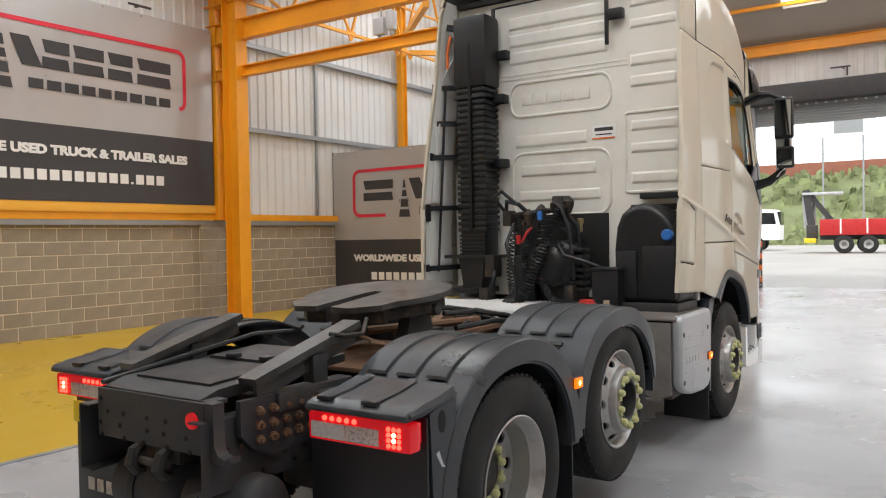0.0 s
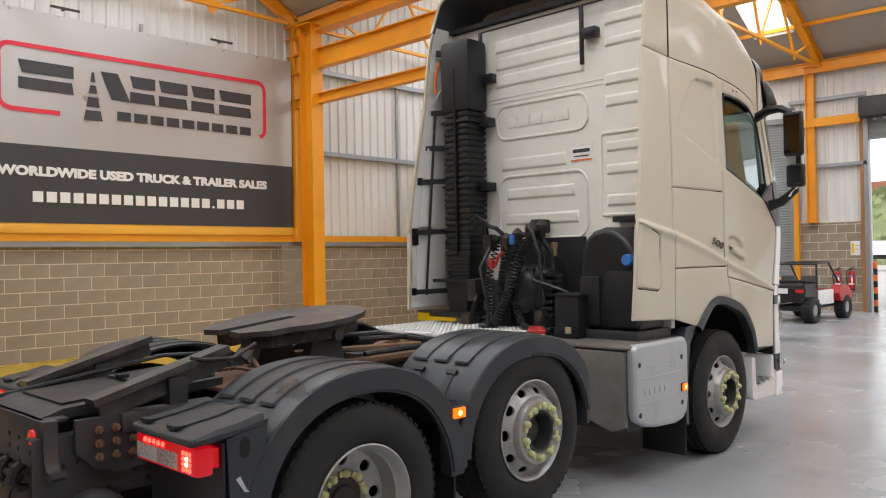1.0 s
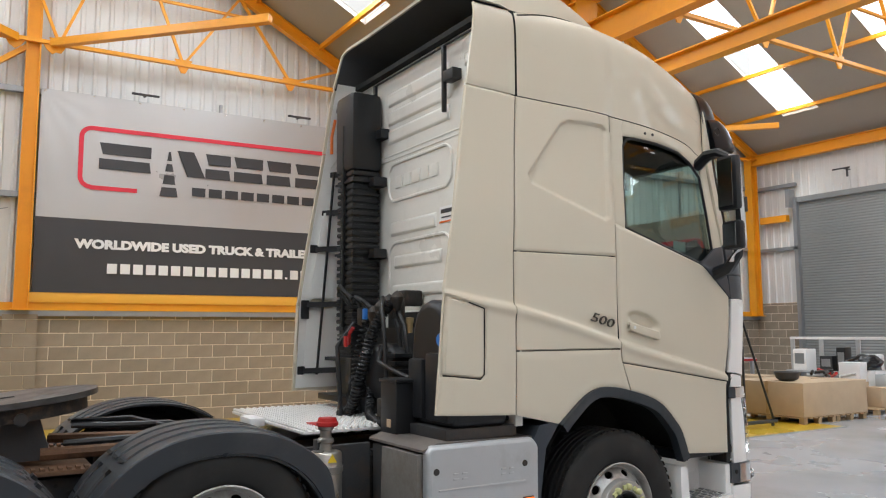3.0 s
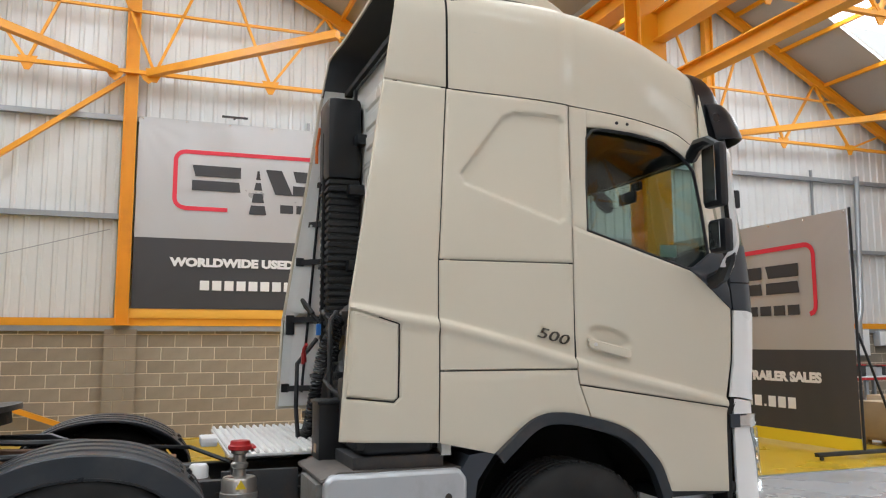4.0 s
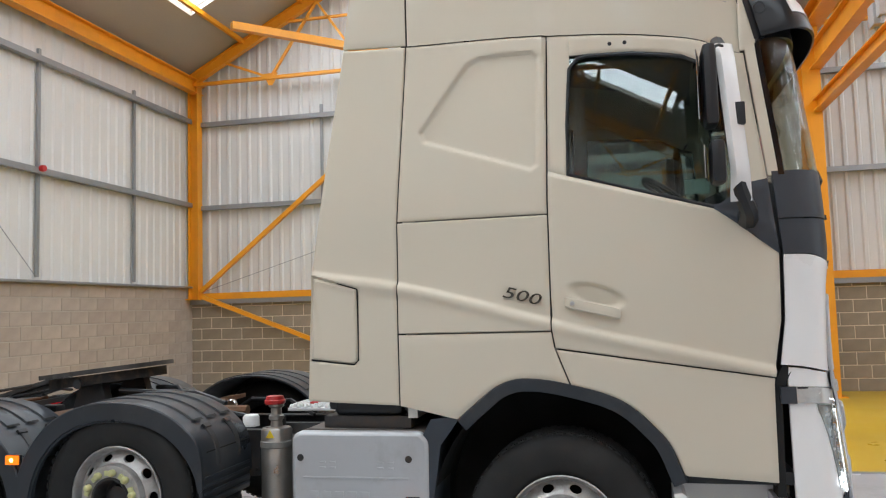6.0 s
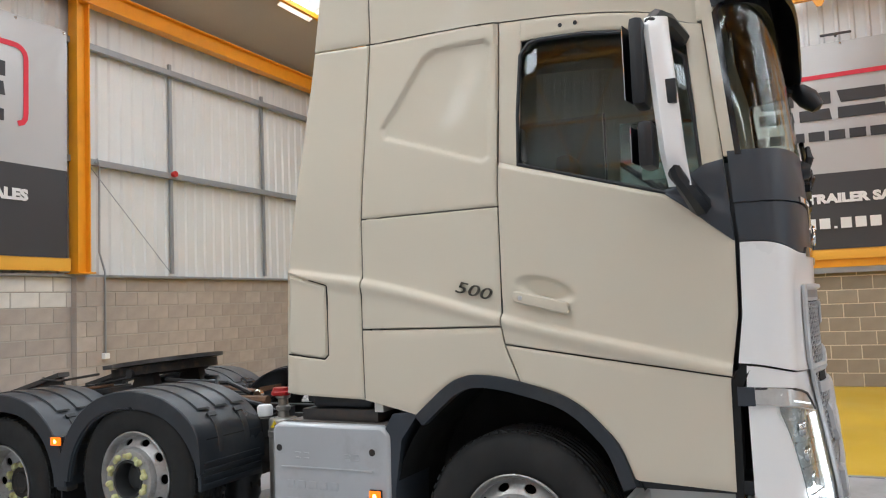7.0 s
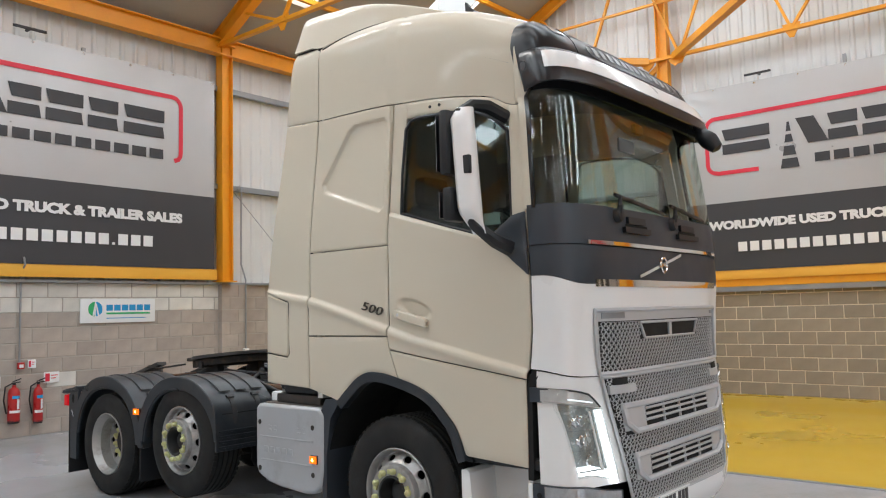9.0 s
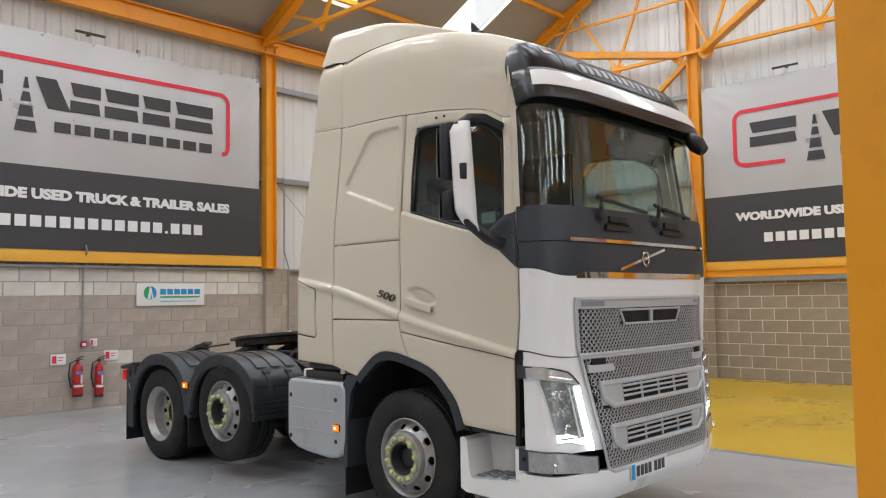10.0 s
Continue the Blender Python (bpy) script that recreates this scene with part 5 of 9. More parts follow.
# boarding step behind the bumper corner
for s in (1, -1):
    st = part("boarding_step", Shape().prism([(8.0, 0.745), (8.04, 0.75), (8.065, 0.73), (8.085, 0.5), (8.11, 0.465), (8.6, 0.505), (8.6, 0.345), (8.05, 0.36), (8.0, 0.385)], 'x', s * 0.95, s * 1.215), WHITE, truck, "white boarding step")
    part("back_wall", Shape().box(s * 0.92, s * 0.95, 8.02, 8.6, 0.4, 0.8), WHITE, st)
    part("end_wall", Shape().box(s * 0.92, s * 1.2, 8.49, 8.58, 0.34, 0.72, 0.012), WHITE, st)
    tread = part("tread", Shape().prism([(8.1, 0.466), (8.525, 0.5), (8.525, 0.512), (8.1, 0.478)], 'x', s * 0.955, s * 1.205), ALU, st, "grey tread plate")
    for i in range(7):
        for j in range(4):
            y, x = 8.14 + i * 0.055, 0.985 + j * 0.06 + 0.02 * (i % 2)
            part("tread_stud", Shape().box(s * (x - 0.02), s * (x + 0.02), y - 0.012, y + 0.012, 0.47 + (y - 8.1) * 0.08, 0.487 + (y - 8.1) * 0.08, 0.004), GALV, tread)
    part("under_door", Shape().box(s * 0.9, s * 1.19, 8.0, 8.6, 0.79, 0.86, 0.02), BLACKP, st)

# ---------------------------------------------------------------- truck: wheels


def tyre(c, width, outer, R=0.505):
    """Tyre as a turned section with tread grooves; c is the hub on the outer face, outer the direction outwards."""
    r0 = 0.295
    prof = [(-0.02, r0), (0.0, r0 + 0.012), (0.014, 0.33), (0.022, 0.38), (0.02, 0.43), (0.006, 0.47), (-0.012, 0.49), (-0.03, 0.50)]
    w = width
    g = 5
    for i in range(g):
        a = -0.03 - (w - 0.06) * (i + 0.5) / g
        if i < g:
            prof += [(a + 0.010, R if i else R - 0.002), (a + 0.006, R - 0.014), (a - 0.006, R - 0.014), (a - 0.010, R)]
    prof += [(-w + 0.03, 0.50), (-w + 0.012, 0.49), (-w - 0.006, 0.47), (-w - 0.02, 0.43), (-w - 0.022, 0.38), (-w - 0.014, 0.33), (-w, r0 + 0.012), (-w + 0.02, r0)]
    grow = (R - r0) / (0.505 - r0)
    s = Shape().turn([(o * outer, r if abs(r) > R - 0.03 and r not in (0.49, 0.50) else r0 + (r - r0) * grow) for o, r in prof], c, 'x', 72)
    # shoulder blocks
    for k in range(60):
        a = 2 * math.pi * k / 60
        for o in (-0.03, -w + 0.03):
            p = Vector((c[0] + o * outer, c[1] + (R - 0.006) * math.cos(a), c[2] + (R - 0.006) * math.sin(a)))
            d = Vector((0, -math.sin(a), math.cos(a)))
            s.bar(p - d * 0.016, p + d * 0.016, 0.034, 0.01, (0, math.cos(a), math.sin(a)))
    return s


def hand_holes(c, outer, rim_side, hub_side, holes, radius, stretch=1.0):
    """Conical web of a wheel between two (offset, radius) rings, pierced by round hand holes with turned-in edges."""
    s = Shape()
    (o0, r0), (o1, r1) = rim_side, hub_side
    n, half = 24, math.pi / holes
    mid, run = (r0 + r1) / 2, math.hypot(o1 - o0, r1 - r0)
    seen, index, faces = {}, [], []
    for h in range(holes):
        am = 2 * half * h

        def at(u, v, sink=0.0):
            a, t = am + half * u, (v + 1) / 2
            r = lerp(r1, r0, t)
            return (c[0] + outer * (lerp(o1, o0, t) - sink), c[1] + r * math.cos(a), c[2] + r * math.sin(a))
        rows = [[], [], []]
        for k in range(n):
            p = 2 * math.pi * k / n + math.pi / 4
            cu, cv = math.cos(p), math.sin(p)
            q = 1 / max(abs(cu), abs(cv))
            hu, hv = radius * stretch * cu / (half * mid), radius * cv / (run / 2)
            rows[0].append(at(cu * q, cv * q))
            rows[1].append(at(hu, hv))
            rows[2].append(at(hu * 0.96, hv * 0.96, 0.014))
        for p in rows[0] + rows[1] + rows[2]:
            spot = tuple(round(q, 5) for q in p)
            index.append(seen.setdefault(spot, len(seen)))
        base = len(index) - 3 * n
        faces += [tuple(index[base + i * n + q] for i, q in ((j, k), (j, (k + 1) % n), (j + 1, (k + 1) % n), (j + 1, k))) for j in range(2) for k in range(n)]
    return s.add(list(seen), faces)


def wheel(y, z, side, style, outer_x=1.215, R=0.505):
    """One wheel with tyre, rim, hub and nuts; side is +1 or -1."""
    c = (side * outer_x, y, z)
    w = part("wheel", tyre(c, 0.31, side, R), RUBBER, truck, "black tyre on a silver steel wheel")
    if style == "steer":
        part("rim", Shape().turn([(side * o, r) for o, r in ((-0.02, 0.297), (0.008, 0.305), (0.012, 0.298), (0.004, 0.288), (-0.03, 0.278), (-0.042, 0.274), (-0.044, 0.268))], c, 'x', 64), RIM, w, "silver wheel rim")
        part("web", hand_holes(c, side, (-0.044, 0.268), (0.016, 0.206), 10, 0.028, 1.2), RIM, w, "wheel web with round hand holes")
        part("nut_flange", Shape().turn([(side * o, r) for o, r in ((0.016, 0.206), (0.045, 0.202), (0.058, 0.196), (0.062, 0.188), (0.062, 0.118), (0.02, 0.112))], c, 'x', 64), RIM, w)
        # black disc stands in for the shade behind the hand holes
        part("well", Shape().turn([(-side * 0.13, 0.0), (-side * 0.13, 0.285)], c, 'x', 24), SHADEBLACK, w)
        part("hub", Shape().turn([(side * o, r) for o, r in ((0.058, 0.13), (0.068, 0.126), (0.07, 0.118), (0.066, 0.112), (0.0, 0.104), (-0.03, 0.095), (-0.03, 0.07), (0.0, 0.064), (0.005, 0.05), (0.005, 0.0))], c, 'x', 40), HUBDARK, w, "dark hub")
        ring, zn = 0.157, 0.06
    else:
        part("rim", Shape().turn([(side * o, r) for o, r in ((-0.02, 0.297), (0.008, 0.305), (0.012, 0.298), (0.004, 0.288), (-0.05, 0.272), (-0.06, 0.262), (-0.12, 0.256), (-0.155, 0.25))], c, 'x', 64), RIM, w, "deep silver wheel rim")
        part("web", hand_holes(c, side, (-0.155, 0.25), (-0.172, 0.158), 8, 0.031), RIM, w, "wheel web with round hand holes")
        part("nut_flange", Shape().turn([(side * o, r) for o, r in ((-0.172, 0.158), (-0.168, 0.15), (-0.168, 0.11))], c, 'x', 48), HUB, w)
        # same black disc for shade, deeper in the drive wheel
        part("well", Shape().turn([(-side * 0.25, 0.0), (-side * 0.25, 0.29)], c, 'x', 24), SHADEBLACK, w)
        part("hub", Shape().turn([(side * o, r) for o, r in ((-0.17, 0.118), (-0.162, 0.112), (-0.16, 0.1), (-0.164, 0.08), (-0.15, 0.072), (-0.148, 0.0))], c, 'x', 40), GRIME, w, "dark greasy hub")
        ring, zn = 0.134, -0.17
    for k in range(10):
        a = 2 * math.pi * k / 10 + 0.2
        cy, cz = c[1] + ring * math.cos(a), c[2] + ring * math.sin(a)
        part("nut", Shape().turn([(side * 0.0, 0.019), (side * 0.03, 0.019), (side * 0.034, 0.014), (side * 0.034, 0.0)], (c[0] + side * zn, cy, cz), 'x', 6), HUB, w)
        ind = Shape().turn([(side * 0.004, 0.021), (side * 0.02, 0.022), (side * 0.03, 0.02), (side * 0.038, 0.013), (side * 0.04, 0.0)], (c[0] + side * zn, cy, cz), 'x', 12)
        nb = a + 0.3
        ind.bar((c[0] + side * (zn + 0.012), cy, cz), (c[0] + side * (zn + 0.012), c[1] + ring * math.cos(nb), c[2] + ring * math.sin(nb)), 0.028, 0.014, (1, 0, 0))
        part("nut_indicator", ind, NUTYEL, w, "yellow nut indicator" if k == 0 else "")
    return w


for side in (1, -1):
    wheel(7.425, 0.522, side, "steer", 1.19, 0.522)
    wheel(4.755, 0.65, side, "steer", 1.195)
    wheel(3.42, 0.505, side, "drive", 1.195)
    part("inner_tyre", tyre((side * 0.84, 3.42, 0.505), 0.31, side), RUBBER, truck)
for y, z in ((7.425, 0.522), (4.755, 0.65), (3.42, 0.505)):
    part("axle", Shape().tube([(-0.95, y, z), (0.95, y, z)], 0.09, 12).box(-0.2, 0.2, y - 0.2, y + 0.2, z - 0.2, z + 0.18, 0.05), GRIME, truck)

# mostly hidden running gear, added to deepen the shade under the truck
for y, z in ((4.755, 0.65), (3.42, 0.505)):
    for side in (1, -1):
        for dy in (-0.33, 0.33):
            part("air_spring", Shape().turn([(0.36, 0.0), (0.36, 0.1), (0.42, 0.13), (0.5, 0.12), (0.56, 0.14), (0.64, 0.13), (0.68, 0.1), (0.68, 0.0)], (side * 0.52, y + dy, 0), 'z', 18), BLACKP, truck, "black rubber air spring")
        part("spring_arm", Shape().bar((side * 0.52, y - 0.45, z - 0.16), (side * 0.52, y + 0.45, z - 0.16), 0.1, 0.05), GRIME, truck)
part("propshaft", Shape().tube([(0, 3.4, 0.55), (0, 5.6, 0.62)], 0.07, 12), GRIME, truck)
part("battery_box", Shape().box(-0.4, 0.4, 4.0, 4.18, 0.3, 0.66, 0.02), CHASSIS, truck)

# ---------------------------------------------------------------- truck: mudguards


def mudguard(side, yc, zc, a0, a1, front_end):
    """Plastic mudguard over one wheel: flattened arch, outer lip, raised straps."""
    def ring(a):
        """Radius of the arch: round, a little flattened on top."""
        return 0.705 - 0.04 * max(0, math.sin(a)) ** 6
    def spot(x, a, r):
        """Point of the arch; its front end turns down straight."""
        y = yc + r * math.cos(a)
        over = y - (front_end - 0.09)
        if over > 0:
            y = front_end - 0.09 + 0.09 * math.tanh(over / 0.09)
        return (x, y, zc + r * math.sin(a))
    prof = [(0.60, 0.0), (0.64, 0.004), (1.205, 0.004), (1.226, 0.002), (1.233, -0.006), (1.234, -0.05), (1.234, -0.108), (1.215, -0.112)]
    angs = [math.radians(lerp(a0, a1, k / 44)) for k in range(45)]
    rows = []
    for x, d in prof:
        row = []
        for a in angs:
            row.append(spot(side * x, a, ring(a) + d))
        rows.append(row)
    inner = [[spot(side * (x - 0.012 if x > 0.7 else x), a, ring(a) + d - 0.014) for a in angs] for x, d in prof]
    g = part("mudguard", Shape().sheet(rows, inner), FENDER, truck, "grey plastic mudguard", 38)
    # moulded raised bands, black shade strips on one side and end steps, strap clips
    def arc(a_from, a_to, n, xh):
        return [[spot(side * x, a, ring(a) + 0.004 + h) for a in [math.radians(v) for v in np.linspace(a_from, a_to, n)]] for x, h in xh]
    for x0, x1 in ((0.66, 0.76), (0.83, 0.93), (1.0, 1.10)):
        part("raised_band", Shape().sheet(arc(50, 130, 24, ((x0, -0.003), (x0 + 0.005, 0.009), (x1 - 0.005, 0.009), (x1, -0.003)))), FENDER, g)
        part("groove", Shape().sheet(arc(50, 130, 24, ((x1 + 0.001, 0.0015), (x1 + 0.009, 0.0015)))), SHADEBLACK, g)
        for a_end in (48.6, 129.6):
            part("step", Shape().sheet(arc(a_end, a_end + 1.6, 2, ((x0 - 0.004, 0.01), (x1 + 0.006, 0.01)))), SHADEBLACK, g)
    part("joint", Shape().sheet(arc(150, 150.7, 2, ((0.62, 0.003), (1.16, 0.003)))), SHADEBLACK, g)
    part("joint", Shape().sheet(arc(30, 30.7, 2, ((0.62, 0.003), (1.16, 0.003)))), SHADEBLACK, g)
    for a_s, a_e in ((22, 44), (136, 160)):
        for x0 in (0.74, 1.0):
            st = [[spot(side * x, a, ring(a) + 0.004 + h) for a in [math.radians(v) for v in np.linspace(a_s, a_e, 8)]] for x, h in ((x0, -0.002), (x0 + 0.004, 0.008), (x0 + 0.05, 0.008), (x0 + 0.054, -0.002))]
            part("strap", Shape().sheet(st), CHASSIS, g, "dark strap with a clip")
            a = math.radians(a_e if a_s < 90 else a_s)
            p = Vector(spot(side * (x0 + 0.027), a, ring(a) + 0.012))
            d = Vector((0, -math.sin(a), math.cos(a)))
            part("clip", Shape().bar(p - d * 0.008, p + d * 0.02, 0.075, 0.018, (0, math.cos(a), math.sin(a))), BLACKP, g)
    return g


for side in (1, -1):
    mudguard(side, 3.43, 0.512, 4, 174, 9.0)
    mudguard(side, 4.75, 0.555, 13, 176, 5.35)
    # front apron of the middle mudguard with ribs, gap piece between the two
    ap = part("mudguard_apron", Shape().box(side * 0.62, side * 1.222, 5.315, 5.342, 0.60, 0.74, 0.008), FENDER, truck)
    for i in range(4):
        part("rib", Shape().box(side * 0.64, side * 1.2, 5.325, 5.354, 0.625 + 0.045 * i, 0.643 + 0.045 * i, 0.004), FENDER, ap)
    part("mudguard_post", Shape().box(side * 1.12, side * 1.215, 4.02, 4.13, 0.52, 0.86, 0.02).box(side * 0.6, side * 1.15, 4.03, 4.12, 0.82, 0.86, 0.01), CHASSIS, truck, "dark bracket between the mudguards")
    part("mudflap", Shape().box(side * 0.66, side * 1.2, 4.05, 4.065, 0.2, 0.8, 0.004), BLACKP, truck, "black rubber mudflap")
    lampb = part("side_marker", Shape().box(side * 1.215, side * 1.235, 4.005, 4.105, 0.835, 0.90, 0.006), BLACKP, truck, "amber side marker lamp")
    part("lens", Shape().box(side * 1.235, side * 1.252, 4.01, 4.1, 0.84, 0.896, 0.006), AMBER, lampb, "lit amber lens")
    part("bulb", Shape().turn([(side * 1.2515, 0.014), (side * 1.2535, 0.012), (side * 1.254, 0.0)], (0, 4.055, 0.868), 'x', 14), AMBERHOT, lampb)
    # tail: shelf, lamp, flap
    shelf = [(2.495, 0.965), (2.495, 0.985), (2.515, 1.002), (2.59, 1.018), (2.72, 1.034), (2.84, 1.06), (2.84, 1.0), (2.6, 0.968)]
    sh = part("rear_shelf", Shape().prism(shelf, 'x', side * 0.70, side * 1.235), FENDER, truck, "grey plastic shelf over the tail lamp")
    bv = sh.modifiers.new("edge", 'BEVEL')
    bv.width, bv.segments, bv.limit_method = 0.012, 2, 'ANGLE'
    for x0 in (0.76, 1.0):
        part("strap", Shape().sheet([[(side * x, y, z) for y, z in ((2.54, 1.018), (2.72, 1.04), (2.84, 1.068))] for x in (x0, x0 + 0.05)]), FENDER, sh)
        part("clip", Shape().box(side * (x0 - 0.012), side * (x0 + 0.062), 2.52, 2.55, 1.008, 1.026, 0.004), BLACKP, sh)
    part("corner_piece", Shape().prism([(2.66, 0.97), (2.86, 1.03), (2.83, 0.8), (2.82, 0.3), (2.69, 0.3)], 'x', side * 1.2, side * 1.229), FENDER, truck)
    # black oval laid on the corner piece, the shade of a hole as colour
    part("opening", Shape().prism([(2.745 + 0.026 * math.cos(t), 0.925 + 0.046 * math.sin(t)) for t in np.linspace(0, 2 * math.pi, 20, endpoint=False)], 'x', side * 1.2285, side * 1.2305), SHADEBLACK, truck)
    part("scuff", Shape().prism([(2.70, 0.80), (2.72, 0.81), (2.75, 0.75), (2.765, 0.735), (2.74, 0.74)], 'x', side * 1.2285, side * 1.2298), SILVER, truck)
    part("upturned_lip", Shape().sheet([[(side * x, y, z) for y, z in ((2.515, 1.0), (2.6, 1.02), (2.72, 1.036), (2.82, 1.058))] for x in (1.2, 1.236)], [[(side * x, y, z) for y, z in ((2.515, 0.99), (2.6, 1.0), (2.72, 1.01), (2.82, 1.03))] for x in (1.2, 1.246)]), FENDER, sh)
    flap = part("rear_flap", Shape().box(side * 0.6, side * 1.225, 2.64, 2.655, 0.14, 0.96, 0.005), BLACKP, truck, "black rear mudflap")
    for i in range(5):
        x = 0.72 + i * 0.085
        part("bar", Shape().box(side * x, side * (x + 0.06), 2.635, 2.64, 0.29, 0.36, 0.001), mat("faded_print", (0.5, 0.47, 0.4), 0.8, 0, 0.4, 30, 90, 0.0) if (side == 1 and i == 0) else bpy.data.materials["faded_print"], flap)
    lamp = part("tail_lamp", Shape().box(side * 0.695, side * 1.228, 2.525, 2.60, 0.838, 0.956, 0.014).box(side * 0.72, side * 1.2, 2.6, 2.64, 0.86, 0.94), REDLENS, truck, "lit red tail lamp with clear lenses")
    part("lens", Shape().box(side * 0.715, side * 0.90, 2.519, 2.526, 0.852, 0.918, 0.002), mat("reversing_lens", (0.62, 0.58, 0.55), 0.25, 0, 0.1, 60, 200, 0.05) if side == 1 else bpy.data.materials["reversing_lens"], lamp, "clear lens")
    part("lens", Shape().box(side * 0.904, side * 1.075, 2.519, 2.526, 0.852, 0.918, 0.002), mat("cell_reflector", (0.55, 0.47, 0.45), 0.3, 0.2, 0.3, 90, 150, 0.4) if side == 1 else bpy.data.materials["cell_reflector"], lamp)
    for i in range(5):
        part("led", Shape().turn([(0.0, 0.012), (-0.006, 0.01), (-0.008, 0.0)], (side * (0.79 + 0.04 * i), 2.524, 0.936), 'y', 10), REDLED, lamp, "lit red light" if i == 0 else "")
    for i in range(4):
        for j in range(3):
            part("led", Shape().turn([(0.0, 0.010), (-0.006, 0.009), (-0.008, 0.0)], (side * (1.125 + 0.026 * j), 2.524, 0.862 + 0.022 * i), 'y', 10), REDHOT if j == 1 and i in (1, 2) else REDLED, lamp)

pl = part("rear_plate", Shape().box(-1.04, -0.56, 2.51, 2.52, 0.71, 0.825, 0.003), PRINTYEL, truck, "yellow rear number plate with plain bars")
for i in range(6):
    part("bar", Shape().box(-0.98 + i * 0.066, -0.935 + i * 0.066, 2.506, 2.51, 0.73, 0.805), PRINTDARK, pl)

# ---------------------------------------------------------------- truck: frame and rear end


def channel(x, y0, y1, z0, z1, inward):
    s = Shape().box(x - 0.004, x + 0.004, y0, y1, z0, z1)
    for z in (z0, z1):
        s.box(x, x + inward * 0.08, y0, y1, z - 0.004, z + 0.004)
    return s


for side in (1, -1):
    rail_part = part("frame_rail", channel(side * 0.43, 2.18, 8.3, 0.63, 0.93, -side), CHASSIS, truck, "dark grey chassis rail")
    bolts = Shape()
    rng = random.Random(5)
    for i in range(60):
        y, z = 2.25 + i * 0.065, rng.choice((0.67, 0.72, 0.8, 0.86, 0.9))
        bolts.turn([(0, 0.012), (side * 0.012, 0.012), (side * 0.013, 0.0)], (side * 0.434, y, z), 'x', 6)
    part("bolt", bolts, GRIME, rail_part)
    tagged(rail_part.children[0], "", "", "", "stuff")
    # ramp up to the coupling plate
    part("ramp", Shape().bar((side * 0.43, 2.38, 1.01), (side * 0.43, 3.08, 1.195), 0.11, 0.035).bar((side * 0.43, 2.42, 0.97), (side * 0.43, 3.08, 1.15), 0.02, 0.11), WORN, truck, "worn grey guide ramp")
    part("ramp_bracket", Shape().box(side * 0.40, side * 0.47, 2.75, 2.85, 0.9, 1.08, 0.01).box(side * 0.39, side * 0.5, 2.5, 3.0, 0.86, 0.95, 0.015), CHASSIS, truck)
    br = part("side_bracket", Shape().prism([(2.3, 0.945), (2.95, 0.945), (2.95, 0.78), (2.7, 0.7), (2.5, 0.68), (2.38, 0.72), (2.3, 0.8)], 'x', side * 0.445, side * 0.475), CHASSIS, truck, "greasy bolted frame plate")
    for i in range(21):
        y, z = 2.4 + (i % 7) * 0.078, 0.765 + (i // 7) * 0.062
        part("bolt_head", Shape().turn([(0, 0.021), (side * 0.018, 0.021), (side * 0.02, 0.012), (side * 0.034, 0.012), (side * 0.035, 0)], (side * 0.475, y, z), 'x', 6), RUST, br)
    lug = Shape().box(side * 0.475, side * 0.56, 2.72, 2.86, 0.76, 0.92, 0.02)
    for yy, zz in ((2.75, 0.8), (2.83, 0.88), (2.75, 0.89)):
        lug.turn([(0, 0.03), (side * 0.05, 0.028), (side * 0.06, 0.0)], (side * 0.56, yy, zz), 'x', 8)
    part("casting", lug, GRIME, br)
tail = part("rear_crossmember", Shape().box(-0.35, 0.40, 2.17, 2.21, 0.73, 0.955, 0.01).box(-0.35, 0.40, 2.17, 2.3, 0.935, 0.955, 0.008), CHASSIS, truck, "drilled rear cross member")
# holes drawn as thin black discs, shade as colour
holes = Shape()
rng = random.Random(3)
for i in range(16):
    x, z = -0.3 + 0.15 * (i % 5) + rng.uniform(-0.03, 0.03), 0.74 + 0.055 * (i // 5)
    holes.turn([(0, 0.011), (-0.003, 0.011), (-0.003, 0)], (x, 2.17, z), 'y', 10)
part("bolt_hole", holes, SHADEBLACK, tail)
tagged(tail.children[0], "", "", "", "stuff")
# reflector holds no lamp; its shine is the lens material's own glow
part("reflector", Shape().turn([(0, 0.036), (-0.012, 0.034), (-0.014, 0.0)], (0.33, 2.17, 0.875), 'y', 20), REDLENS, tail, "round red reflector")
hook = [(0.40, 0.955), (0.455, 0.955), (0.458, 0.78), (0.48, 0.745), (0.52, 0.735), (0.55, 0.75), (0.555, 0.725), (0.52, 0.705), (0.46, 0.71), (0.42, 0.74)]
part("hook_plate", Shape().prism(hook, 'y', 2.172, 2.23), CHASSIS, truck, "curved steel end plate")
jaw = Shape().box(-0.13, 0.2, 2.2, 2.32, 0.655, 0.735, 0.02)
for x0 in (-0.06, 0.13):
    jaw.tube([(x0, 2.2, 0.72), (x0, 2.16, 0.70), (x0, 2.14, 0.65), (x0, 2.17, 0.61), (x0, 2.21, 0.61)], [0.025, 0.03, 0.03, 0.025, 0.018], 8)
jaw.tube([(-0.09, 2.17, 0.66), (0.16, 2.17, 0.66)], 0.018, 8)
part("tow_jaw", jaw, GRIME, truck, "rusty tow bracket")
for x0, x1 in ((-0.42, 0.08), (0.09, 0.58)):
    part("air_tank", Shape().turn([(x0, 0.0), (x0 + 0.01, 0.06), (x0 + 0.04, 0.13), (x0 + 0.07, 0.15), (x1 - 0.07, 0.15), (x1 - 0.04, 0.13), (x1 - 0.01, 0.06), (x1, 0.0)], (0, 2.38, 0.47), 'x', 28), CHASSIS, truck, "grey cylindrical air tank")
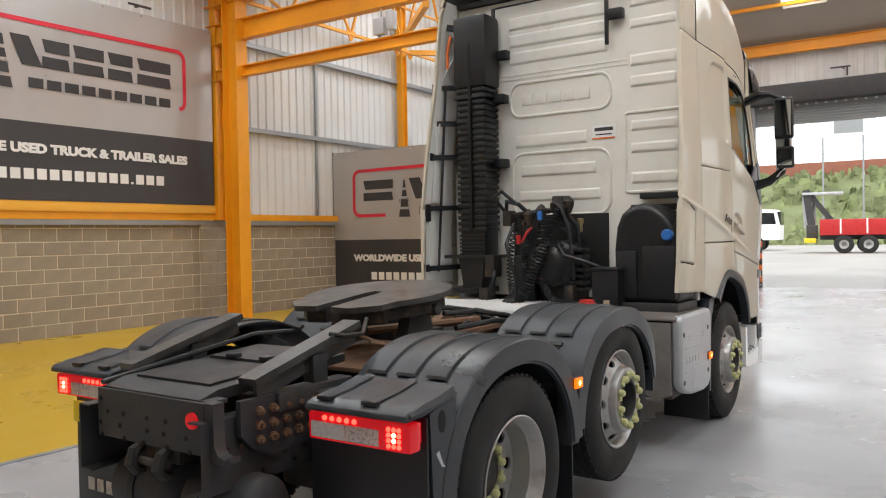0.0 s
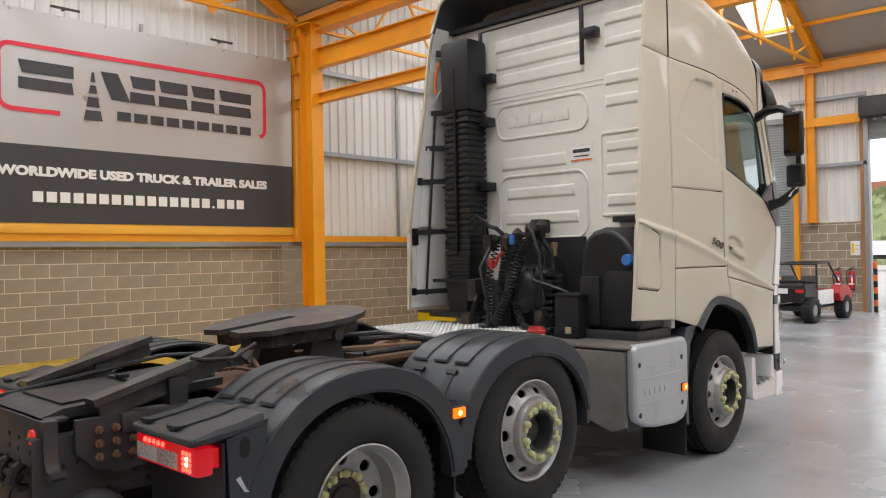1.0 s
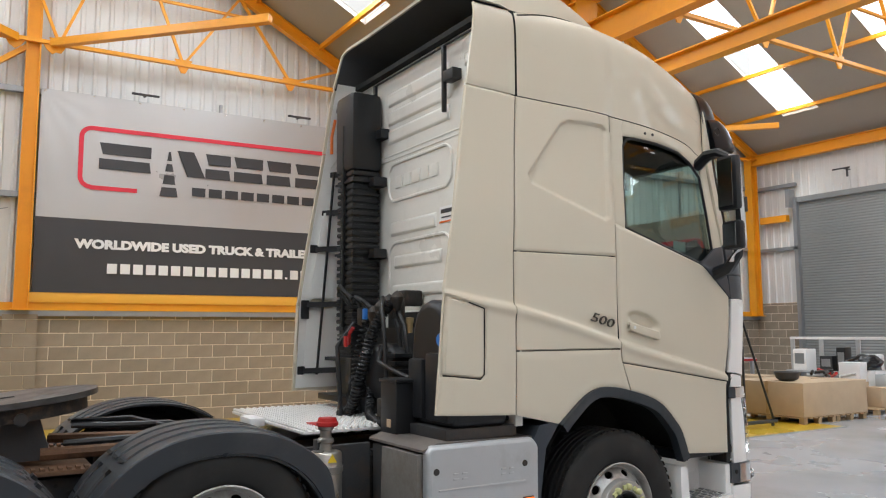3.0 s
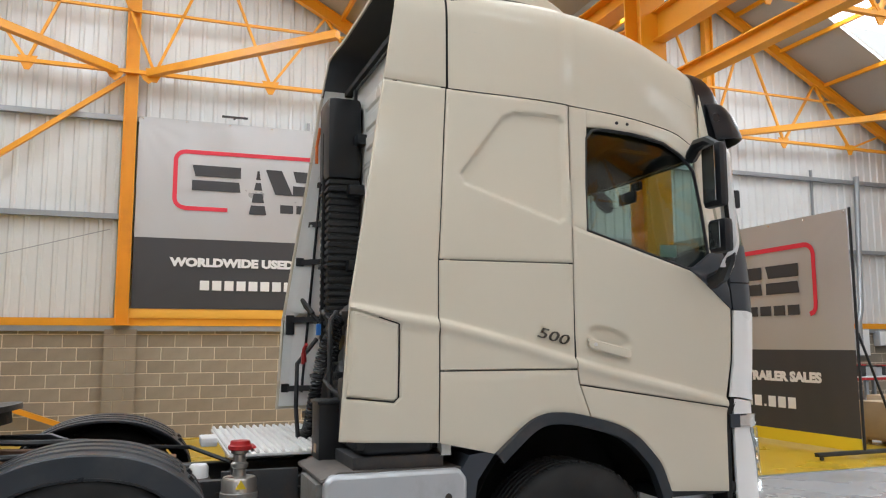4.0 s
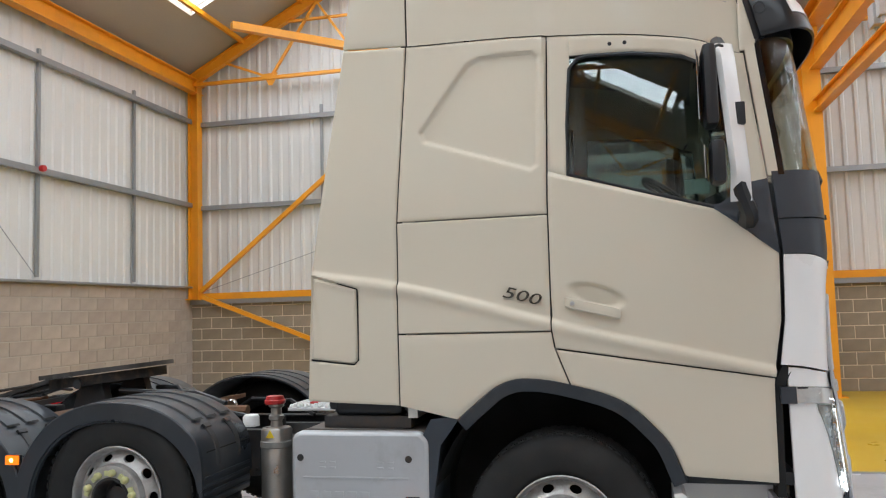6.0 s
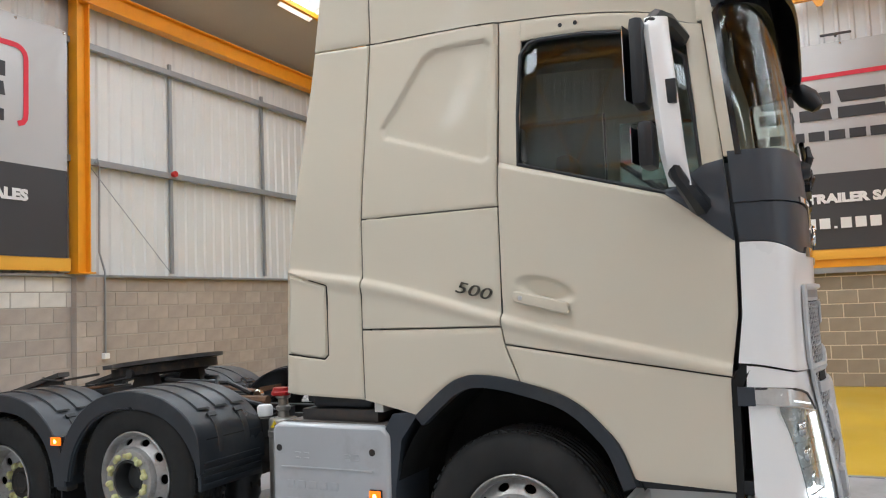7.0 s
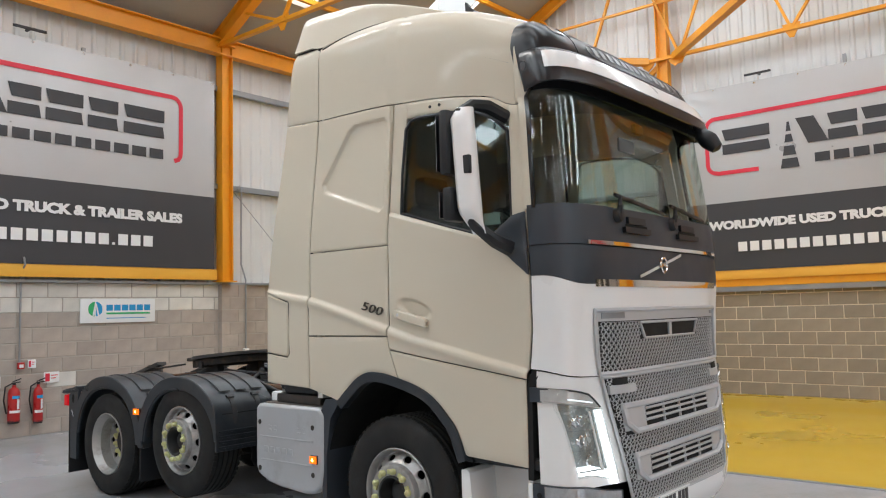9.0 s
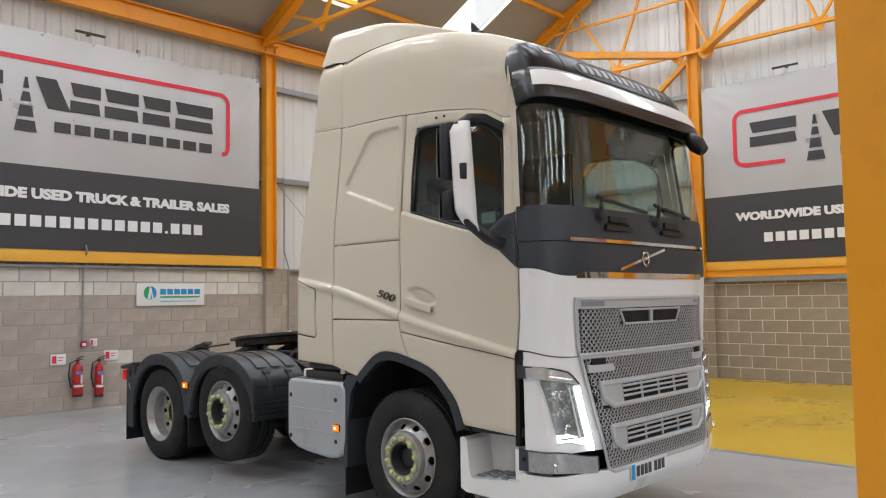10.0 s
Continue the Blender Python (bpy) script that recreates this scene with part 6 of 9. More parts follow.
for x in (-0.2, 0.3):
    part("tank_strap", Shape().turn([(x - 0.02, 0.152), (x - 0.02, 0.158), (x + 0.02, 0.158), (x + 0.02, 0.152)], (0, 2.38, 0.47), 'x', 28), BLACKP, truck)
lid = part("tail_cover", Shape().prism([(2.2, 0.955), (2.3, 0.985), (2.9, 1.02), (3.12, 1.03), (3.12, 0.99), (2.2, 0.93)], 'x', -0.34, 0.34), CHASSIS, truck, "flat grey cover between the ramps")
part("lid", Shape().prism([(2.32, 0.998), (2.72, 1.022), (2.72, 1.01), (2.32, 0.986)], 'x', -0.26, 0.26), BLACKP, lid, "dark lid")
part("lid", Shape().prism([(2.76, 1.028), (3.1, 1.045), (3.1, 1.03), (2.76, 1.012)], 'x', -0.27, 0.29), CHASSIS, lid)
for x in (-0.1, 0.14):
    part("latch", Shape().box(x - 0.03, x + 0.03, 2.74, 2.80, 1.02, 1.05, 0.008), BLACKP, lid)
for y in (3.0, 3.9, 4.7, 5.4, 6.2, 7.0):
    part("cross_member", Shape().box(-0.43, 0.43, y - 0.04, y + 0.04, 0.68, 0.86, 0.01), GRIME, truck)
part("tube_line", Shape().tube([(-0.36, 2.2, 0.97), (-0.34, 2.7, 1.04), (-0.3, 3.1, 1.1), (-0.2, 3.3, 1.1)], 0.012, 6), BLACKP, truck)

# coupling plate (tilted back) with its slot
fw = Matrix.Translation((0, 3.88, 1.35)) @ Matrix.Rotation(radians(6), 4, 'X')
outline = [(-0.20, -0.52)] + [(-0.055, -0.50), (-0.05, -0.06), (-0.03, 0.0), (0.03, 0.0), (0.05, -0.06), (0.055, -0.50)] + [(0.20, -0.52), (0.34, -0.40)] + [(0.46 * math.cos(radians(a)), 0.44 * math.sin(radians(a))) for a in range(-40, 221, 10)] + [(-0.34, -0.40)]
top = Shape().prism(outline, 'z', -0.032, 0.0)
top.v = [tuple(fw @ Vector(p)) for p in top.v]
coup = part("coupling_plate", top, WORN, truck, "greasy dark steel coupling plate")
skirt = Shape().prism([(x * 0.9, y * 0.86) for x, y in outline], 'z', -0.11, -0.04)
skirt.v = [tuple(fw @ Vector(p)) for p in skirt.v]
part("underside", skirt, GRIME, coup)
part("pedestal", Shape().prism([(3.56, 1.0), (3.88, 1.0), (3.8, 1.27), (3.64, 1.255)], 'x', 0.22, 0.3).prism([(3.56, 1.0), (3.88, 1.0), (3.8, 1.27), (3.64, 1.255)], 'x', -0.3, -0.22).tube([(-0.44, 3.71, 1.235), (0.44, 3.71, 1.235)], 0.035, 10), CHASSIS, truck, "greasy coupling pedestal")
part("mounting_plate", Shape().box(-0.52, 0.52, 3.28, 4.25, 0.965, 0.99, 0.004), RUST, truck, "rusty ribbed mounting plate")
ribs = Shape()
for k in range(22):
    ribs.box(-0.52, -0.44, 3.3 + k * 0.043, 3.32 + k * 0.043, 0.99, 1.005).box(0.44, 0.52, 3.3 + k * 0.043, 3.32 + k * 0.043, 0.99, 1.005)
part("rack_teeth", ribs, RUST, truck)
tagged(bpy.data.objects["rack_teeth"], "", "", "", "stuff")
part("release_bar", Shape().tube([(0.2, 3.45, 1.14), (0.5, 3.3, 1.12), (0.58, 3.2, 1.14), (0.55, 3.12, 1.16)], 0.012, 6), RUST, truck)
for ob in truck.children:
    kind_of = ob.name.split(".")[0]
    if kind_of in ("rear_crossmember", "hook_plate", "tow_jaw", "air_tank", "tank_strap", "tail_cover", "ramp", "ramp_bracket", "side_bracket", "tube_line"):
        ob.location = (0, 0.05, 0.055)
    elif kind_of == "pedestal":
        ob.location = (0, 0.18, 0.02)
# pipes and clutter between coupling and cab
part("torque_rod", Shape().tube([(-0.35, 4.1, 1.06), (0.1, 4.9, 1.08)], 0.03, 8), RUST, truck)
part("torque_rod", Shape().tube([(0.3, 4.0, 1.05), (0.36, 5.2, 1.06)], 0.035, 8), RUST, truck)
part("ladder_arm", Shape().prism([(4.55, 1.02), (4.75, 1.1), (4.9, 1.12), (4.9, 1.09), (4.76, 1.06), (4.6, 1.0)], 'x', -0.2, -0.12), RUST, truck)
part("valve_block", Shape().box(-0.3, 0.0, 4.4, 4.6, 0.93, 1.06, 0.02).box(0.05, 0.2, 4.3, 4.42, 0.93, 1.05, 0.02), GRIME, truck)
part("gauge", Shape().turn([(0.0, 0.04), (0.03, 0.04), (0.035, 0.034), (0.03, 0.0)], (0.2, 5.0, 1.08), 'x', 20), CHROME, truck, "round pressure gauge")
part("bottle", Shape().turn([(0, 0.055), (0.06, 0.055), (0.075, 0.045), (0.08, 0.0)], (0.55, 5.32, 0.98), 'z', 18), PRINTWHITE, truck, "white reservoir cap")
for i, (x, y) in enumerate(((0.25, 4.85), (-0.1, 5.15), (0.1, 4.7))):
    part("hose", Shape().tube([(x, y - 0.3, 1.0), (x + 0.1, y - 0.1, 1.1), (x - 0.05, y + 0.15, 1.07), (x + 0.1, y + 0.4, 0.98)], 0.014, 6), BLACKP, truck)
# catwalk of ribbed aluminium
walkway = part("catwalk", Shape().box(-1.2, 0.36, 5.5, 6.4, 1.055, 1.075, 0.004), CATWALK, truck, "ribbed aluminium catwalk")
for k in range(17):
    part("rib", Shape().box(-1.2, 0.36, 5.51 + k * 0.052, 5.532 + k * 0.052, 1.075, 1.088, 0.004), CATWALK, walkway)
knobs = Shape()
for k in range(17):
    for i in range(34):
        x, y = -1.18 + i * 0.046, 5.521 + k * 0.052
        knobs.add([(x - 0.016, y - 0.012, 1.087), (x + 0.016, y - 0.012, 1.087), (x + 0.016, y + 0.012, 1.087), (x - 0.016, y + 0.012, 1.087), (x - 0.01, y - 0.007, 1.099), (x + 0.01, y - 0.007, 1.099), (x + 0.01, y + 0.007, 1.099), (x - 0.01, y + 0.007, 1.099)], [(0, 1, 5, 4), (1, 2, 6, 5), (2, 3, 7, 6), (3, 0, 4, 7), (4, 5, 6, 7)])
tagged(part("tread", knobs, CATWALK, walkway, "", 0), "raised anti-slip knobs", "", "", "stuff")
part("catwalk_edge", Shape().box(-0.6, -0.35, 5.38, 5.49, 1.04, 1.1, 0.01), PRINTWHITE, truck)
part("red_strip", Shape().box(0.1, 0.26, 5.62, 5.68, 1.09, 1.105, 0.005), REDP, truck)

# side equipment, right: exhaust dosing unit with a red cap, silver locker
unit = part("dosing_unit", Shape().turn([(0.45, 0.0), (0.45, 0.1), (0.97, 0.1), (0.985, 0.09), (0.99, 0.04), (1.03, 0.036), (1.04, 0.05), (1.06, 0.05), (1.07, 0.036), (1.11, 0.034), (1.12, 0.05), (1.14, 0.05)], (0.63, 5.54, 0), 'z', 28), mat("brushed_steel", (0.42, 0.4, 0.37), 0.35, 0.85, 0.15, 10, 90, 0.1), truck, "brushed steel cylinder with a red cap")
part("red_cap", Shape().turn([(1.138, 0.062), (1.145, 0.068), (1.163, 0.068), (1.168, 0.06), (1.19, 0.054), (1.193, 0)], (0.65, 5.54, 0), 'z', 20), REDP, unit, "red cap")
part("band", Shape().turn([(0.86, 0.102), (0.865, 0.107), (0.9, 0.107), (0.905, 0.102)], (0.63, 5.54, 0), 'z', 28), HUB, unit)
part("warning_label", Shape().prism([(5.51, 0.93), (5.57, 0.93), (5.54, 0.98)], 'x', 0.730, 0.734), PRINTYEL, unit)
part("frame_cover", Shape().box(0.48, 0.52, 5.45, 5.9, 0.55, 1.0, 0.01).box(0.52, 0.6, 5.5, 5.56, 0.5, 1.05, 0.01), CHASSIS, truck)
lock = part("locker", Shape().prism([(5.91, 0.56), (5.94, 0.50), (6.06, 0.45), (6.2, 0.425), (6.5, 0.405), (6.62, 0.42), (6.69, 0.48), (6.71, 0.60), (6.715, 1.0), (6.67, 1.055), (5.95, 1.055), (5.91, 1.02)], 'x', 1.16, 1.24), SILVER, truck, "silver grey locker cover")
lm = lock.modifiers.new("edge", 'BEVEL')
lm.width, lm.segments, lm.limit_method = 0.025, 3, 'ANGLE'
for y, z in ((5.965, 0.908), (6.6, 0.905), (5.965, 0.548), (6.6, 0.556)):
    part("fixing_hole", Shape().turn([(0, 0.02), (0.003, 0.02), (0.003, 0)], (1.239, y, z), 'x', 12), GRIME, lock)
for z in (0.80, 0.62):
    part("moulded_line", Shape().box(1.24, 1.245, 5.98, 6.6, z - 0.006, z + 0.006, 0.002), SILVER, lock)
for i in range(5):
    part("moulded_bar", Shape().box(1.239, 1.244, 6.02 + i * 0.075, 6.07 + i * 0.075, 0.68, 0.725, 0.002), SILVER, lock)
for z in (0.85, 0.88):
    for y in (6.08, 6.14, 6.42, 6.48):
        part("moulded_dash", Shape().box(1.239, 1.244, y, y + 0.035, z, z + 0.01, 0.002), SILVER, lock)
part("locker_body", Shape().box(0.5, 1.16, 5.92, 6.7, 0.42, 1.0, 0.02), CHASSIS, truck, "dirty grey locker body")
part("locker_end", Shape().prism([(0.72, 1.0), (1.16, 1.0), (1.16, 0.46), (1.05, 0.42), (0.7, 0.55)], 'y', 5.88, 5.925), mat("dirty_grey_sheet", (0.2, 0.19, 0.175), 0.6, 0.2, 0.2, 5, 60, 0.2, dirt=(0.12, 0.08, 0.05), dirt_amount=0.6, dirt_scale=4), truck, "dirty grey end sheet")
part("locker_top", Shape().prism([(5.9, 1.03), (6.0, 1.065), (6.72, 1.055), (6.75, 1.02), (5.9, 1.015)], 'x', 0.5, 1.2), mat("muddy_top", (0.13, 0.115, 0.105), 0.7, 0.1, 0.2, 5, 60, 0.3, dirt=(0.25, 0.2, 0.16), dirt_amount=0.5, dirt_scale=3), truck, "muddy locker top")
mk = part("side_marker", Shape().box(1.24, 1.25, 6.58, 6.66, 0.64, 0.705, 0.006), BLACKP, truck, "amber side marker lamp")
part("lens", Shape().box(1.25, 1.264, 6.585, 6.655, 0.645, 0.70, 0.006), AMBER, mk, "lit amber lens")
part("bulb", Shape().turn([(1.2635, 0.013), (1.2655, 0.011), (1.266, 0.0)], (0, 6.62, 0.672), 'x', 14), AMBERHOT, mk)
part("fuel_tank", Shape().box(-1.15, -0.5, 5.6, 6.7, 0.45, 1.0, 0.1), ALU, truck, "aluminium fuel tank")

# ---------------------------------------------------------------- truck: back of the cab
back = part("cab_rear", Shape().prism([(-1.17, 1.12), (1.17, 1.12), (1.17, 2.25), (1.13, 2.4), (1.13, 3.28), (1.1, 3.32), (1.1, 3.86), (-1.1, 3.86), (-1.1, 3.32), (-1.13, 3.28), (-1.13, 2.4), (-1.17, 2.25)], 'y', 6.585, 6.64), CABREAR, truck, "off-white pressed rear wall of the cab")
YB = 6.585


def rib(x0, x1, z0, z1, name="pressed_rib"):
    """Raised pressing with soft edges."""
    v = []
    s = Shape()
    rows = []
    for o, i in ((0.0, 0.0), (0.012, 0.012), (0.014, 0.024)):
        rows.append([(x0 + i, YB - o, z0 + i), (x1 - i, YB - o, z0 + i), (x1 - i, YB - o, z1 - i), (x0 + i, YB - o, z1 - i), (x0 + i, YB - o, z0 + i)])
    s.sheet(rows)
    s.add([rows[2][0], rows[2][1], rows[2][2], rows[2][3]], [(0, 1, 2, 3)])
    return part(name, s, CABREAR, back, "", 60)


for z0, z1 in ((3.58, 3.70), (3.42, 3.54), (3.26, 3.38)):
    rib(-0.55, 0.42, z0, z1)
for z0, z1, x0, x1 in ((2.485, 2.6, -0.5, 0.22), (2.215, 2.32, -0.44, 0.3), (1.985, 2.085, -0.46, 0.34)):
    rib(x0, x1, z0, z1)
for z0, z1 in ((3.6, 3.7), (3.42, 3.5), (3.1, 3.2), (2.92, 3.02), (2.55, 2.64), (2.36, 2.45), (2.1, 2.2)):
    rib(0.62, 1.02, z0, z1)


def groove_loop(x0, x1, z0, z1, c):
    """Rounded raised bead round a flat panel."""
    pts = []
    for cx, cz, a0 in ((x1 - c, z1 - c, 0), (x0 + c, z1 - c, 90), (x0 + c, z0 + c, 180), (x1 - c, z0 + c, 270)):
        for k in range(5):
            a = radians(a0 + 22.5 * k)
            pts.append((cx + c * math.cos(a), YB - 0.001, cz + c * math.sin(a)))
    return Shape().tube(pts, 0.014, 6, True)


part("pressed_bead", groove_loop(-0.54, 0.44, 2.775, 3.085, 0.1), CABREAR, back)
part("pressed_bead", groove_loop(-0.53, 0.43, 1.86, 2.43, 0.12), CABREAR, back)
part("pressed_bead", groove_loop(0.57, 1.07, 2.03, 2.71, 0.03), CABREAR, back)
for i in range(5):
    part("moulded_bar", Shape().box(-0.42 + i * 0.14, -0.31 + i * 0.14, YB - 0.01, YB + 0.01, 2.875, 2.975, 0.006), CABREAR, back)
for z in (3.16, 3.12):
    part("seam", Shape().box(-0.7, 0.6, YB - 0.006, YB + 0.01, z, z + 0.012, 0.004), CABREAR, back)
stk = part("sticker", Shape().box(0.27, 0.48, YB - 0.004, YB, 2.505, 2.625), PRINTWHITE, back, "white sticker with dark and orange bars")
part("bar", Shape().box(0.29, 0.46, YB - 0.006, YB - 0.004, 2.575, 2.605), PRINTDARK, stk)
part("bar", Shape().box(0.3, 0.45, YB - 0.006, YB - 0.004, 2.54, 2.55), PRINTDARK, stk)
part("bar", Shape().box(0.27, 0.48, YB - 0.006, YB - 0.004, 2.505, 2.518), ORANGE, stk)
# black box on the closed wall, painted shade of an opening
part("opening", Shape().box(-0.52, 0.41, YB - 0.02, YB + 0.02, 1.2, 1.86, 0.008), SHADEBLACK, back, "black panel for the shaded opening behind the gearbox")
part("black_strip", Shape().box(0.62, 1.14, YB - 0.03, YB, 1.87, 1.92, 0.005), BLACKP, back)
for x, z0, z1 in ((0.44, 3.3, 3.8), (-0.68, 3.1, 3.8)):
    part("stay", Shape().box(x - 0.016, x + 0.016, YB - 0.08, YB - 0.05, z0, z1, 0.006).box(x, x + 0.14, YB - 0.08, YB, z0 + 0.22, z0 + 0.3, 0.006), BLACKP, truck, "black spoiler stay")
part("top_bar", Shape().tube([(-0.66, YB - 0.06, 3.80), (1.0, YB - 0.06, 3.80)], 0.009, 8), BLACKP, truck)
part("spoiler_lining", Shape().sheet([[p + Vector((0, 0.012, 0)) for p in r] for r in spoiler_sheet(0.03)[:14]]), TRIM, truck, "dark inner face of the spoiler")
part("spoiler_floor", Shape().box(-1.08, 1.08, 6.52, 6.66, 3.86, 3.9), SHADEBLACK, truck)
for z in (2.74, 3.5):
    part("clip", Shape().box(1.08, 1.16, YB - 0.05, YB, z, z + 0.06, 0.005), BLACKP, truck)

# air intake stack
stack = part("air_intake", Shape().box(-0.995, -0.640, 6.29, 6.57, 3.05, 3.72, 0.05).box(-0.957, -0.680, 6.32, 6.56, 1.5, 3.1, 0.03).box(-0.950, -0.707, 6.32, 6.54, 1.15, 1.5, 0.03), BLACKP, truck, "black ribbed air intake stack")
for k in range(24):
    z = 1.72 + k * 0.056
    part("rib", Shape().box(-0.973, -0.829, 6.305, 6.56, z, z + 0.036, 0.01), BLACKP, stack)
    part("rib", Shape().box(-0.806, -0.662, 6.305, 6.56, z, z + 0.036, 0.01), BLACKP, stack)
for k in range(6):
    part("rib", Shape().box(-0.962, -0.685, 6.31, 6.56, 1.5 + k * 0.034, 1.52 + k * 0.034, 0.006), BLACKP, stack)
for z in (2.35, 2.95):
    part("strap", Shape().box(-0.995, -0.640, 6.295, 6.57, z, z + 0.02, 0.004).box(-0.673, -0.552, 6.45, 6.57, z - 0.04, z + 0.04, 0.01), BLACKP, stack)
# black strip painted as shade between the two rows of ribs
part("slot", Shape().box(-0.829, -0.806, 6.285, 6.32, 1.75, 3.45, 0.004), SHADEBLACK, stack)
part("lower_cup", Shape().prism([(-0.973, 1.5), (-0.685, 1.5), (-0.728, 1.14), (-0.907, 1.14)], 'y', 6.3, 6.54), BLACKP, stack)
part("flange", Shape().box(-1.106, -0.596, 6.26, 6.57, 1.47, 1.50, 0.006), BLACKP, stack)
part("orange_marker", Shape().tube([(-1.019, 6.3, 3.55), (-1.044, 6.28, 3.4), (-1.044, 6.28, 3.25)], 0.014, 6), ORANGE, stack)
# stays between deflector and cab; far deflector's inner skin, whitened to look lit
part("deflector_inner", patch(lambda z: rear_edge(z) + 0.02, lambda z: seam_b(z) - 0.03, const(1.24), const(3.9), 4, 20, -1, 0.004, lambda y, z: (defl_x(y, z) if z < 3.25 else min(upper_x(y, min(z, 3.84)), side_x(y, 3.25))) - 0.036), LITSKIN, truck, "inner skin of the side deflector, whitened to look lit")
for z0, z1 in ((1.32, 1.9), (2.0, 2.38), (2.45, 2.74)):
    part("inner_pad", patch(lambda z: rear_edge(z) + 0.09, lambda z: rear_edge(z) + 0.30, const(z0), const(z1), 3, 4, -1, 0.012, lambda y, z: side_x(y, z) - 0.052), LITSKIN, truck)
part("pole", Shape().tube([(-1.13, 6.2, 1.35), (-1.1, 6.33, 3.1)], 0.012, 6), BLACKP, truck)
for z in (1.38, 1.94, 2.42, 2.74, 3.08):
    part("deflector_stay", Shape().bar((-1.19, rear_edge(z) + 0.06, z), (-1.0, 6.45, z + 0.01), 0.035, 0.045).box(-1.2, -1.16, rear_edge(z) + 0.03, rear_edge(z) + 0.1, z - (0.12 if 1.9 < z < 2 else 0.03), z + 0.04, 0.008), BLACKP, truck)
for a, c in (((-1.14, 6.3, 3.12), (-1.1, 6.5, 3.42)), ((-1.14, 6.33, 3.42), (-1.12, 6.48, 3.12))):
    part("cross_brace", Shape().bar(a, c, 0.02, 0.012), CABREAR, truck)
part("hinge_arm", Shape().bar((-1.1, 6.36, 3.66), (-0.9, 6.5, 3.62), 0.05, 0.05), BLACKP, truck)

# urea tank with a blue cap
tank_o = [(0.63, 1.12), (1.15, 1.12), (1.15, 1.66), (1.12, 1.74), (1.05, 1.83), (0.96, 1.895), (0.86, 1.915), (0.76, 1.89), (0.69, 1.83), (0.65, 1.73), (0.63, 1.55)]
tk = part("urea_tank", Shape().prism(tank_o, 'y', 6.13, 6.55), BLACKP, truck, "dark plastic tank with a blue cap")
tb = tk.modifiers.new("edge", 'BEVEL')
tb.width, tb.segments, tb.limit_method = 0.05, 4, 'ANGLE'
part("moulding", Shape().box(0.65, 0.83, 6.10, 6.2, 1.16, 1.54, 0.025), BLACKP, tk)
part("moulding", Shape().box(0.87, 1.14, 6.10, 6.2, 1.16, 1.58, 0.025), BLACKP, tk)
part("blue_cap", Shape().turn([(0, 0.046), (-0.045, 0.044), (-0.055, 0.036), (-0.055, 0)], (1.075, 6.14, 1.66), 'y', 20), BLUEP, tk, "blue screw cap")
part("wall_bracket", Shape().box(0.72, 1.16, 6.49, 6.585, 1.965, 2.012, 0.006), BLACKP, truck, "black bracket on the rear wall")
part("tank_shelf", Shape().box(0.4, 1.16, 6.08, 6.6, 1.06, 1.13, 0.01), CHASSIS, truck)
part("small_box", Shape().box(0.5, 0.72, 5.98, 6.14, 1.06, 1.41, 0.012), BLACKP, truck, "small dark control box")
part("lid", Shape().box(0.49, 0.73, 5.97, 6.15, 1.385, 1.405, 0.006), BLACKP, bpy.data.objects["small_box"])
part("label", Shape().box(0.60, 0.65, 5.974, 5.98, 1.1, 1.15), CARD, bpy.data.objects["small_box"])
# gearbox cluster
gear = part("gearbox", Shape().turn([(-0.27, 0.0), (-0.27, 0.1), (-0.25, 0.16), (-0.2, 0.2), (0.1, 0.21), (0.16, 0.18), (0.16, 0.0)], (-0.15, 6.4, 1.42), 'y', 28).box(-0.5, -0.28, 6.2, 6.5, 1.1, 1.5, 0.03), BLACKP, truck, "black gearbox and pipes")
for k in range(7):
    part("fin", Shape().box(0.07, 0.19, 6.15, 6.3, 1.2 + k * 0.055, 1.23 + k * 0.055, 0.005), BLACKP, gear)
part("bracket", Shape().tube([(-0.42, 6.3, 1.85), (0.12, 6.3, 1.9)], 0.025, 8).box(-0.47, -0.38, 6.26, 6.36, 1.76, 1.9, 0.015).box(0.06, 0.15, 6.26, 6.36, 1.8, 1.96, 0.015).box(-0.05, 0.06, 6.4, 6.56, 1.9, 2.02, 0.02), GRIME, truck, "coupling bracket for the trailer lines")
for x in (-0.43, 0.1):
    part("brass_fitting", Shape().turn([(-0.08, 0.02), (-0.02, 0.022), (0, 0.03), (0.03, 0.03), (0.035, 0)], (x, 6.24, 1.78), 'z', 10), mat("dull_brass", (0.45, 0.36, 0.2), 0.45, 0.8, 0.2, 20, 80, 0.1) if x < 0 else bpy.data.materials["dull_brass"], truck)


def coil(points, r, turns, wire=0.009):
    """Coiled hose along a smooth path."""
    n = int(turns * 12)
    pts = [Vector(p) for p in points]
    m = len(pts) - 1

    def at(t):
        i = min(int(t * m), m - 1)
        u = t * m - i
        p0, p1, p2, p3 = pts[max(i - 1, 0)], pts[i], pts[i + 1], pts[min(i + 2, m)]
        return 0.5 * ((2 * p1) + (p2 - p0) * u + (2 * p0 - 5 * p1 + 4 * p2 - p3) * u * u + (3 * p1 - p0 - 3 * p2 + p3) * u ** 3)
    out = []
    for k in range(n + 1):
        t = k / n
        p, d = at(t), (at(min(t + 0.01, 1)) - at(max(t - 0.01, 0))).normalized()
        u = d.cross(Vector((0, 1, 0.2))).normalized()
        w = d.cross(u)
        a = 2 * math.pi * turns * t
        out.append(p + (u * math.cos(a) + w * math.sin(a)) * r)
    return Shape().tube(out, wire, 5)


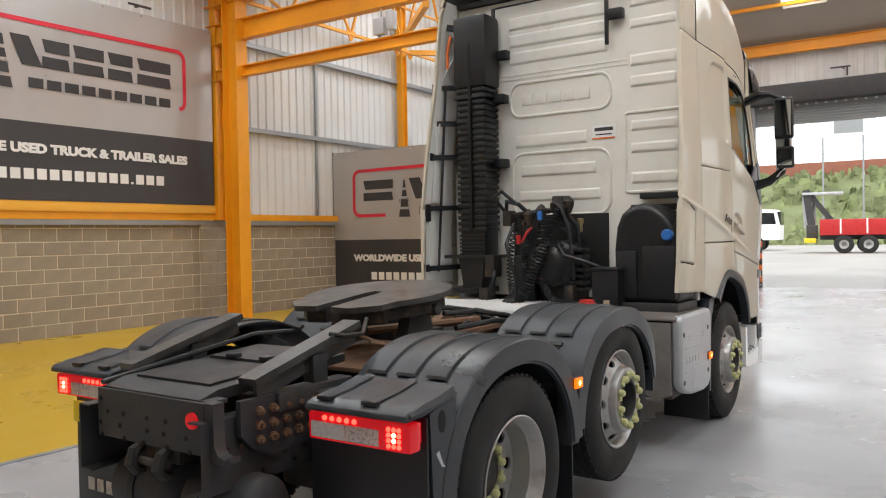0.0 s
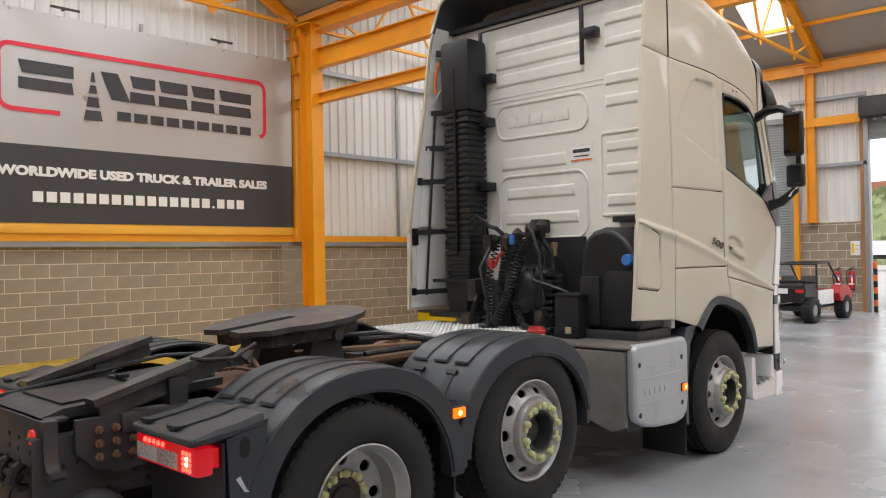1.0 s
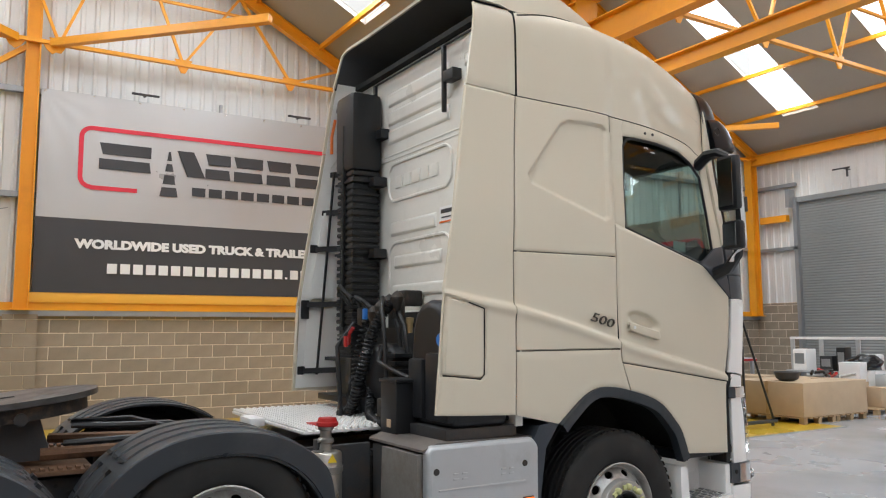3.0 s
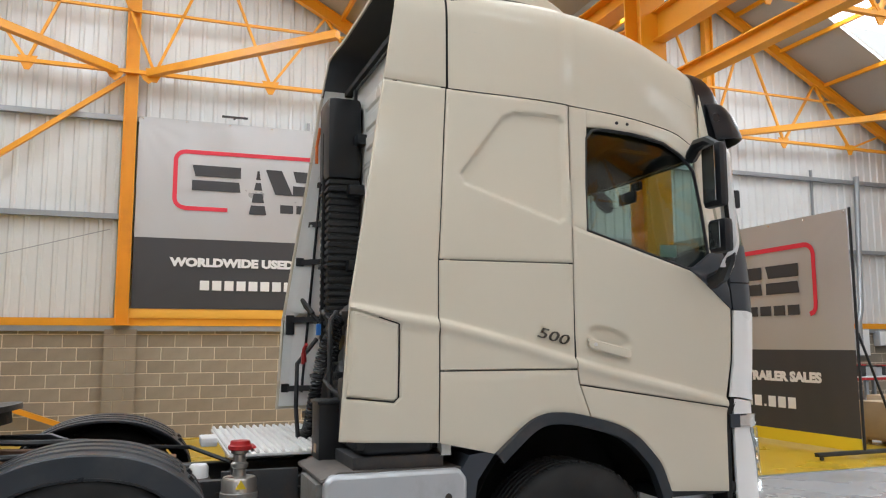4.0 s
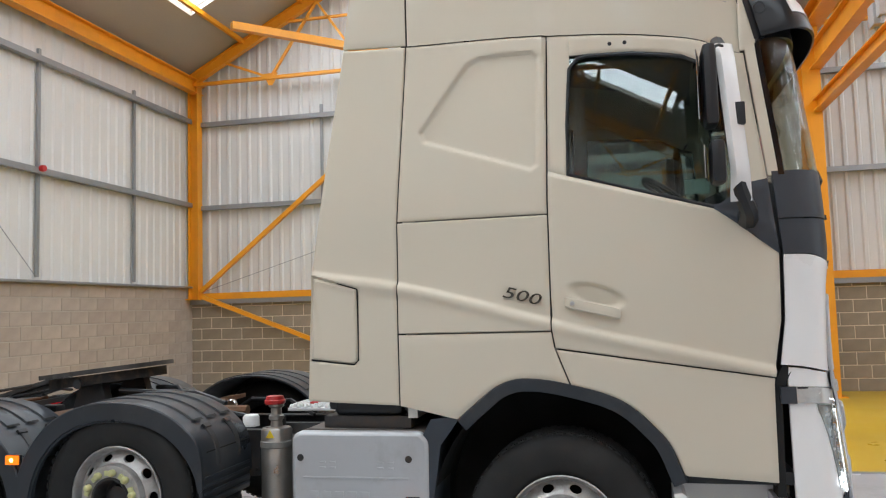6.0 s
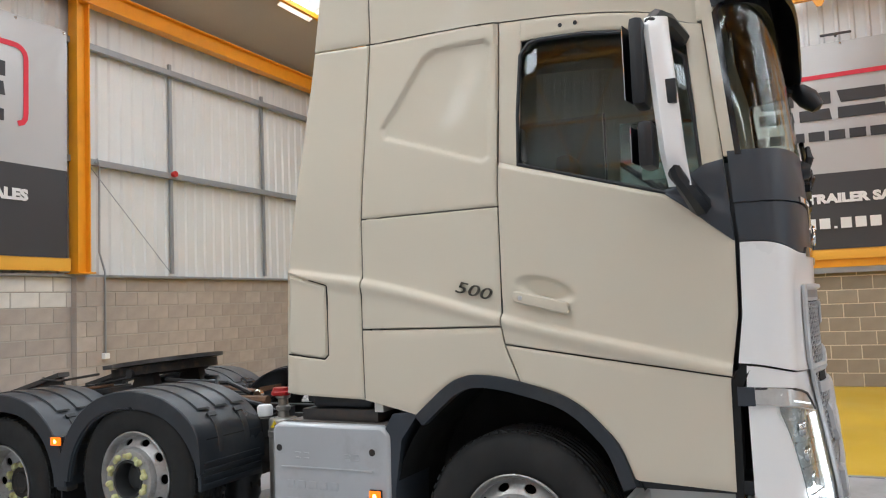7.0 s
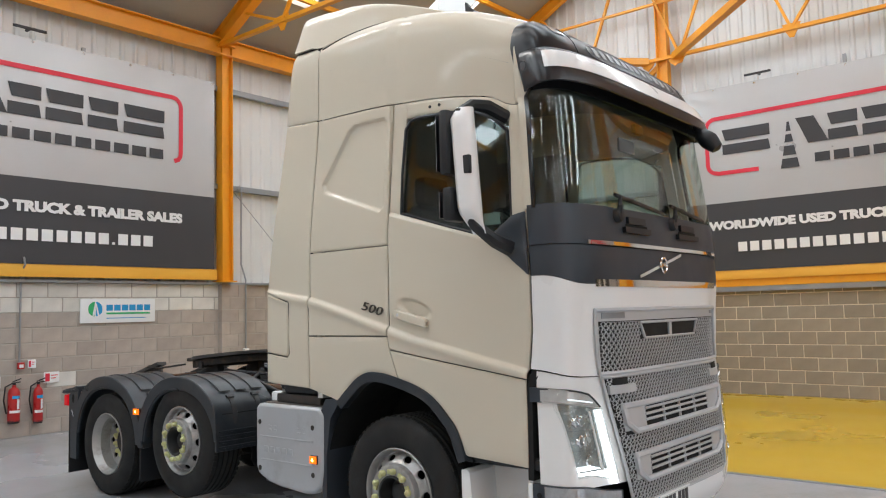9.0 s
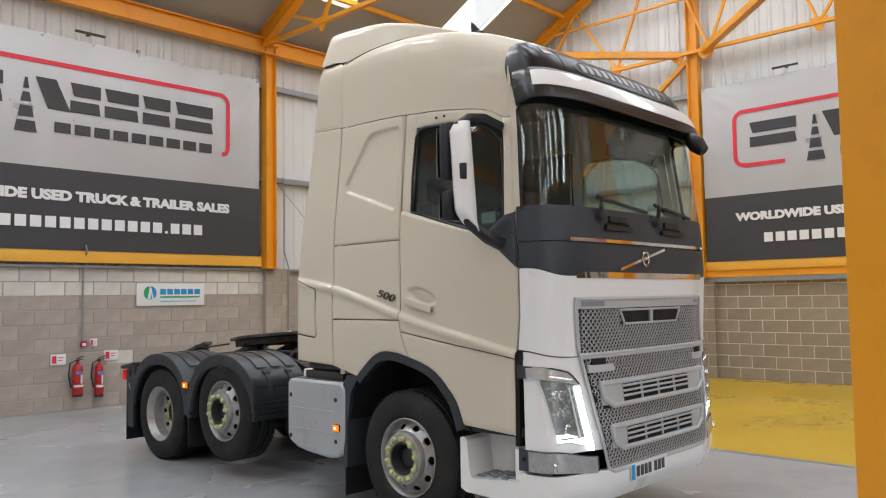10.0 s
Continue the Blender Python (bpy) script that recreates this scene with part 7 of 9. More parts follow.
part("coiled_hose", coil([(-0.46, 6.18, 1.84), (-0.52, 6.12, 1.5), (-0.5, 6.1, 1.2), (-0.42, 6.08, 1.1)], 0.028, 30, 0.007), BLACKP, truck, "black coiled air hose")
part("coiled_hose", coil([(-0.38, 6.2, 1.82), (-0.38, 6.12, 1.5), (-0.36, 6.1, 1.22)], 0.026, 26, 0.007), BLACKP, truck, "black coiled air hose")
part("coiled_hose", coil([(-0.2, 6.15, 1.82), (-0.22, 6.05, 1.5), (-0.34, 6.02, 1.2), (-0.5, 6.0, 1.1), (-0.4, 5.98, 1.07)], 0.032, 40, 0.008), BLACKP, truck, "black coiled electric cable")
for pts in ([(0.1, 6.3, 1.9), (0.24, 6.3, 1.75), (0.27, 6.32, 1.5), (0.22, 6.34, 1.2)], [(0.06, 6.3, 1.88), (0.19, 6.28, 1.74), (0.21, 6.3, 1.4), (0.18, 6.34, 1.15)], [(-0.45, 6.3, 1.88), (-0.4, 6.22, 1.98), (-0.28, 6.22, 1.95), (-0.2, 6.3, 1.85)], [(-0.6, 6.35, 1.5), (-0.56, 6.25, 1.3), (-0.62, 6.25, 1.15)]):
    part("pipe", Shape().tube([Vector(p) for p in pts], 0.02, 8), BLACKP, truck)
part("red_tag", Shape().box(-0.21, -0.17, 6.03, 6.05, 1.6, 1.68, 0.005), REDP, truck)
for b in ((-0.66, -0.56, 6.25, 6.4, 1.3, 1.5), (-0.7, -0.6, 6.2, 6.35, 1.08, 1.2), (0.2, 0.28, 6.1, 6.2, 1.1, 1.25)):
    part("valve", Shape().box(*b, 0.015), GRIME, truck)

# engine and gearbox below the cab, mostly hidden bulk added to shade the floor
part("engine", Shape().box(-0.36, 0.36, 6.9, 8.4, 0.38, 1.2, 0.05).box(-0.28, 0.28, 5.6, 6.9, 0.42, 0.95, 0.08), GRIME, truck, "dark engine block")
part("sump", Shape().box(-0.24, 0.24, 7.0, 8.0, 0.28, 0.4, 0.05), SHADEBLACK, truck)
part("silencer", Shape().box(-1.0, 0.5, 5.55, 5.95, 0.4, 0.9, 0.08), GRIME, truck, "dark silencer box")

# more lines, pipes and housings behind the cab
part("bell_housing", Shape().prism([(-0.5, 1.08), (0.06, 1.08), (0.08, 1.5), (0.02, 1.66), (-0.08, 1.74), (-0.3, 1.74), (-0.46, 1.66), (-0.52, 1.4)], 'y', 6.3, 6.56), BLACKP, truck, "greasy black housing")
part("coiled_hose", coil([(-0.02, 6.14, 1.92), (-0.1, 6.04, 1.7), (-0.2, 6.0, 1.4), (-0.34, 5.98, 1.14), (-0.46, 5.96, 1.1)], 0.034, 44, 0.009), BLACKP, truck, "black coiled hose")
part("coiled_hose", coil([(-0.2, 6.08, 1.3), (-0.06, 6.0, 1.14), (0.1, 5.97, 1.1), (0.26, 5.96, 1.1)], 0.026, 26, 0.008), BLACKP, truck, "black coiled hose")
fan = part("compressor", Shape().turn([(0.0, 0.0), (0.0, 0.06), (-0.01, 0.1), (0.0, 0.15), (0.02, 0.185), (0.05, 0.2), (0.16, 0.2), (0.18, 0.17)], (-0.04, 6.1, 1.43), 'y', 32), BLACKP, truck, "round black finned housing")
for k in range(14):
    a = 2 * math.pi * k / 14
    p = Vector((-0.04 + 0.13 * math.cos(a), 6.098, 1.43 + 0.13 * math.sin(a)))
    part("fin", Shape().bar(p - Vector((0.045 * math.cos(a), 0, 0.045 * math.sin(a))), p + Vector((0.045 * math.cos(a), 0, 0.045 * math.sin(a))), 0.008, 0.02, (0, 1, 0)), BLACKP, fan)
part("hub", Shape().turn([(0.0, 0.05), (-0.02, 0.045), (-0.024, 0.0)], (-0.04, 6.095, 1.43), 'y', 18), BLACKP, fan)
for x, z in ((-0.36, 1.86), (-0.24, 1.9), (-0.1, 1.94), (0.02, 1.96)):
    part("coupling_head", Shape().turn([(-0.1, 0.02), (-0.07, 0.03), (-0.04, 0.045), (0.0, 0.05), (0.03, 0.03), (0.05, 0.0)], (x, 6.18, z), 'z', 12), GRIME, truck, "dull trailer line coupling")
for pts in ([(-0.42, 6.2, 1.9), (-0.46, 6.1, 2.02), (-0.36, 6.06, 2.06), (-0.26, 6.12, 1.96)], [(0.06, 6.22, 1.96), (0.16, 6.16, 1.9), (0.24, 6.14, 1.7), (0.28, 6.14, 1.3)], [(-0.3, 6.16, 1.78), (-0.3, 6.02, 1.6), (-0.2, 6.0, 1.3), (-0.22, 6.02, 1.1)], [(0.1, 6.2, 1.6), (0.2, 6.12, 1.5), (0.36, 6.12, 1.46), (0.48, 6.2, 1.4)]):
    part("pipe", Shape().tube([Vector(p) for p in pts], 0.016, 8), BLACKP, truck)
part("red_tag", Shape().tube([(-0.16, 6.05, 1.62), (-0.1, 6.03, 1.7), (-0.06, 6.04, 1.74)], 0.014, 6), REDP, truck)
part("blue_tag", Shape().box(-0.04, 0.0, 6.1, 6.13, 1.8, 1.88, 0.008), BLUEP, truck)

for ob in truck.children:
    if ob.name.split(".")[0] in ("coiled_hose", "coupling_head", "bell_housing", "gearbox", "brass_fitting", "compressor"):
        ob.location.x = 0.15
        ob.location.y = 0.02 if ob.name.startswith(("bell", "gear")) else 0.1
# lines behind the coupling plate
for pts in ([(0.3, 4.15, 1.2), (0.34, 4.4, 1.19), (0.2, 4.7, 1.17), (0.3, 5.0, 1.1)], [(-0.1, 4.2, 1.18), (0.1, 4.5, 1.2), (0.4, 4.75, 1.14), (0.42, 5.1, 1.05)], [(0.42, 4.1, 1.12), (0.46, 4.5, 1.13), (0.4, 4.9, 1.08), (0.45, 5.3, 1.02)]):
    part("hose", Shape().tube([Vector(p) for p in pts], 0.018, 7), BLACKP, truck)
part("release_handle", Shape().tube([(0.3, 3.4, 1.24), (0.48, 3.15, 1.2), (0.52, 2.98, 1.21), (0.46, 2.92, 1.22)], 0.011, 7), GRIME, truck, "bent release handle")

# ---------------------------------------------------------------- banners
BW, BH, DARK = 6.62, 3.68, 1.345


def banner(m, label, h=BH):
    """Vinyl banner: local x across, z up from its lower edge, face towards -y. The name on it is drawn as plain shapes."""
    b = thing("banner", label, "banner", group="company banners")
    b.matrix_basis = m

    def cloth(z0, z1, n, wave):
        rows = []
        for j in range(n + 1):
            z = lerp(z0, z1, j / n)
            row = []
            for i in range(121):
                x = lerp(0, BW, i / 120)
                y = wave * (math.sin(i * 0.35 + z * 2) + math.sin(i * 0.85 + 3 * z)) * 0.5 - 0.004 * math.sin(math.pi * j / n)
                # folds fanning out from the lashed corners
                for cx, cz in ((0.0, h), (BW, h), (0.0, 0.0)):
                    d = math.hypot(x - cx, z - cz)
                    y += 0.008 * math.sin(16 * math.atan2(abs(z - cz), abs(x - cx) + 0.01)) * math.exp(-d / 0.7) * clamp(d / 0.15)
                row.append((x, y, z))
            rows.append(row)
        return Shape().sheet(rows, [[(x, y + 0.004, z) for x, y, z in r] for r in rows])
    part("silver_cloth", cloth(DARK, h, 40, 0.003), SILVERCLOTH, b, "silver upper field")
    part("dark_cloth", cloth(0, DARK, 20, 0.003), DARKCLOTH, b, "charcoal lower field")

    def flat(outline, name, material, lbl=""):
        return part(name, Shape().prism(outline, 'y', -0.020, -0.016), material, b, lbl, 0)
    # red rounded line, open below
    pts = [(1.68, 1.94), (0.87, 1.94)]
    for cx, cz, a0, a1 in ((0.87, 2.13, 270, 180), (0.87, 2.87, 180, 90), (5.73, 2.91, 90, 0)):
        for k in range(7):
            a = radians(lerp(a0, a1, k / 6))
            pts.append((cx + 0.18 * math.cos(a), cz + 0.18 * math.sin(a)))
    pts += [(5.91, 2.12), (5.90, 2.02), (5.86, 1.96), (5.78, 1.93)]
    line = Shape()
    n = len(pts)
    lo, hi = [], []
    for i in range(n):
        p, q = Vector((*pts[max(i - 1, 0)], 0)), Vector((*pts[min(i + 1, n - 1)], 0))
        d = (q - p).normalized()
        s = Vector((-d.y, d.x, 0)) * 0.04
        lo.append((pts[i][0] - s.x, -0.018, pts[i][1] - s.y))
        hi.append((pts[i][0] + s.x, -0.018, pts[i][1] + s.y))
    line.sheet([lo, hi], [[(x, -0.014, z) for x, y, z in lo], [(x, -0.014, z) for x, y, z in hi]])
    part("red_line", line, PRINTRED, b, "red rounded outline", 0)
    # name drawn as plain slabs
    z0, z1 = 2.30, 2.80
    for x0, x1 in ((1.0, 1.92), (2.95, 3.45), (3.52, 4.12), (4.2, 4.72), (4.82, 5.58)):
        k = 0.06
        for a, c in ((z0, z0 + 0.2), (z1 - 0.22, z1)):
            flat([(x0 + k * (c > z1 - 0.01), a), (x1, a), (x1 - k * (a < z0 + 0.01) * 0.5, c), (x0, c)], "name_slab", PRINTDARK)
    for lo_, hi_, wl, wh in ((1.88, 2.06, 0.17, 0.135), (2.12, 2.30, 0.12, 0.09), (2.37, 2.52, 0.08, 0.05), (2.58, 2.76, 0.045, 0.02)):
        flat([(2.26 - wl, lo_), (2.26 + wl, lo_), (2.26 + wh, hi_), (2.26 - wh, hi_)], "road_mark", PRINTDARK)
    flat([(2.60, 2.3), (2.95, 2.3), (2.72, 2.80), (2.40, 2.80)], "name_slab", PRINTDARK)
    x = 2.70
    for i in range(9):
        flat([(x + i * 0.325, 1.93), (x + i * 0.325 + 0.26, 1.93), (x + i * 0.325 + 0.26, 2.10), (x + i * 0.325, 2.10)], "name_bar", PRINTDARK)
    lettering("slogan", "WORLDWIDE USED TRUCK & TRAILER SALES", 0.215, Matrix.Translation((3.30, -0.018, 0.885)) @ Euler((radians(90), 0, 0)).to_matrix().to_4x4(), PRINTWHITE, b, 0.013, width=5.3)
    x = 1.21
    for i in range(19):
        w = 0.17 if i != 15 else 0.05
        flat([(x, 0.36), (x + w, 0.36), (x + w, 0.545 if i != 15 else 0.4), (x, 0.545 if i != 15 else 0.4)], "address_bar", PRINTWHITE)
        x += w + 0.058
    # eyelets and lashings
    for i in range(9):
        part("eyelet", Shape().turn([(-0.012, 0.022), (-0.018, 0.018), (-0.012, 0.012)], (0.06 + i * (BW - 0.12) / 8, 0, h - 0.05), 'y', 10), CHROME, b)
    return b


def upright(x, y, z, turn):
    return pose(x, y, z, 0, 0, turn)


banner(upright(XW + 0.17, 4.63, 2.42, 90), "silver and charcoal company banner on the gable wall")
banner(upright(0.19, YS + 0.17, 2.64, 180), "silver and charcoal company banner on the eaves wall", 3.55)
banner(upright(XE - 0.2, 8.2, 2.42, -90), "silver and charcoal company banner on the far gable wall")
stand = banner(upright(-13.6, 15.22, 0.28, 0), "free-standing silver and charcoal company banner on a black frame", 3.56)
part("yellow_skirt", Shape().box(0, BW, -0.004, 0.01, -0.2, 0.0), PRINTYEL, stand, "yellow strip along the foot")
part("pole", Shape().tube([(BW + 0.02, 0.03, -0.2), (BW + 0.02, 0.03, 3.58)], 0.022, 8), BLACKP, stand)
part("pole", Shape().tube([(-0.02, 0.03, -0.2), (-0.02, 0.03, 3.58)], 0.022, 8), BLACKP, stand)
part("foot", Shape().box(BW - 0.04, BW + 0.04, -0.9, 0.9, -0.22, -0.16, 0.01), BLACKP, stand, "black foot with castors")
part("stay", Shape().tube([(BW + 0.02, 0.05, 1.6), (BW + 0.02, 0.8, -0.16)], 0.02, 8), BLACKP, stand)
for y in (-0.8, 0.8):
    part("castor", Shape().turn([(-0.015, 0.0), (-0.015, 0.03), (0.015, 0.03), (0.015, 0)], (BW, y, -0.25), 'x', 14), BLACKP, stand)
setting("banner_strip", Shape().box(XW + 0.13, XW + 0.16, 4.55, 11.3, 2.24, 2.42, 0.004), mat("pale_yellow_strip", (0.82, 0.42, 0.05), 0.5, 0, 0.06, 1, 60, 0.05), "pale yellow strip under the banner")
setting("banner_strip", Shape().box(-6.5, 0.25, YS + 0.10, YS + 0.16, 2.44, 2.64, 0.004), bpy.data.materials["pale_yellow_strip"], "pale yellow strip under the banner")

# ---------------------------------------------------------------- small fittings on the walls
sign = thing("wall_sign", "white sign with blue and green shapes on the block wall", "sign", (-4.65, YS + 0.02, 1.9), 180)
part("board", Shape().box(-0.66, 0.66, -0.02, 0.0, -0.2, 0.2, 0.006), PRINTWHITE, sign)
part("emblem", Shape().prism([(0.11 * math.cos(a) - 0.42, 0.12 * math.sin(a) + 0.03) for a in np.linspace(1.57, 4.71, 14)], 'y', -0.024, -0.02), PRINTGREEN, sign, "", 0)
part("emblem", Shape().prism([(0.11 * math.cos(a) - 0.40, 0.12 * math.sin(a) + 0.03) for a in np.linspace(-1.57, 1.57, 14)], 'y', -0.024, -0.02), PRINTBLUE, sign, "", 0)
part("emblem", Shape().prism([(-0.46, -0.08), (-0.43, -0.08), (-0.40, 0.06), (-0.37, -0.08), (-0.34, -0.08), (-0.39, 0.12), (-0.42, 0.12)], 'y', -0.027, -0.024), PRINTWHITE, sign, "", 0)
for i in range(6):
    part("name_bar", Shape().box(-0.22 + i * 0.135, -0.11 + i * 0.135, -0.024, -0.02, 0.0, 0.1), PRINTBLUE, sign, "", 0)
for z, w in ((-0.06, 0.78), (-0.13, 0.7)):
    part("small_bar", Shape().box(-0.22, -0.22 + w, -0.024, -0.02, z, z + 0.03 if z > -0.1 else z + 0.012), PRINTGREEN if z > -0.1 else PRINTBLUE, sign, "", 0)


def extinguisher(x, y, z, turn, r, h):
    e = thing("fire_extinguisher", "red fire extinguisher with a black hose on the wall", "extinguisher", (x, y, z), turn, "wall extinguishers")
    part("cylinder", Shape().turn([(0, 0), (0, r * 0.9), (0.02, r), (h * 0.8, r), (h * 0.88, r * 0.8), (h * 0.94, r * 0.35), (h, r * 0.3), (h, 0)], (0, -r - 0.03, 0), 'z', 24), REDP, e)
    part("label", Shape().turn([(h * 0.26, r + 0.001), (h * 0.33, r + 0.001)], (0, -r - 0.03, 0), 'z', 24, math.pi * 1.15, math.pi * 1.85), PRINTWHITE, e)
    part("label", Shape().turn([(h * 0.36, r + 0.001), (h * 0.62, r + 0.001)], (0, -r - 0.03, 0), 'z', 12, math.pi * 1.55, math.pi * 1.72), PRINTWHITE, e)
    part("label", Shape().turn([(h * 0.64, r + 0.001), (h * 0.72, r + 0.001)], (0, -r - 0.03, 0), 'z', 12, math.pi * 1.3, math.pi * 1.75), PRINTBLUE, e)
    part("foot_ring", Shape().turn([(-0.012, 0.0), (-0.012, r * 0.94), (0.03, r * 1.01), (0.034, r * 0.98)], (0, -r - 0.03, 0), 'z', 24), BLACKP, e)
    part("valve", Shape().box(-0.02, 0.02, -r - 0.05, -r - 0.01, h, h + 0.04, 0.006).bar((-0.02, -r - 0.03, h + 0.05), (0.1, -r - 0.03, h + 0.09), 0.02, 0.015).bar((-0.02, -r - 0.03, h + 0.03), (0.09, -r - 0.03, h + 0.04), 0.02, 0.015), BLACKP, e)
    part("hose", Shape().tube([(-0.02, -r - 0.03, h + 0.03), (-r - 0.04, -r - 0.03, h - 0.02), (-r - 0.06, -r - 0.03, h * 0.6), (-r - 0.02, -r - 0.03, h * 0.25)], 0.012, 8), BLACKP, e)
    part("bracket", Shape().box(-0.03, 0.03, -0.03, 0.0, h * 0.6, h * 0.75), BLACKP, e)
    return e


extinguisher(-2.97, YS - 0.015, 0.24, 180, 0.085, 0.56)
extinguisher(-3.33, YS - 0.015, 0.2, 180, 0.07, 0.58)
extinguisher(-6.2, YN + 0.015, 0.6, 0, 0.08, 0.55)
extinguisher(-5.85, YN + 0.015, 0.6, 0, 0.08, 0.55)


def notice(x, y, z, turn, w, h, material, label):
    n = thing("notice", label, "sign", (x, y, z), turn, "small notices")
    part("board", Shape().box(-w / 2, w / 2, -0.008, 0.0, -h / 2, h / 2, 0.002), PRINTWHITE, n)
    part("pictogram", Shape().box(-w * 0.4, -w * 0.12, -0.011, -0.008, -h * 0.36, h * 0.36), material, n, "", 0)
    for k in range(2):
        part("text_bar", Shape().box(-w * 0.02, w * (0.38 - 0.1 * k), -0.011, -0.008, h * (0.14 - 0.26 * k), h * (0.22 - 0.26 * k)), material, n, "", 0)


notice(-2.68, YS + 0.03, 0.85, 180, 0.24, 0.17, PRINTRED, "white notice with red marks on the block wall")
notice(-3.55, YS + 0.03, 0.87, 180, 0.24, 0.17, PRINTRED, "white notice with red marks on the block wall")
notice(-3.25, YS + 0.03, 1.10, 180, 0.12, 0.13, PRINTRED, "small white notice with red marks on the block wall")
notice(-5.75, YN - 0.03, 1.75, 0, 0.25, 0.4, PRINTYEL, "yellow and white notice on the block wall")
call = thing("call_point", "red fire alarm call point on the block wall", "alarm", (-3.08, YS + 0.025, 1.08), 180)
part("box", Shape().box(-0.05, 0.05, -0.05, 0, -0.05, 0.05, 0.008), REDP, call)
part("pane", Shape().box(-0.03, 0.03, -0.053, -0.05, -0.03, 0.02), PRINTWHITE, call, "", 0)
bell = thing("alarm_sounder", "red alarm sounder on the sheeting rail", "alarm", (-8.72, YS + 0.1, 4.25), 180)
part("body", Shape().turn([(0, 0.05), (-0.05, 0.06), (-0.08, 0.05), (-0.08, 0)], (0, 0, 0), 'y', 18), REDP, bell)
pipe1 = thing("conduit", "grey conduit down the block wall", "pipe", (0, 0, 0), 0, "wall conduits")
part("tube", Shape().tube([(-3.06, YS + 0.05, 1.12), (-3.06, YS + 0.05, 2.5), (-3.05, YS + 0.22, 2.62), (-3.03, YS + 0.22, 2.74)], 0.016, 8), GALV, pipe1)
pipe2 = thing("conduit", "grey conduit over cladding and block wall", "pipe", (0, 0, 0), 0, "wall conduits")
part("tube", Shape().tube([(-6.98, YS + 0.14, 4.2), (-7.02, YS + 0.14, 4.27), (-7.06, YS + 0.14, 4.2), (-7.05, YS + 0.14, 2.75), (-7.14, YS + 0.16, 2.45), (-7.14, YS + 0.16, 1.12)], 0.016, 8), GALV, pipe2)
part("socket", Shape().box(-7.19, -7.09, YS + 0.12, YS + 0.2, 1.05, 1.14, 0.008), PRINTWHITE, pipe2)
pipe3 = thing("conduit", "thick grey pipe on the gable wall", "pipe", (0, 0, 0), 0, "wall conduits")
part("tube", Shape().tube([(XW + 0.15, 22.75, 6.2), (XW + 0.15, 22.6, 2.6), (XW + 0.25, 22.4, 2.3), (XW + 0.25, 22.4, 1.7)], 0.07, 10), GALV, pipe3)
for x, y, z, a in ((XW + 0.2, 9.5, 6.22, 90), (-3.05, YS + 0.2, 6.32, 180), (XW + 0.2, 6.4, 6.22, 90)):
    c = thing("bracket_lamp", "small dark bracket over the banner", "bracket", (x, y, z), a, "banner brackets")
    part("arm", Shape().box(-0.25, 0.25, -0.06, -0.02, -0.02, 0.02, 0.006).box(-0.02, 0.02, -0.05, 0.1, -0.015, 0.015), CHASSIS, c)
for x in (-10.4, -3.0):
    c = thing("bracket_lamp", "small dark bracket over the roller door", "bracket", (x, YN - 0.05, 6.15), 0, "banner brackets")
    part("arm", Shape().box(-0.3, 0.2, -0.3, -0.26, -0.02, 0.02, 0.006).box(-0.02, 0.02, -0.3, 0.06, -0.015, 0.015).box(0.1, 0.14, -0.3, -0.26, -0.25, 0.0), CHASSIS, c)
sw_box = thing("junction_box", "grey electrical boxes on the steel girder", "electrical box", (-8.75, YV, 5.27), 0)
part("box", Shape().box(-0.24, 0.0, -0.16, 0.0, 0.04, 0.34, 0.02), SILVER, sw_box)
part("box", Shape().box(0.04, 0.2, -0.14, 0.0, 0.1, 0.44, 0.02), SILVER, sw_box)
for x, z0, z1, r in ((-0.14, 0.0, 0.06, 0.03), (0.12, 0.0, 0.12, 0.03), (-0.1, 0.34, 0.5, 0.02)):
    part("gland", Shape().tube([(x, -0.08, z0), (x, -0.08, z1)], r, 8), GALV, sw_box)

# ---------------------------------------------------------------- roller doors


def shutter_rows(x0, x1, z0, z1, y):
    prof = []
    z = z0
    while z < z1:
        prof += [(0.0, z), (-0.014, z + 0.02), (-0.016, z + 0.045), (-0.003, z + 0.07)]
        z += 0.078
    return Shape().sheet([[(x0, y + d, min(zz, z1)), (x1, y + d, min(zz, z1))] for d, zz in prof])


door1 = thing("roller_door", "closed grey steel roller door with narrow slats", "roller door", kind="structure")
part("curtain", shutter_rows(-12.05, -7.45, 0.05, 5.5, YN + 0.05), SHUTTER, door1)
part("bottom_rail", Shape().box(-12.05, -7.45, YN + 0.02, YN + 0.07, 0.0, 0.08), GALV, door1)
for x in (-12.1, -7.4):
    part("guide", Shape().box(x - 0.06, x + 0.06, YN - 0.1, YN + 0.06, 0, 5.6), GALV, door1)
part("hood", Shape().box(-12.2, -7.3, YN - 0.06, YN + 0.05, 5.45, 5.6), SHUTTER, door1)
part("end_plate", Shape().box(-7.42, -7.3, YN - 0.3, YN, 5.3, 5.85), GALV, door1)
part("end_plate", Shape().box(-12.25, -12.13, YN - 0.3, YN, 5.3, 5.85), GALV, door1)
door2 = thing("roller_door", "raised dark roller door over the open doorway", "roller door", kind="structure")
part("drum_box", Shape().box(-5.5, -0.6, YN - 0.45, YN + 0.0, 5.3, 5.85, 0.05), CHASSIS, door2, "dark drum housing")
part("curtain", shutter_rows(-5.38, -0.72, 4.72, 5.4, YN + 0.05), SHUTTER, door2)
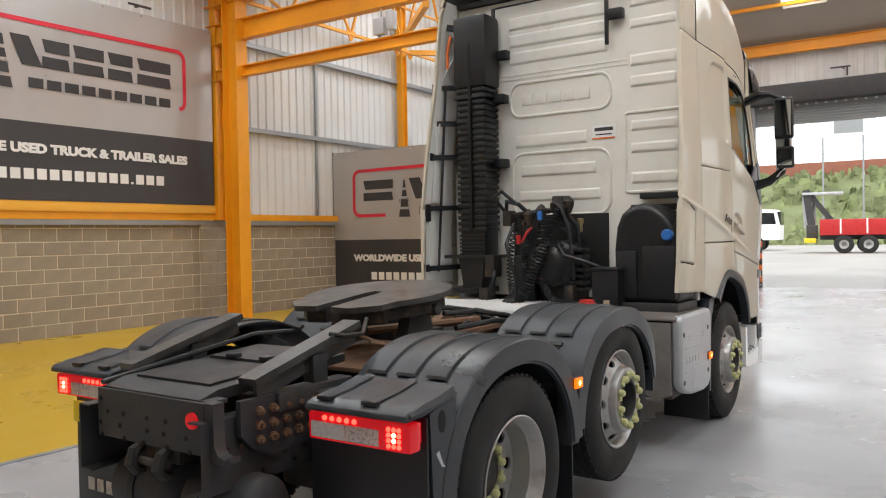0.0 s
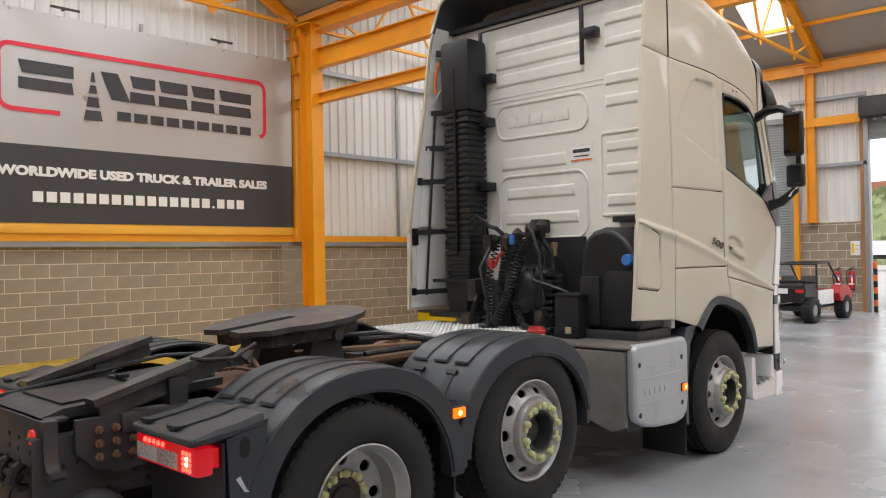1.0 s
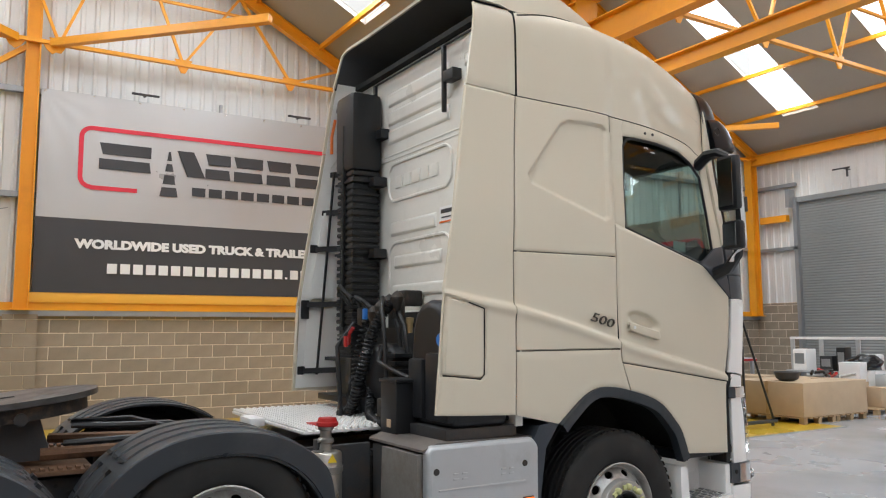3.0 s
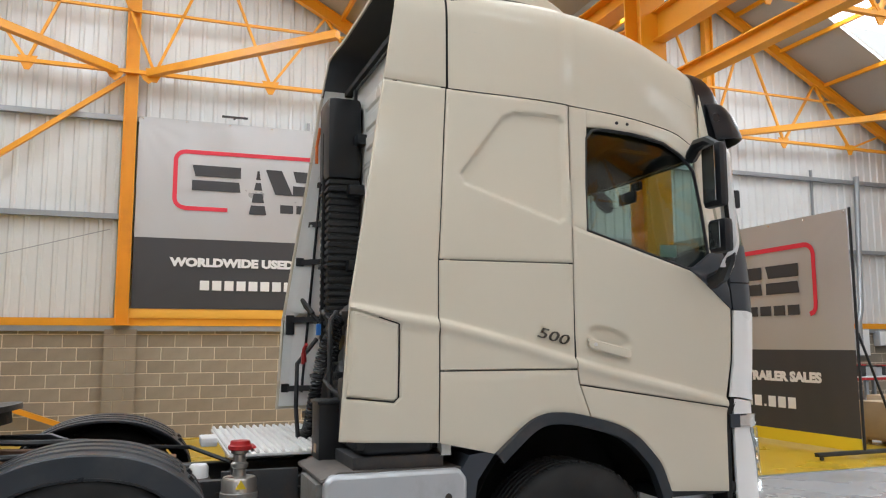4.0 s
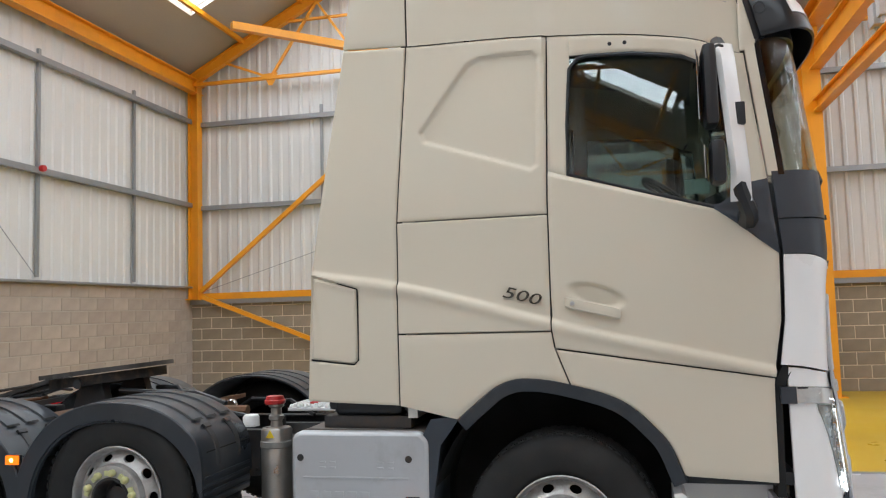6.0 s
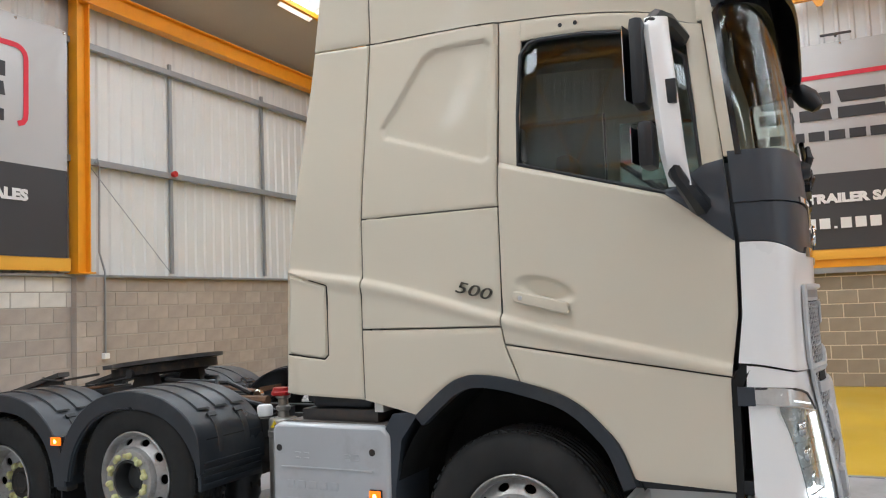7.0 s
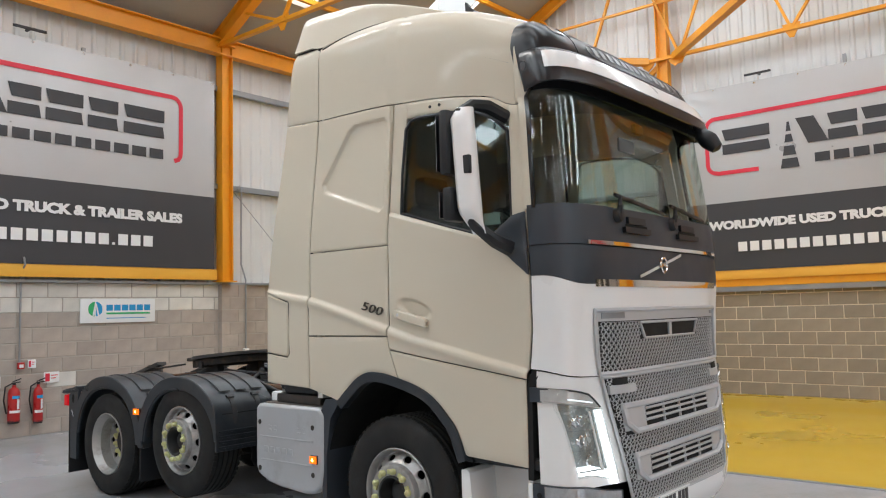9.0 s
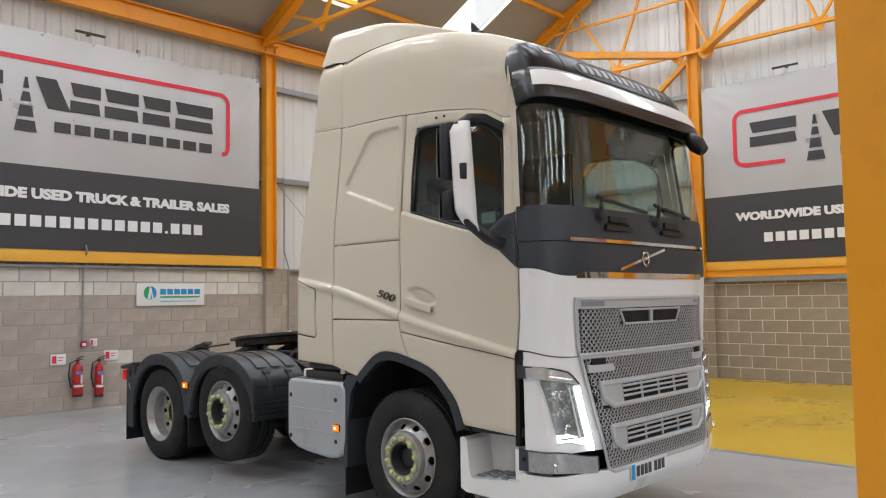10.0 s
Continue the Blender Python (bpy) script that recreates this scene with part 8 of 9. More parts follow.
for x in (-5.42, -0.68):
    part("guide", Shape().box(x - 0.06, x + 0.06, YN - 0.1, YN + 0.08, 0, 5.4), GALV, door2)
steel("door_frame", Shape().box(-7.33, -7.2, YN - 0.2, YN - 0.06, 0, 5.5).box(-7.33, -5.5, YN - 0.22, YN - 0.06, 5.22, 5.46).box(-13.2, -12.3, YN - 0.22, YN - 0.06, 4.9, 5.1), "yellow steel door frame post and lintel")
setting("door_jamb", Shape().box(-5.58, -5.49, YN - 0.08, YN + 0.02, 0, 5.3), mat("rusty_jamb", (0.35, 0.16, 0.06), 0.7, 0, 0.2, 3, 50, 0.2), "brown door jamb")
boll = thing("bollard", "black and orange striped post beside the open doorway", "bollard", (-5.22, YN - 0.2, 0))
for k in range(8):
    part("stripe", Shape().turn([(0.17 * k, 0.055), (0.17 * k + 0.17, 0.055)] + ([(1.37, 0.04), (1.37, 0)] if k == 7 else []), (0, 0, 0), 'z', 16), ORANGE if k % 2 else BLACKP, boll)

# ---------------------------------------------------------------- goods stored at the north end
crate = thing("carton_crate", "large cardboard crate on a timber pallet", "crate", (-7.5, 17.6, 0))
part("carton", Shape().box(-0.75, 0.75, -1.0, 1.0, 0.13, 0.74, 0.008), CARD, crate)
part("tape", Shape().box(-0.03, 0.03, -1.003, 1.003, 0.14, 0.744), mat("brown_tape", (0.4, 0.27, 0.14), 0.3), crate, "", 0)


def pallet(x, y, turn, l=1.2, w=1.0):
    p = thing("pallet", "pale timber pallet on the floor", "pallet", (x, y, 0), turn, "timber pallets")
    for i in range(7):
        a = -w / 2 + i * (w - 0.1) / 6
        part("board", Shape().box(-l / 2, l / 2, a, a + 0.1, 0.1, 0.122), WOOD, p)
    for i in (-1, 0, 1):
        for j in (-1, 0, 1):
            part("block", Shape().box(i * (l / 2 - 0.07) - 0.05, i * (l / 2 - 0.07) + 0.05, j * (w / 2 - 0.07) - 0.05, j * (w / 2 - 0.07) + 0.05, 0, 0.1), WOOD, p)
    return p


pallet(-7.5, 17.1, 0, 1.5, 1.0)
pallet(-7.5, 18.1, 0, 1.5, 1.0)
pallet(-7.5, 19.7, 0)
pallet(-8.9, 18.4, 0)


def carton(x, y, z, w, d, h, turn, label, material=CARD):
    c = thing("box", label, "box", (x, y, z), turn, "stored boxes")
    part("body", Shape().box(-w / 2, w / 2, -d / 2, d / 2, 0, h, 0.008), material, c)
    part("flap_line", Shape().box(-0.005, 0.005, -d / 2, d / 2, h, h + 0.002), CHASSIS, c, "", 0)


carton(-7.6, 19.5, 0.122, 0.5, 0.45, 0.5, 5, "brown cardboard box on a pallet")
carton(-7.2, 19.8, 0.122, 0.4, 0.4, 0.4, -8, "brown cardboard box on a pallet")
carton(-7.55, 19.5, 0.622, 0.42, 0.4, 0.4, 12, "white cardboard box on a pallet", PRINTWHITE)
carton(-7.15, 20.05, 0.122, 0.35, 0.3, 0.65, 0, "grey plastic box on a pallet", SILVER)
carton(-9.0, 18.5, 0.122, 0.8, 0.6, 0.5, 3, "brown cardboard box on a pallet")
bin_ = thing("washing_bowl", "dark bowl on the cardboard crate", "bowl", (-7.3, 16.95, 0.744))
part("bowl", Shape().turn([(0, 0), (0, 0.12), (0.05, 0.2), (0.16, 0.24), (0.17, 0.235), (0.06, 0.18), (0.02, 0.0)], (0, 0, 0), 'z', 24), CHASSIS, bin_)
junk = thing("scrap_parts", "heap of dark metal parts on the crate", "parts", (-7.3, 18.1, 0.744))
rng = random.Random(8)
for i in range(9):
    p = Vector((rng.uniform(-0.4, 0.4), rng.uniform(-0.5, 0.5), rng.uniform(0.03, 0.14)))
    q = p + Vector((rng.uniform(-0.3, 0.3), rng.uniform(-0.3, 0.3), rng.uniform(-0.02, 0.1)))
    part("bar", Shape().tube([(p.x, p.y, max(p.z, 0.03)), (q.x, q.y, max(q.z, 0.03))], 0.03, 6), (GRIME, CHASSIS, SILVER, REDP)[i % 4], junk)
frame1 = thing("trolley_frame", "pale steel trolley frame with a top rail", "trolley", (-8.7, 21.0, 0))
for x in (-1.25, -0.5, 0.4, 1.2):
    part("post", Shape().bar((x, 0, 0), (x, 0, 1.5), 0.1, 0.04, (0, 1, 0)), SILVER, frame1)
part("rail", Shape().bar((-1.3, 0, 1.5), (1.3, 0, 1.5), 0.07, 0.06), PRINTWHITE, frame1)
part("shelf", Shape().box(-1.25, 1.2, -0.3, 0.3, 0.7, 0.74), SILVER, frame1)
for i, (x, w, h, mt) in enumerate(((-0.95, 0.35, 0.5, PRINTWHITE), (-0.3, 0.3, 0.35, CHASSIS), (0.05, 0.2, 0.55, BLACKP), (0.7, 0.4, 0.4, PRINTWHITE))):
    c = thing("equipment_case", "small appliance on the trolley shelf", "appliance", (-8.7 + x, 21.0, 0.74), 6 * i, "goods on the trolley")
    part("case", Shape().box(-w / 2, w / 2, -0.2, 0.2, 0, h, 0.02), mt, c)
    part("face", Shape().box(-w * 0.35, w * 0.35, -0.205, -0.2, h * 0.3, h * 0.8, 0.002), GALV, c, "", 0)
bag = thing("bin_bag", "shiny black plastic sack on boxes", "sack", (-7.75, 20.3, 0.95))
bs = bmesh.new()
bmesh.ops.create_icosphere(bs, subdivisions=3, radius=0.36)
for v in bs.verts:
    v.co *= 1 + 0.28 * noise.noise(v.co * 5)
    v.co.z = max(v.co.z * 0.6, -0.12)
sh = Shape()
bs.verts.index_update()
sh.add([v.co.copy() for v in bs.verts], [[v.index for v in f.verts] for f in bs.faces])
bs.free()
part("sack", sh, BLACKGLOSS, bag, "", 60)
carton(-7.75, 20.3, 0.0, 0.7, 0.5, 0.83, 0, "white box under a black sack", PRINTWHITE)
hop = thing("orange_hopper", "orange steel hopper with a yellow rim on a frame", "hopper", (-7.75, 22.6, 0))
part("bin", Shape().prism([(-0.55, 0.95), (0.55, 0.95), (0.5, 0.5), (0.3, 0.42), (-0.3, 0.42), (-0.5, 0.5)], 'y', -0.4, 0.4), ORANGE, hop)
part("rim", Shape().box(-0.58, 0.58, -0.43, 0.43, 0.93, 0.98, 0.01), PRINTYEL, hop)
for x in (-0.4, 0.4):
    for y in (-0.3, 0.3):
        part("leg", Shape().bar((x, y, 0), (x * 0.9, y, 0.5), 0.05, 0.05, (0, 1, 0)), ORANGE, hop)
motor = thing("engine", "small engine with red parts on the hopper", "engine", (-7.75, 22.6, 0.98))
part("block", Shape().box(-0.35, 0.0, -0.15, 0.15, 0, 0.25, 0.03), CHASSIS, motor)
part("fan", Shape().turn([(-0.1, 0.0), (-0.1, 0.13), (0.05, 0.14), (0.06, 0.0)], (0.18, 0, 0.15), 'x', 18), REDP, motor)
part("tank", Shape().tube([(-0.3, 0, 0.3), (0.0, 0, 0.3)], 0.08, 10), SILVER, motor)

# buggy
bug = thing("buggy", "black and red off-road buggy with a roll cage", "buggy", (-5.95, 21.2, 0), -4)
for x in (-0.52, 0.52):
    for y, r in ((-0.95, 0.3), (0.95, 0.29)):
        w = part("wheel", Shape().turn([(-0.12, 0.15), (-0.13, 0.24), (-0.1, r - 0.01), (-0.05, r), (0.05, r), (0.1, r - 0.01), (0.13, 0.24), (0.12, 0.15)], (x, y, r), 'x', 28), RUBBER, bug)
        part("rim", Shape().turn([(-0.1, 0.0), (-0.1, 0.15), (0.1, 0.15), (0.1, 0.0)], (x, y, r), 'x', 20), GALV, w)
        lugs = Shape()
        for k in range(18):
            a = 2 * math.pi * k / 18
            lugs.bar((x - 0.11, y + r * math.cos(a), r + r * math.sin(a)), (x + 0.11, y + r * math.cos(a + 0.12), r + r * math.sin(a + 0.12)), 0.04, 0.03, (0, math.cos(a), math.sin(a)))
        part("tread", lugs, RUBBER, w)
part("chassis", Shape().box(-0.35, 0.35, -1.0, 1.1, 0.3, 0.4, 0.03).tube([(-0.5, -0.95, 0.3), (0.5, -0.95, 0.3)], 0.03, 8), CHASSIS, bug)
part("cargo_bed", Shape().prism([(-1.25, 0.72), (-1.2, 0.9), (-0.5, 0.92), (-0.45, 0.55), (-1.1, 0.5)], 'x', -0.5, 0.5), BLACKP, bug, "black cargo bed")
part("tail_panel", Shape().prism([(-0.48, 0.52), (0.48, 0.52), (0.55, 0.82), (-0.55, 0.82)], 'y', -1.26, -1.2), BLACKP, bug)
for x in (-0.4, 0.4):
    part("tail_lamp", Shape().box(x - 0.1, x + 0.1, -1.285, -1.25, 0.72, 0.8, 0.01), REDP, bug, "red tail lamp")
part("plate", Shape().box(-0.12, 0.12, -1.285, -1.26, 0.7, 0.82), PRINTWHITE, bug, "plain white plate", 0)
for s in (-1, 1):
    part("wing", Shape().prism([(0.45, 0.65), (0.6, 0.85), (1.1, 0.8), (1.3, 0.6), (1.25, 0.5), (0.6, 0.45)], 'x', s * 0.4, s * 0.62), REDP, bug, "red front wing")
    part("side_panel", Shape().box(s * 0.44, s * 0.52, -0.5, 0.4, 0.4, 0.75, 0.03), PRINTWHITE if s > 0 else BLACKP, bug)
    part("cage_hoop", Shape().tube([(s * 0.5, -0.55, 0.8), (s * 0.48, -0.5, 1.38), (s * 0.47, 0.2, 1.42), (s * 0.5, 0.75, 0.9)], 0.026, 8), BLACKP, bug, "black tube of the roll cage")
    seat_s = Shape().box(s * 0.06, s * 0.42, -0.3, 0.15, 0.5, 0.62, 0.04).box(s * 0.07, s * 0.41, -0.45, -0.3, 0.58, 1.1, 0.05)
    part("seat", seat_s, TRIM, bug)
for y, z in ((-0.5, 1.38), (0.2, 1.42), (-0.55, 0.95)):
    part("cage_bar", Shape().tube([(-0.48, y, z), (0.48, y, z)], 0.024, 8), BLACKP, bug)
part("rear_rack", Shape().tube([(-0.5, -1.15, 1.0), (0.5, -1.15, 1.0)], 0.02, 8).tube([(-0.45, -1.15, 1.0), (-0.45, -1.1, 0.85)], 0.02, 6).tube([(0.45, -1.15, 1.0), (0.45, -1.1, 0.85)], 0.02, 6), BLACKP, bug)
part("bonnet", Shape().prism([(0.6, 0.75), (1.2, 0.62), (1.25, 0.5), (0.6, 0.5)], 'x', -0.42, 0.42), REDP, bug)
flag = part("whip", Shape().tube([(-0.55, -1.1, 0.8), (-0.7, -1.0, 1.7), (-0.85, -0.9, 2.45)], [0.012, 0.01, 0.006], 6), SILVER, bug, "whip aerial with a flag")
part("pennant", Shape().prism([(-0.85, 2.45), (-0.86, 2.2), (-0.72, 2.22), (-0.78, 2.42)], 'y', -0.9, -0.895), glow("signal_orange", (1.0, 0.2, 0.08), 0.0, (0.9, 0.12, 0.05)), flag, "orange flag", 0)
tubo = thing("blue_drum", "small blue plastic drum on the floor", "drum", (-6.85, 20.9, 0))
part("drum", Shape().turn([(0, 0), (0, 0.15), (0.02, 0.16), (0.6, 0.16), (0.62, 0.13), (0.64, 0)], (0, 0, 0), 'z', 20), BLUEP, tubo)

# bench and cabinets by the west wall at the far end
bench = thing("workbench", "pale workbench with a red edge by the gable wall", "bench", (-12.7, 21.3, 0))
part("top", Shape().box(-0.5, 0.5, -1.3, 1.3, 0.86, 0.92, 0.006), PRINTWHITE, bench)
part("edge", Shape().box(0.5, 0.51, -1.3, 1.3, 0.84, 0.9), REDP, bench, "", 0)
for y in (-1.2, 0, 1.2):
    for x in (0.42, -0.42):
        part("leg", Shape().box(x - 0.04, x + 0.04, y - 0.04, y + 0.04, 0, 0.86), SILVER, bench)
part("shelf", Shape().box(-0.45, 0.45, -1.2, 1.2, 0.25, 0.29), SILVER, bench)
for i in range(8):
    rr = random.Random(40 + i)
    w, h = rr.uniform(0.12, 0.3), rr.uniform(0.12, 0.38)
    c = thing("bench_item", ("grey tool case on the workbench", "dark tool box on the workbench", "white tub on the workbench")[i % 3], "tool case", (-12.7 + rr.uniform(-0.25, 0.25), 20.2 + i * 0.3, 0.92), rr.uniform(-20, 20), "goods on the bench")
    part("case", Shape().box(-w / 2, w / 2, -w / 2, w / 2, 0, h, 0.02), (SILVER, CHASSIS, PRINTWHITE)[i % 3], c)
    part("lid", Shape().box(-w / 2 - 0.01, w / 2 + 0.01, -w / 2 - 0.01, w / 2 + 0.01, h, h + 0.03, 0.006), (CHASSIS, REDP, BLUEP)[i % 3], c)
for y, z, w, h in ((21.9, 1.75, 0.35, 0.45), (22.5, 1.75, 0.5, 0.7), (23.3, 1.85, 0.4, 0.4), (21.9, 1.3, 0.35, 0.3)):
    c = thing("wall_cabinet", "pale grey electrical cabinet on the block wall", "cabinet", (XW + 0.03, y, z), 90, "electrical cabinets")
    part("case", Shape().box(-w / 2, w / 2, -0.2, 0.0, -h / 2, h / 2, 0.01), SILVER, c)
    part("door", Shape().box(-w / 2 + 0.02, w / 2 - 0.02, -0.215, -0.2, -h / 2 + 0.02, h / 2 - 0.02, 0.006), PRINTWHITE, c)
carton(-10.6, 20.3, 0.0, 0.9, 0.8, 0.6, 12, "brown cardboard box on the floor")
carton(-11.4, 19.2, 0.0, 0.6, 0.6, 0.75, -5, "brown cardboard box on the floor")

# ---------------------------------------------------------------- outside the open door


def lorry(x, y, turn, body, cab_mat, crane, label):
    l = thing("lorry", label, "lorry", (x, y, yard(y)), turn, "lorries in the yard")
    part("chassis", Shape().box(-4.2, 4.2, -0.45, 0.45, 0.75, 1.05, 0.03), CHASSIS, l)
    for px_ in (-3.0, -1.8, 2.9):
        for s in (-1, 1):
            w = part("wheel", Shape().turn([(-0.15, 0.25), (-0.16, 0.4), (-0.13, 0.5), (0.13, 0.5), (0.16, 0.4), (0.15, 0.25)], (px_, s * 1.05, 0.5), 'y', 28), RUBBER, l)
            part("rim", Shape().turn([(-s * 0.1, 0), (s * 0.1, 0.15), (s * 0.12, 0.27)], (px_, s * 1.05, 0.5), 'y', 20), RIM, w)
    c = part("cab", Shape().prism([(2.3, 0.7), (4.3, 0.7), (4.35, 1.6), (4.1, 2.7), (2.4, 2.8), (2.3, 2.6)], 'y', -1.2, 1.2), cab_mat, l)
    part("window", Shape().prism([(3.1, 1.75), (4.1, 1.75), (3.95, 2.5), (3.1, 2.5)], 'y', -1.21, 1.21), BLACKGLOSS, c, "", 0)
    part("windscreen", Shape().prism([(-1.05, 1.7), (1.05, 1.7), (1.0, 2.55), (-1.0, 2.55)], 'x', 4.15, 4.36), BLACKGLOSS, c, "", 0)
    part("side_board", Shape().box(-4.2, 2.0, -1.22, -1.16, 1.1, 1.9, 0.02), body, l)
    part("side_board", Shape().box(-4.2, 2.0, 1.16, 1.22, 1.1, 1.9, 0.02), body, l)
    part("deck", Shape().box(-4.2, 2.1, -1.2, 1.2, 1.02, 1.12, 0.01), body, l)
    for i in range(4):
        part("board_joint", Shape().box(-3.2 + i * 1.3, -3.12 + i * 1.3, -1.24, -1.22, 1.1, 1.92), PRINTWHITE, l, "", 0)
    if crane:
        k = part("crane", Shape().box(-4.9, -4.3, -0.5, 0.5, 0.8, 1.6, 0.05).bar((-4.6, -0.2, 1.4), (-4.9, -0.2, 3.6), 0.35, 0.4, (1, 0, 0)).bar((-4.9, -0.1, 3.6), (-3.2, -0.1, 1.3), 0.25, 0.3), CHASSIS, l, "folded grey loading crane")
        part("ram", Shape().tube([(-4.5, 0.2, 1.7), (-4.5, 0.2, 3.3)], 0.1, 10), GALV, k)
        part("white_head", Shape().box(-5.1, -3.0, -0.5, 0.5, 3.3, 3.45, 0.05).bar((-5.0, 0, 3.3), (-4.9, 0, 1.4), 0.3, 0.25), SILVER, k)
        part("outrigger", Shape().box(-5.0, -4.4, -1.2, 1.2, 0.6, 0.85, 0.02), PRINTYEL, k)
    return l


lorry(-3.1, 50.0, 8, REDP, PRINTWHITE, True, "red flatbed lorry with a folded crane in the yard")
lorry(-14.9, 56.0, 5, PRINTWHITE, PRINTWHITE, False, "white lorry parked in the yard")
lorry(7.5, 55.0, 12, REDP, PRINTWHITE, False, "red flatbed lorry parked in the yard")
rng = random.Random(21)
rows = []
for j in range(13):
    rows.append([(-70 + i * 3.0, 74 + j * 1.2 + rng.uniform(-0.4, 0.4), 0.1 + 7.0 * ease(j / 12) + rng.uniform(-0.3, 0.3)) for i in range(48)])
setting("bank", Shape().sheet(rows), LEAF, "green overgrown bank behind the yard", 60)
tuft = Shape()
for i in range(2600):
    x, j = rng.uniform(-60, 45), rng.random()
    y, z = 74 + 14.4 * j, 0.1 + 7.0 * ease(j)
    r = rng.uniform(0.25, 0.8)
    a = rng.uniform(0, 6.28)
    u, w = Vector((math.cos(a), math.sin(a), rng.uniform(-0.3, 0.5))) * r, Vector((rng.uniform(-0.3, 0.3), rng.uniform(-0.3, 0.3), 1)) * r
    p = Vector((x, y, z))
    tuft.add([p - u, p + u, p + u * 0.6 + w, p - u * 0.5 + w * 1.2], [(0, 1, 2, 3)])
ob = part("bank_shrubs", tuft, LEAF, None, "", 0)
tagged(ob, "dense green shrubs on the bank", "shrubs", "", "stuff")
setting("bank_wall", Shape().box(-70, 70, 89, 89.4, 6.6, 8.6), BRICK, "red brick wall on top of the bank")
# pale rectangle against the sky drawn as a board; its posts are added
hoard = thing("hoarding", "white board with a grey panel on added posts", "hoarding", (-9.5, 78, 0.3), 5)
part("board", Shape().box(-2.6, 2.6, -0.1, 0.1, 9.6, 12.2), PRINTWHITE, hoard)
part("panel", Shape().box(-0.7, 1.6, -0.13, -0.1, 9.9, 11.9), SHUTTER, hoard, "", 0)
for x in (-1.6, 1.6):
    part("post", Shape().tube([(x, 0, 0), (x, 0, 9.6)], 0.08, 8), GALV, hoard)

# ---------------------------------------------------------------- block walls


def block_mesh(w, h, d=0.02, c=0.004):
    """Face of one block with chamfered edges, centred on its lower left, out along -y."""
    v = [(0, 0, 0), (w, 0, 0), (w, 0, h), (0, 0, h), (0, -d + c, 0), (w, -d + c, 0), (w, -d + c, h), (0, -d + c, h), (c, -d, c), (w - c, -d, c), (w - c, -d, h - c), (c, -d, h - c)]
    f = [(8, 9, 10, 11), (4, 5, 9, 8), (5, 6, 10, 9), (6, 7, 11, 10), (7, 4, 8, 11), (0, 1, 5, 4), (1, 2, 6, 5), (2, 3, 7, 6), (3, 0, 4, 7)]
    return v, f


def block_wall(name, m, length, height, h, near, label, pale=0, pale_to=99.0, seed=1, long=0.485, stone=BLOCK, joint=MORTAR):
    """Block wall along the local x of m, face towards local -y; near: the stretch whose blocks are single parts."""
    rng = random.Random(seed)
    base = Shape().box(0, length, 0, 0.09, 0, height)
    wall = setting(name, base, joint, label)
    wall.matrix_basis = m
    courses = math.ceil(height / h - 0.02)
    shared = {}
    rest, rest_pale = Shape(), Shape()
    count = 0
    for j in range(courses):
        x = -long / 2 if j % 2 else 0.0
        tall = round(min(h, height - j * h) - 0.017, 4)
        while x < length - 0.02:
            a, b = max(x, 0.0), min(x + long, length)
            w = round(b - a - 0.017, 3)
            x += long
            if w < 0.03:
                continue
            mt = BLOCKPALE if a < pale_to and (j >= courses - pale or rng.random() < (0.02 if pale else 0)) else stone
            d = 0.005 + rng.choice((0, 0.001, 0.002))
            if near[0] <= a <= near[1] and count < 300:
                key = (w, d, tall, mt.name)
                if key not in shared:
                    v, f = block_mesh(w, tall, d)
                    shared[key] = mesh_of("block", v, f, mt)
                ob = new("block", shared[key])
                ob.parent = wall
                ob.location = (a + 0.008, 0, j * h + 0.008)
                count += 1
            else:
                v, f = block_mesh(w, tall, d)
                (rest_pale if mt is BLOCKPALE else rest).add([(p[0] + a + 0.008, p[1], p[2] + j * h + 0.008) for p in v], f)
    for q, mt in ((rest, stone), (rest_pale, BLOCKPALE)):
        if not q.v:
            continue
        r = part("blocks", q, mt, wall, "", 0)
        tagged(r, "further grey concrete blocks", "", "", "stuff")
    return wall


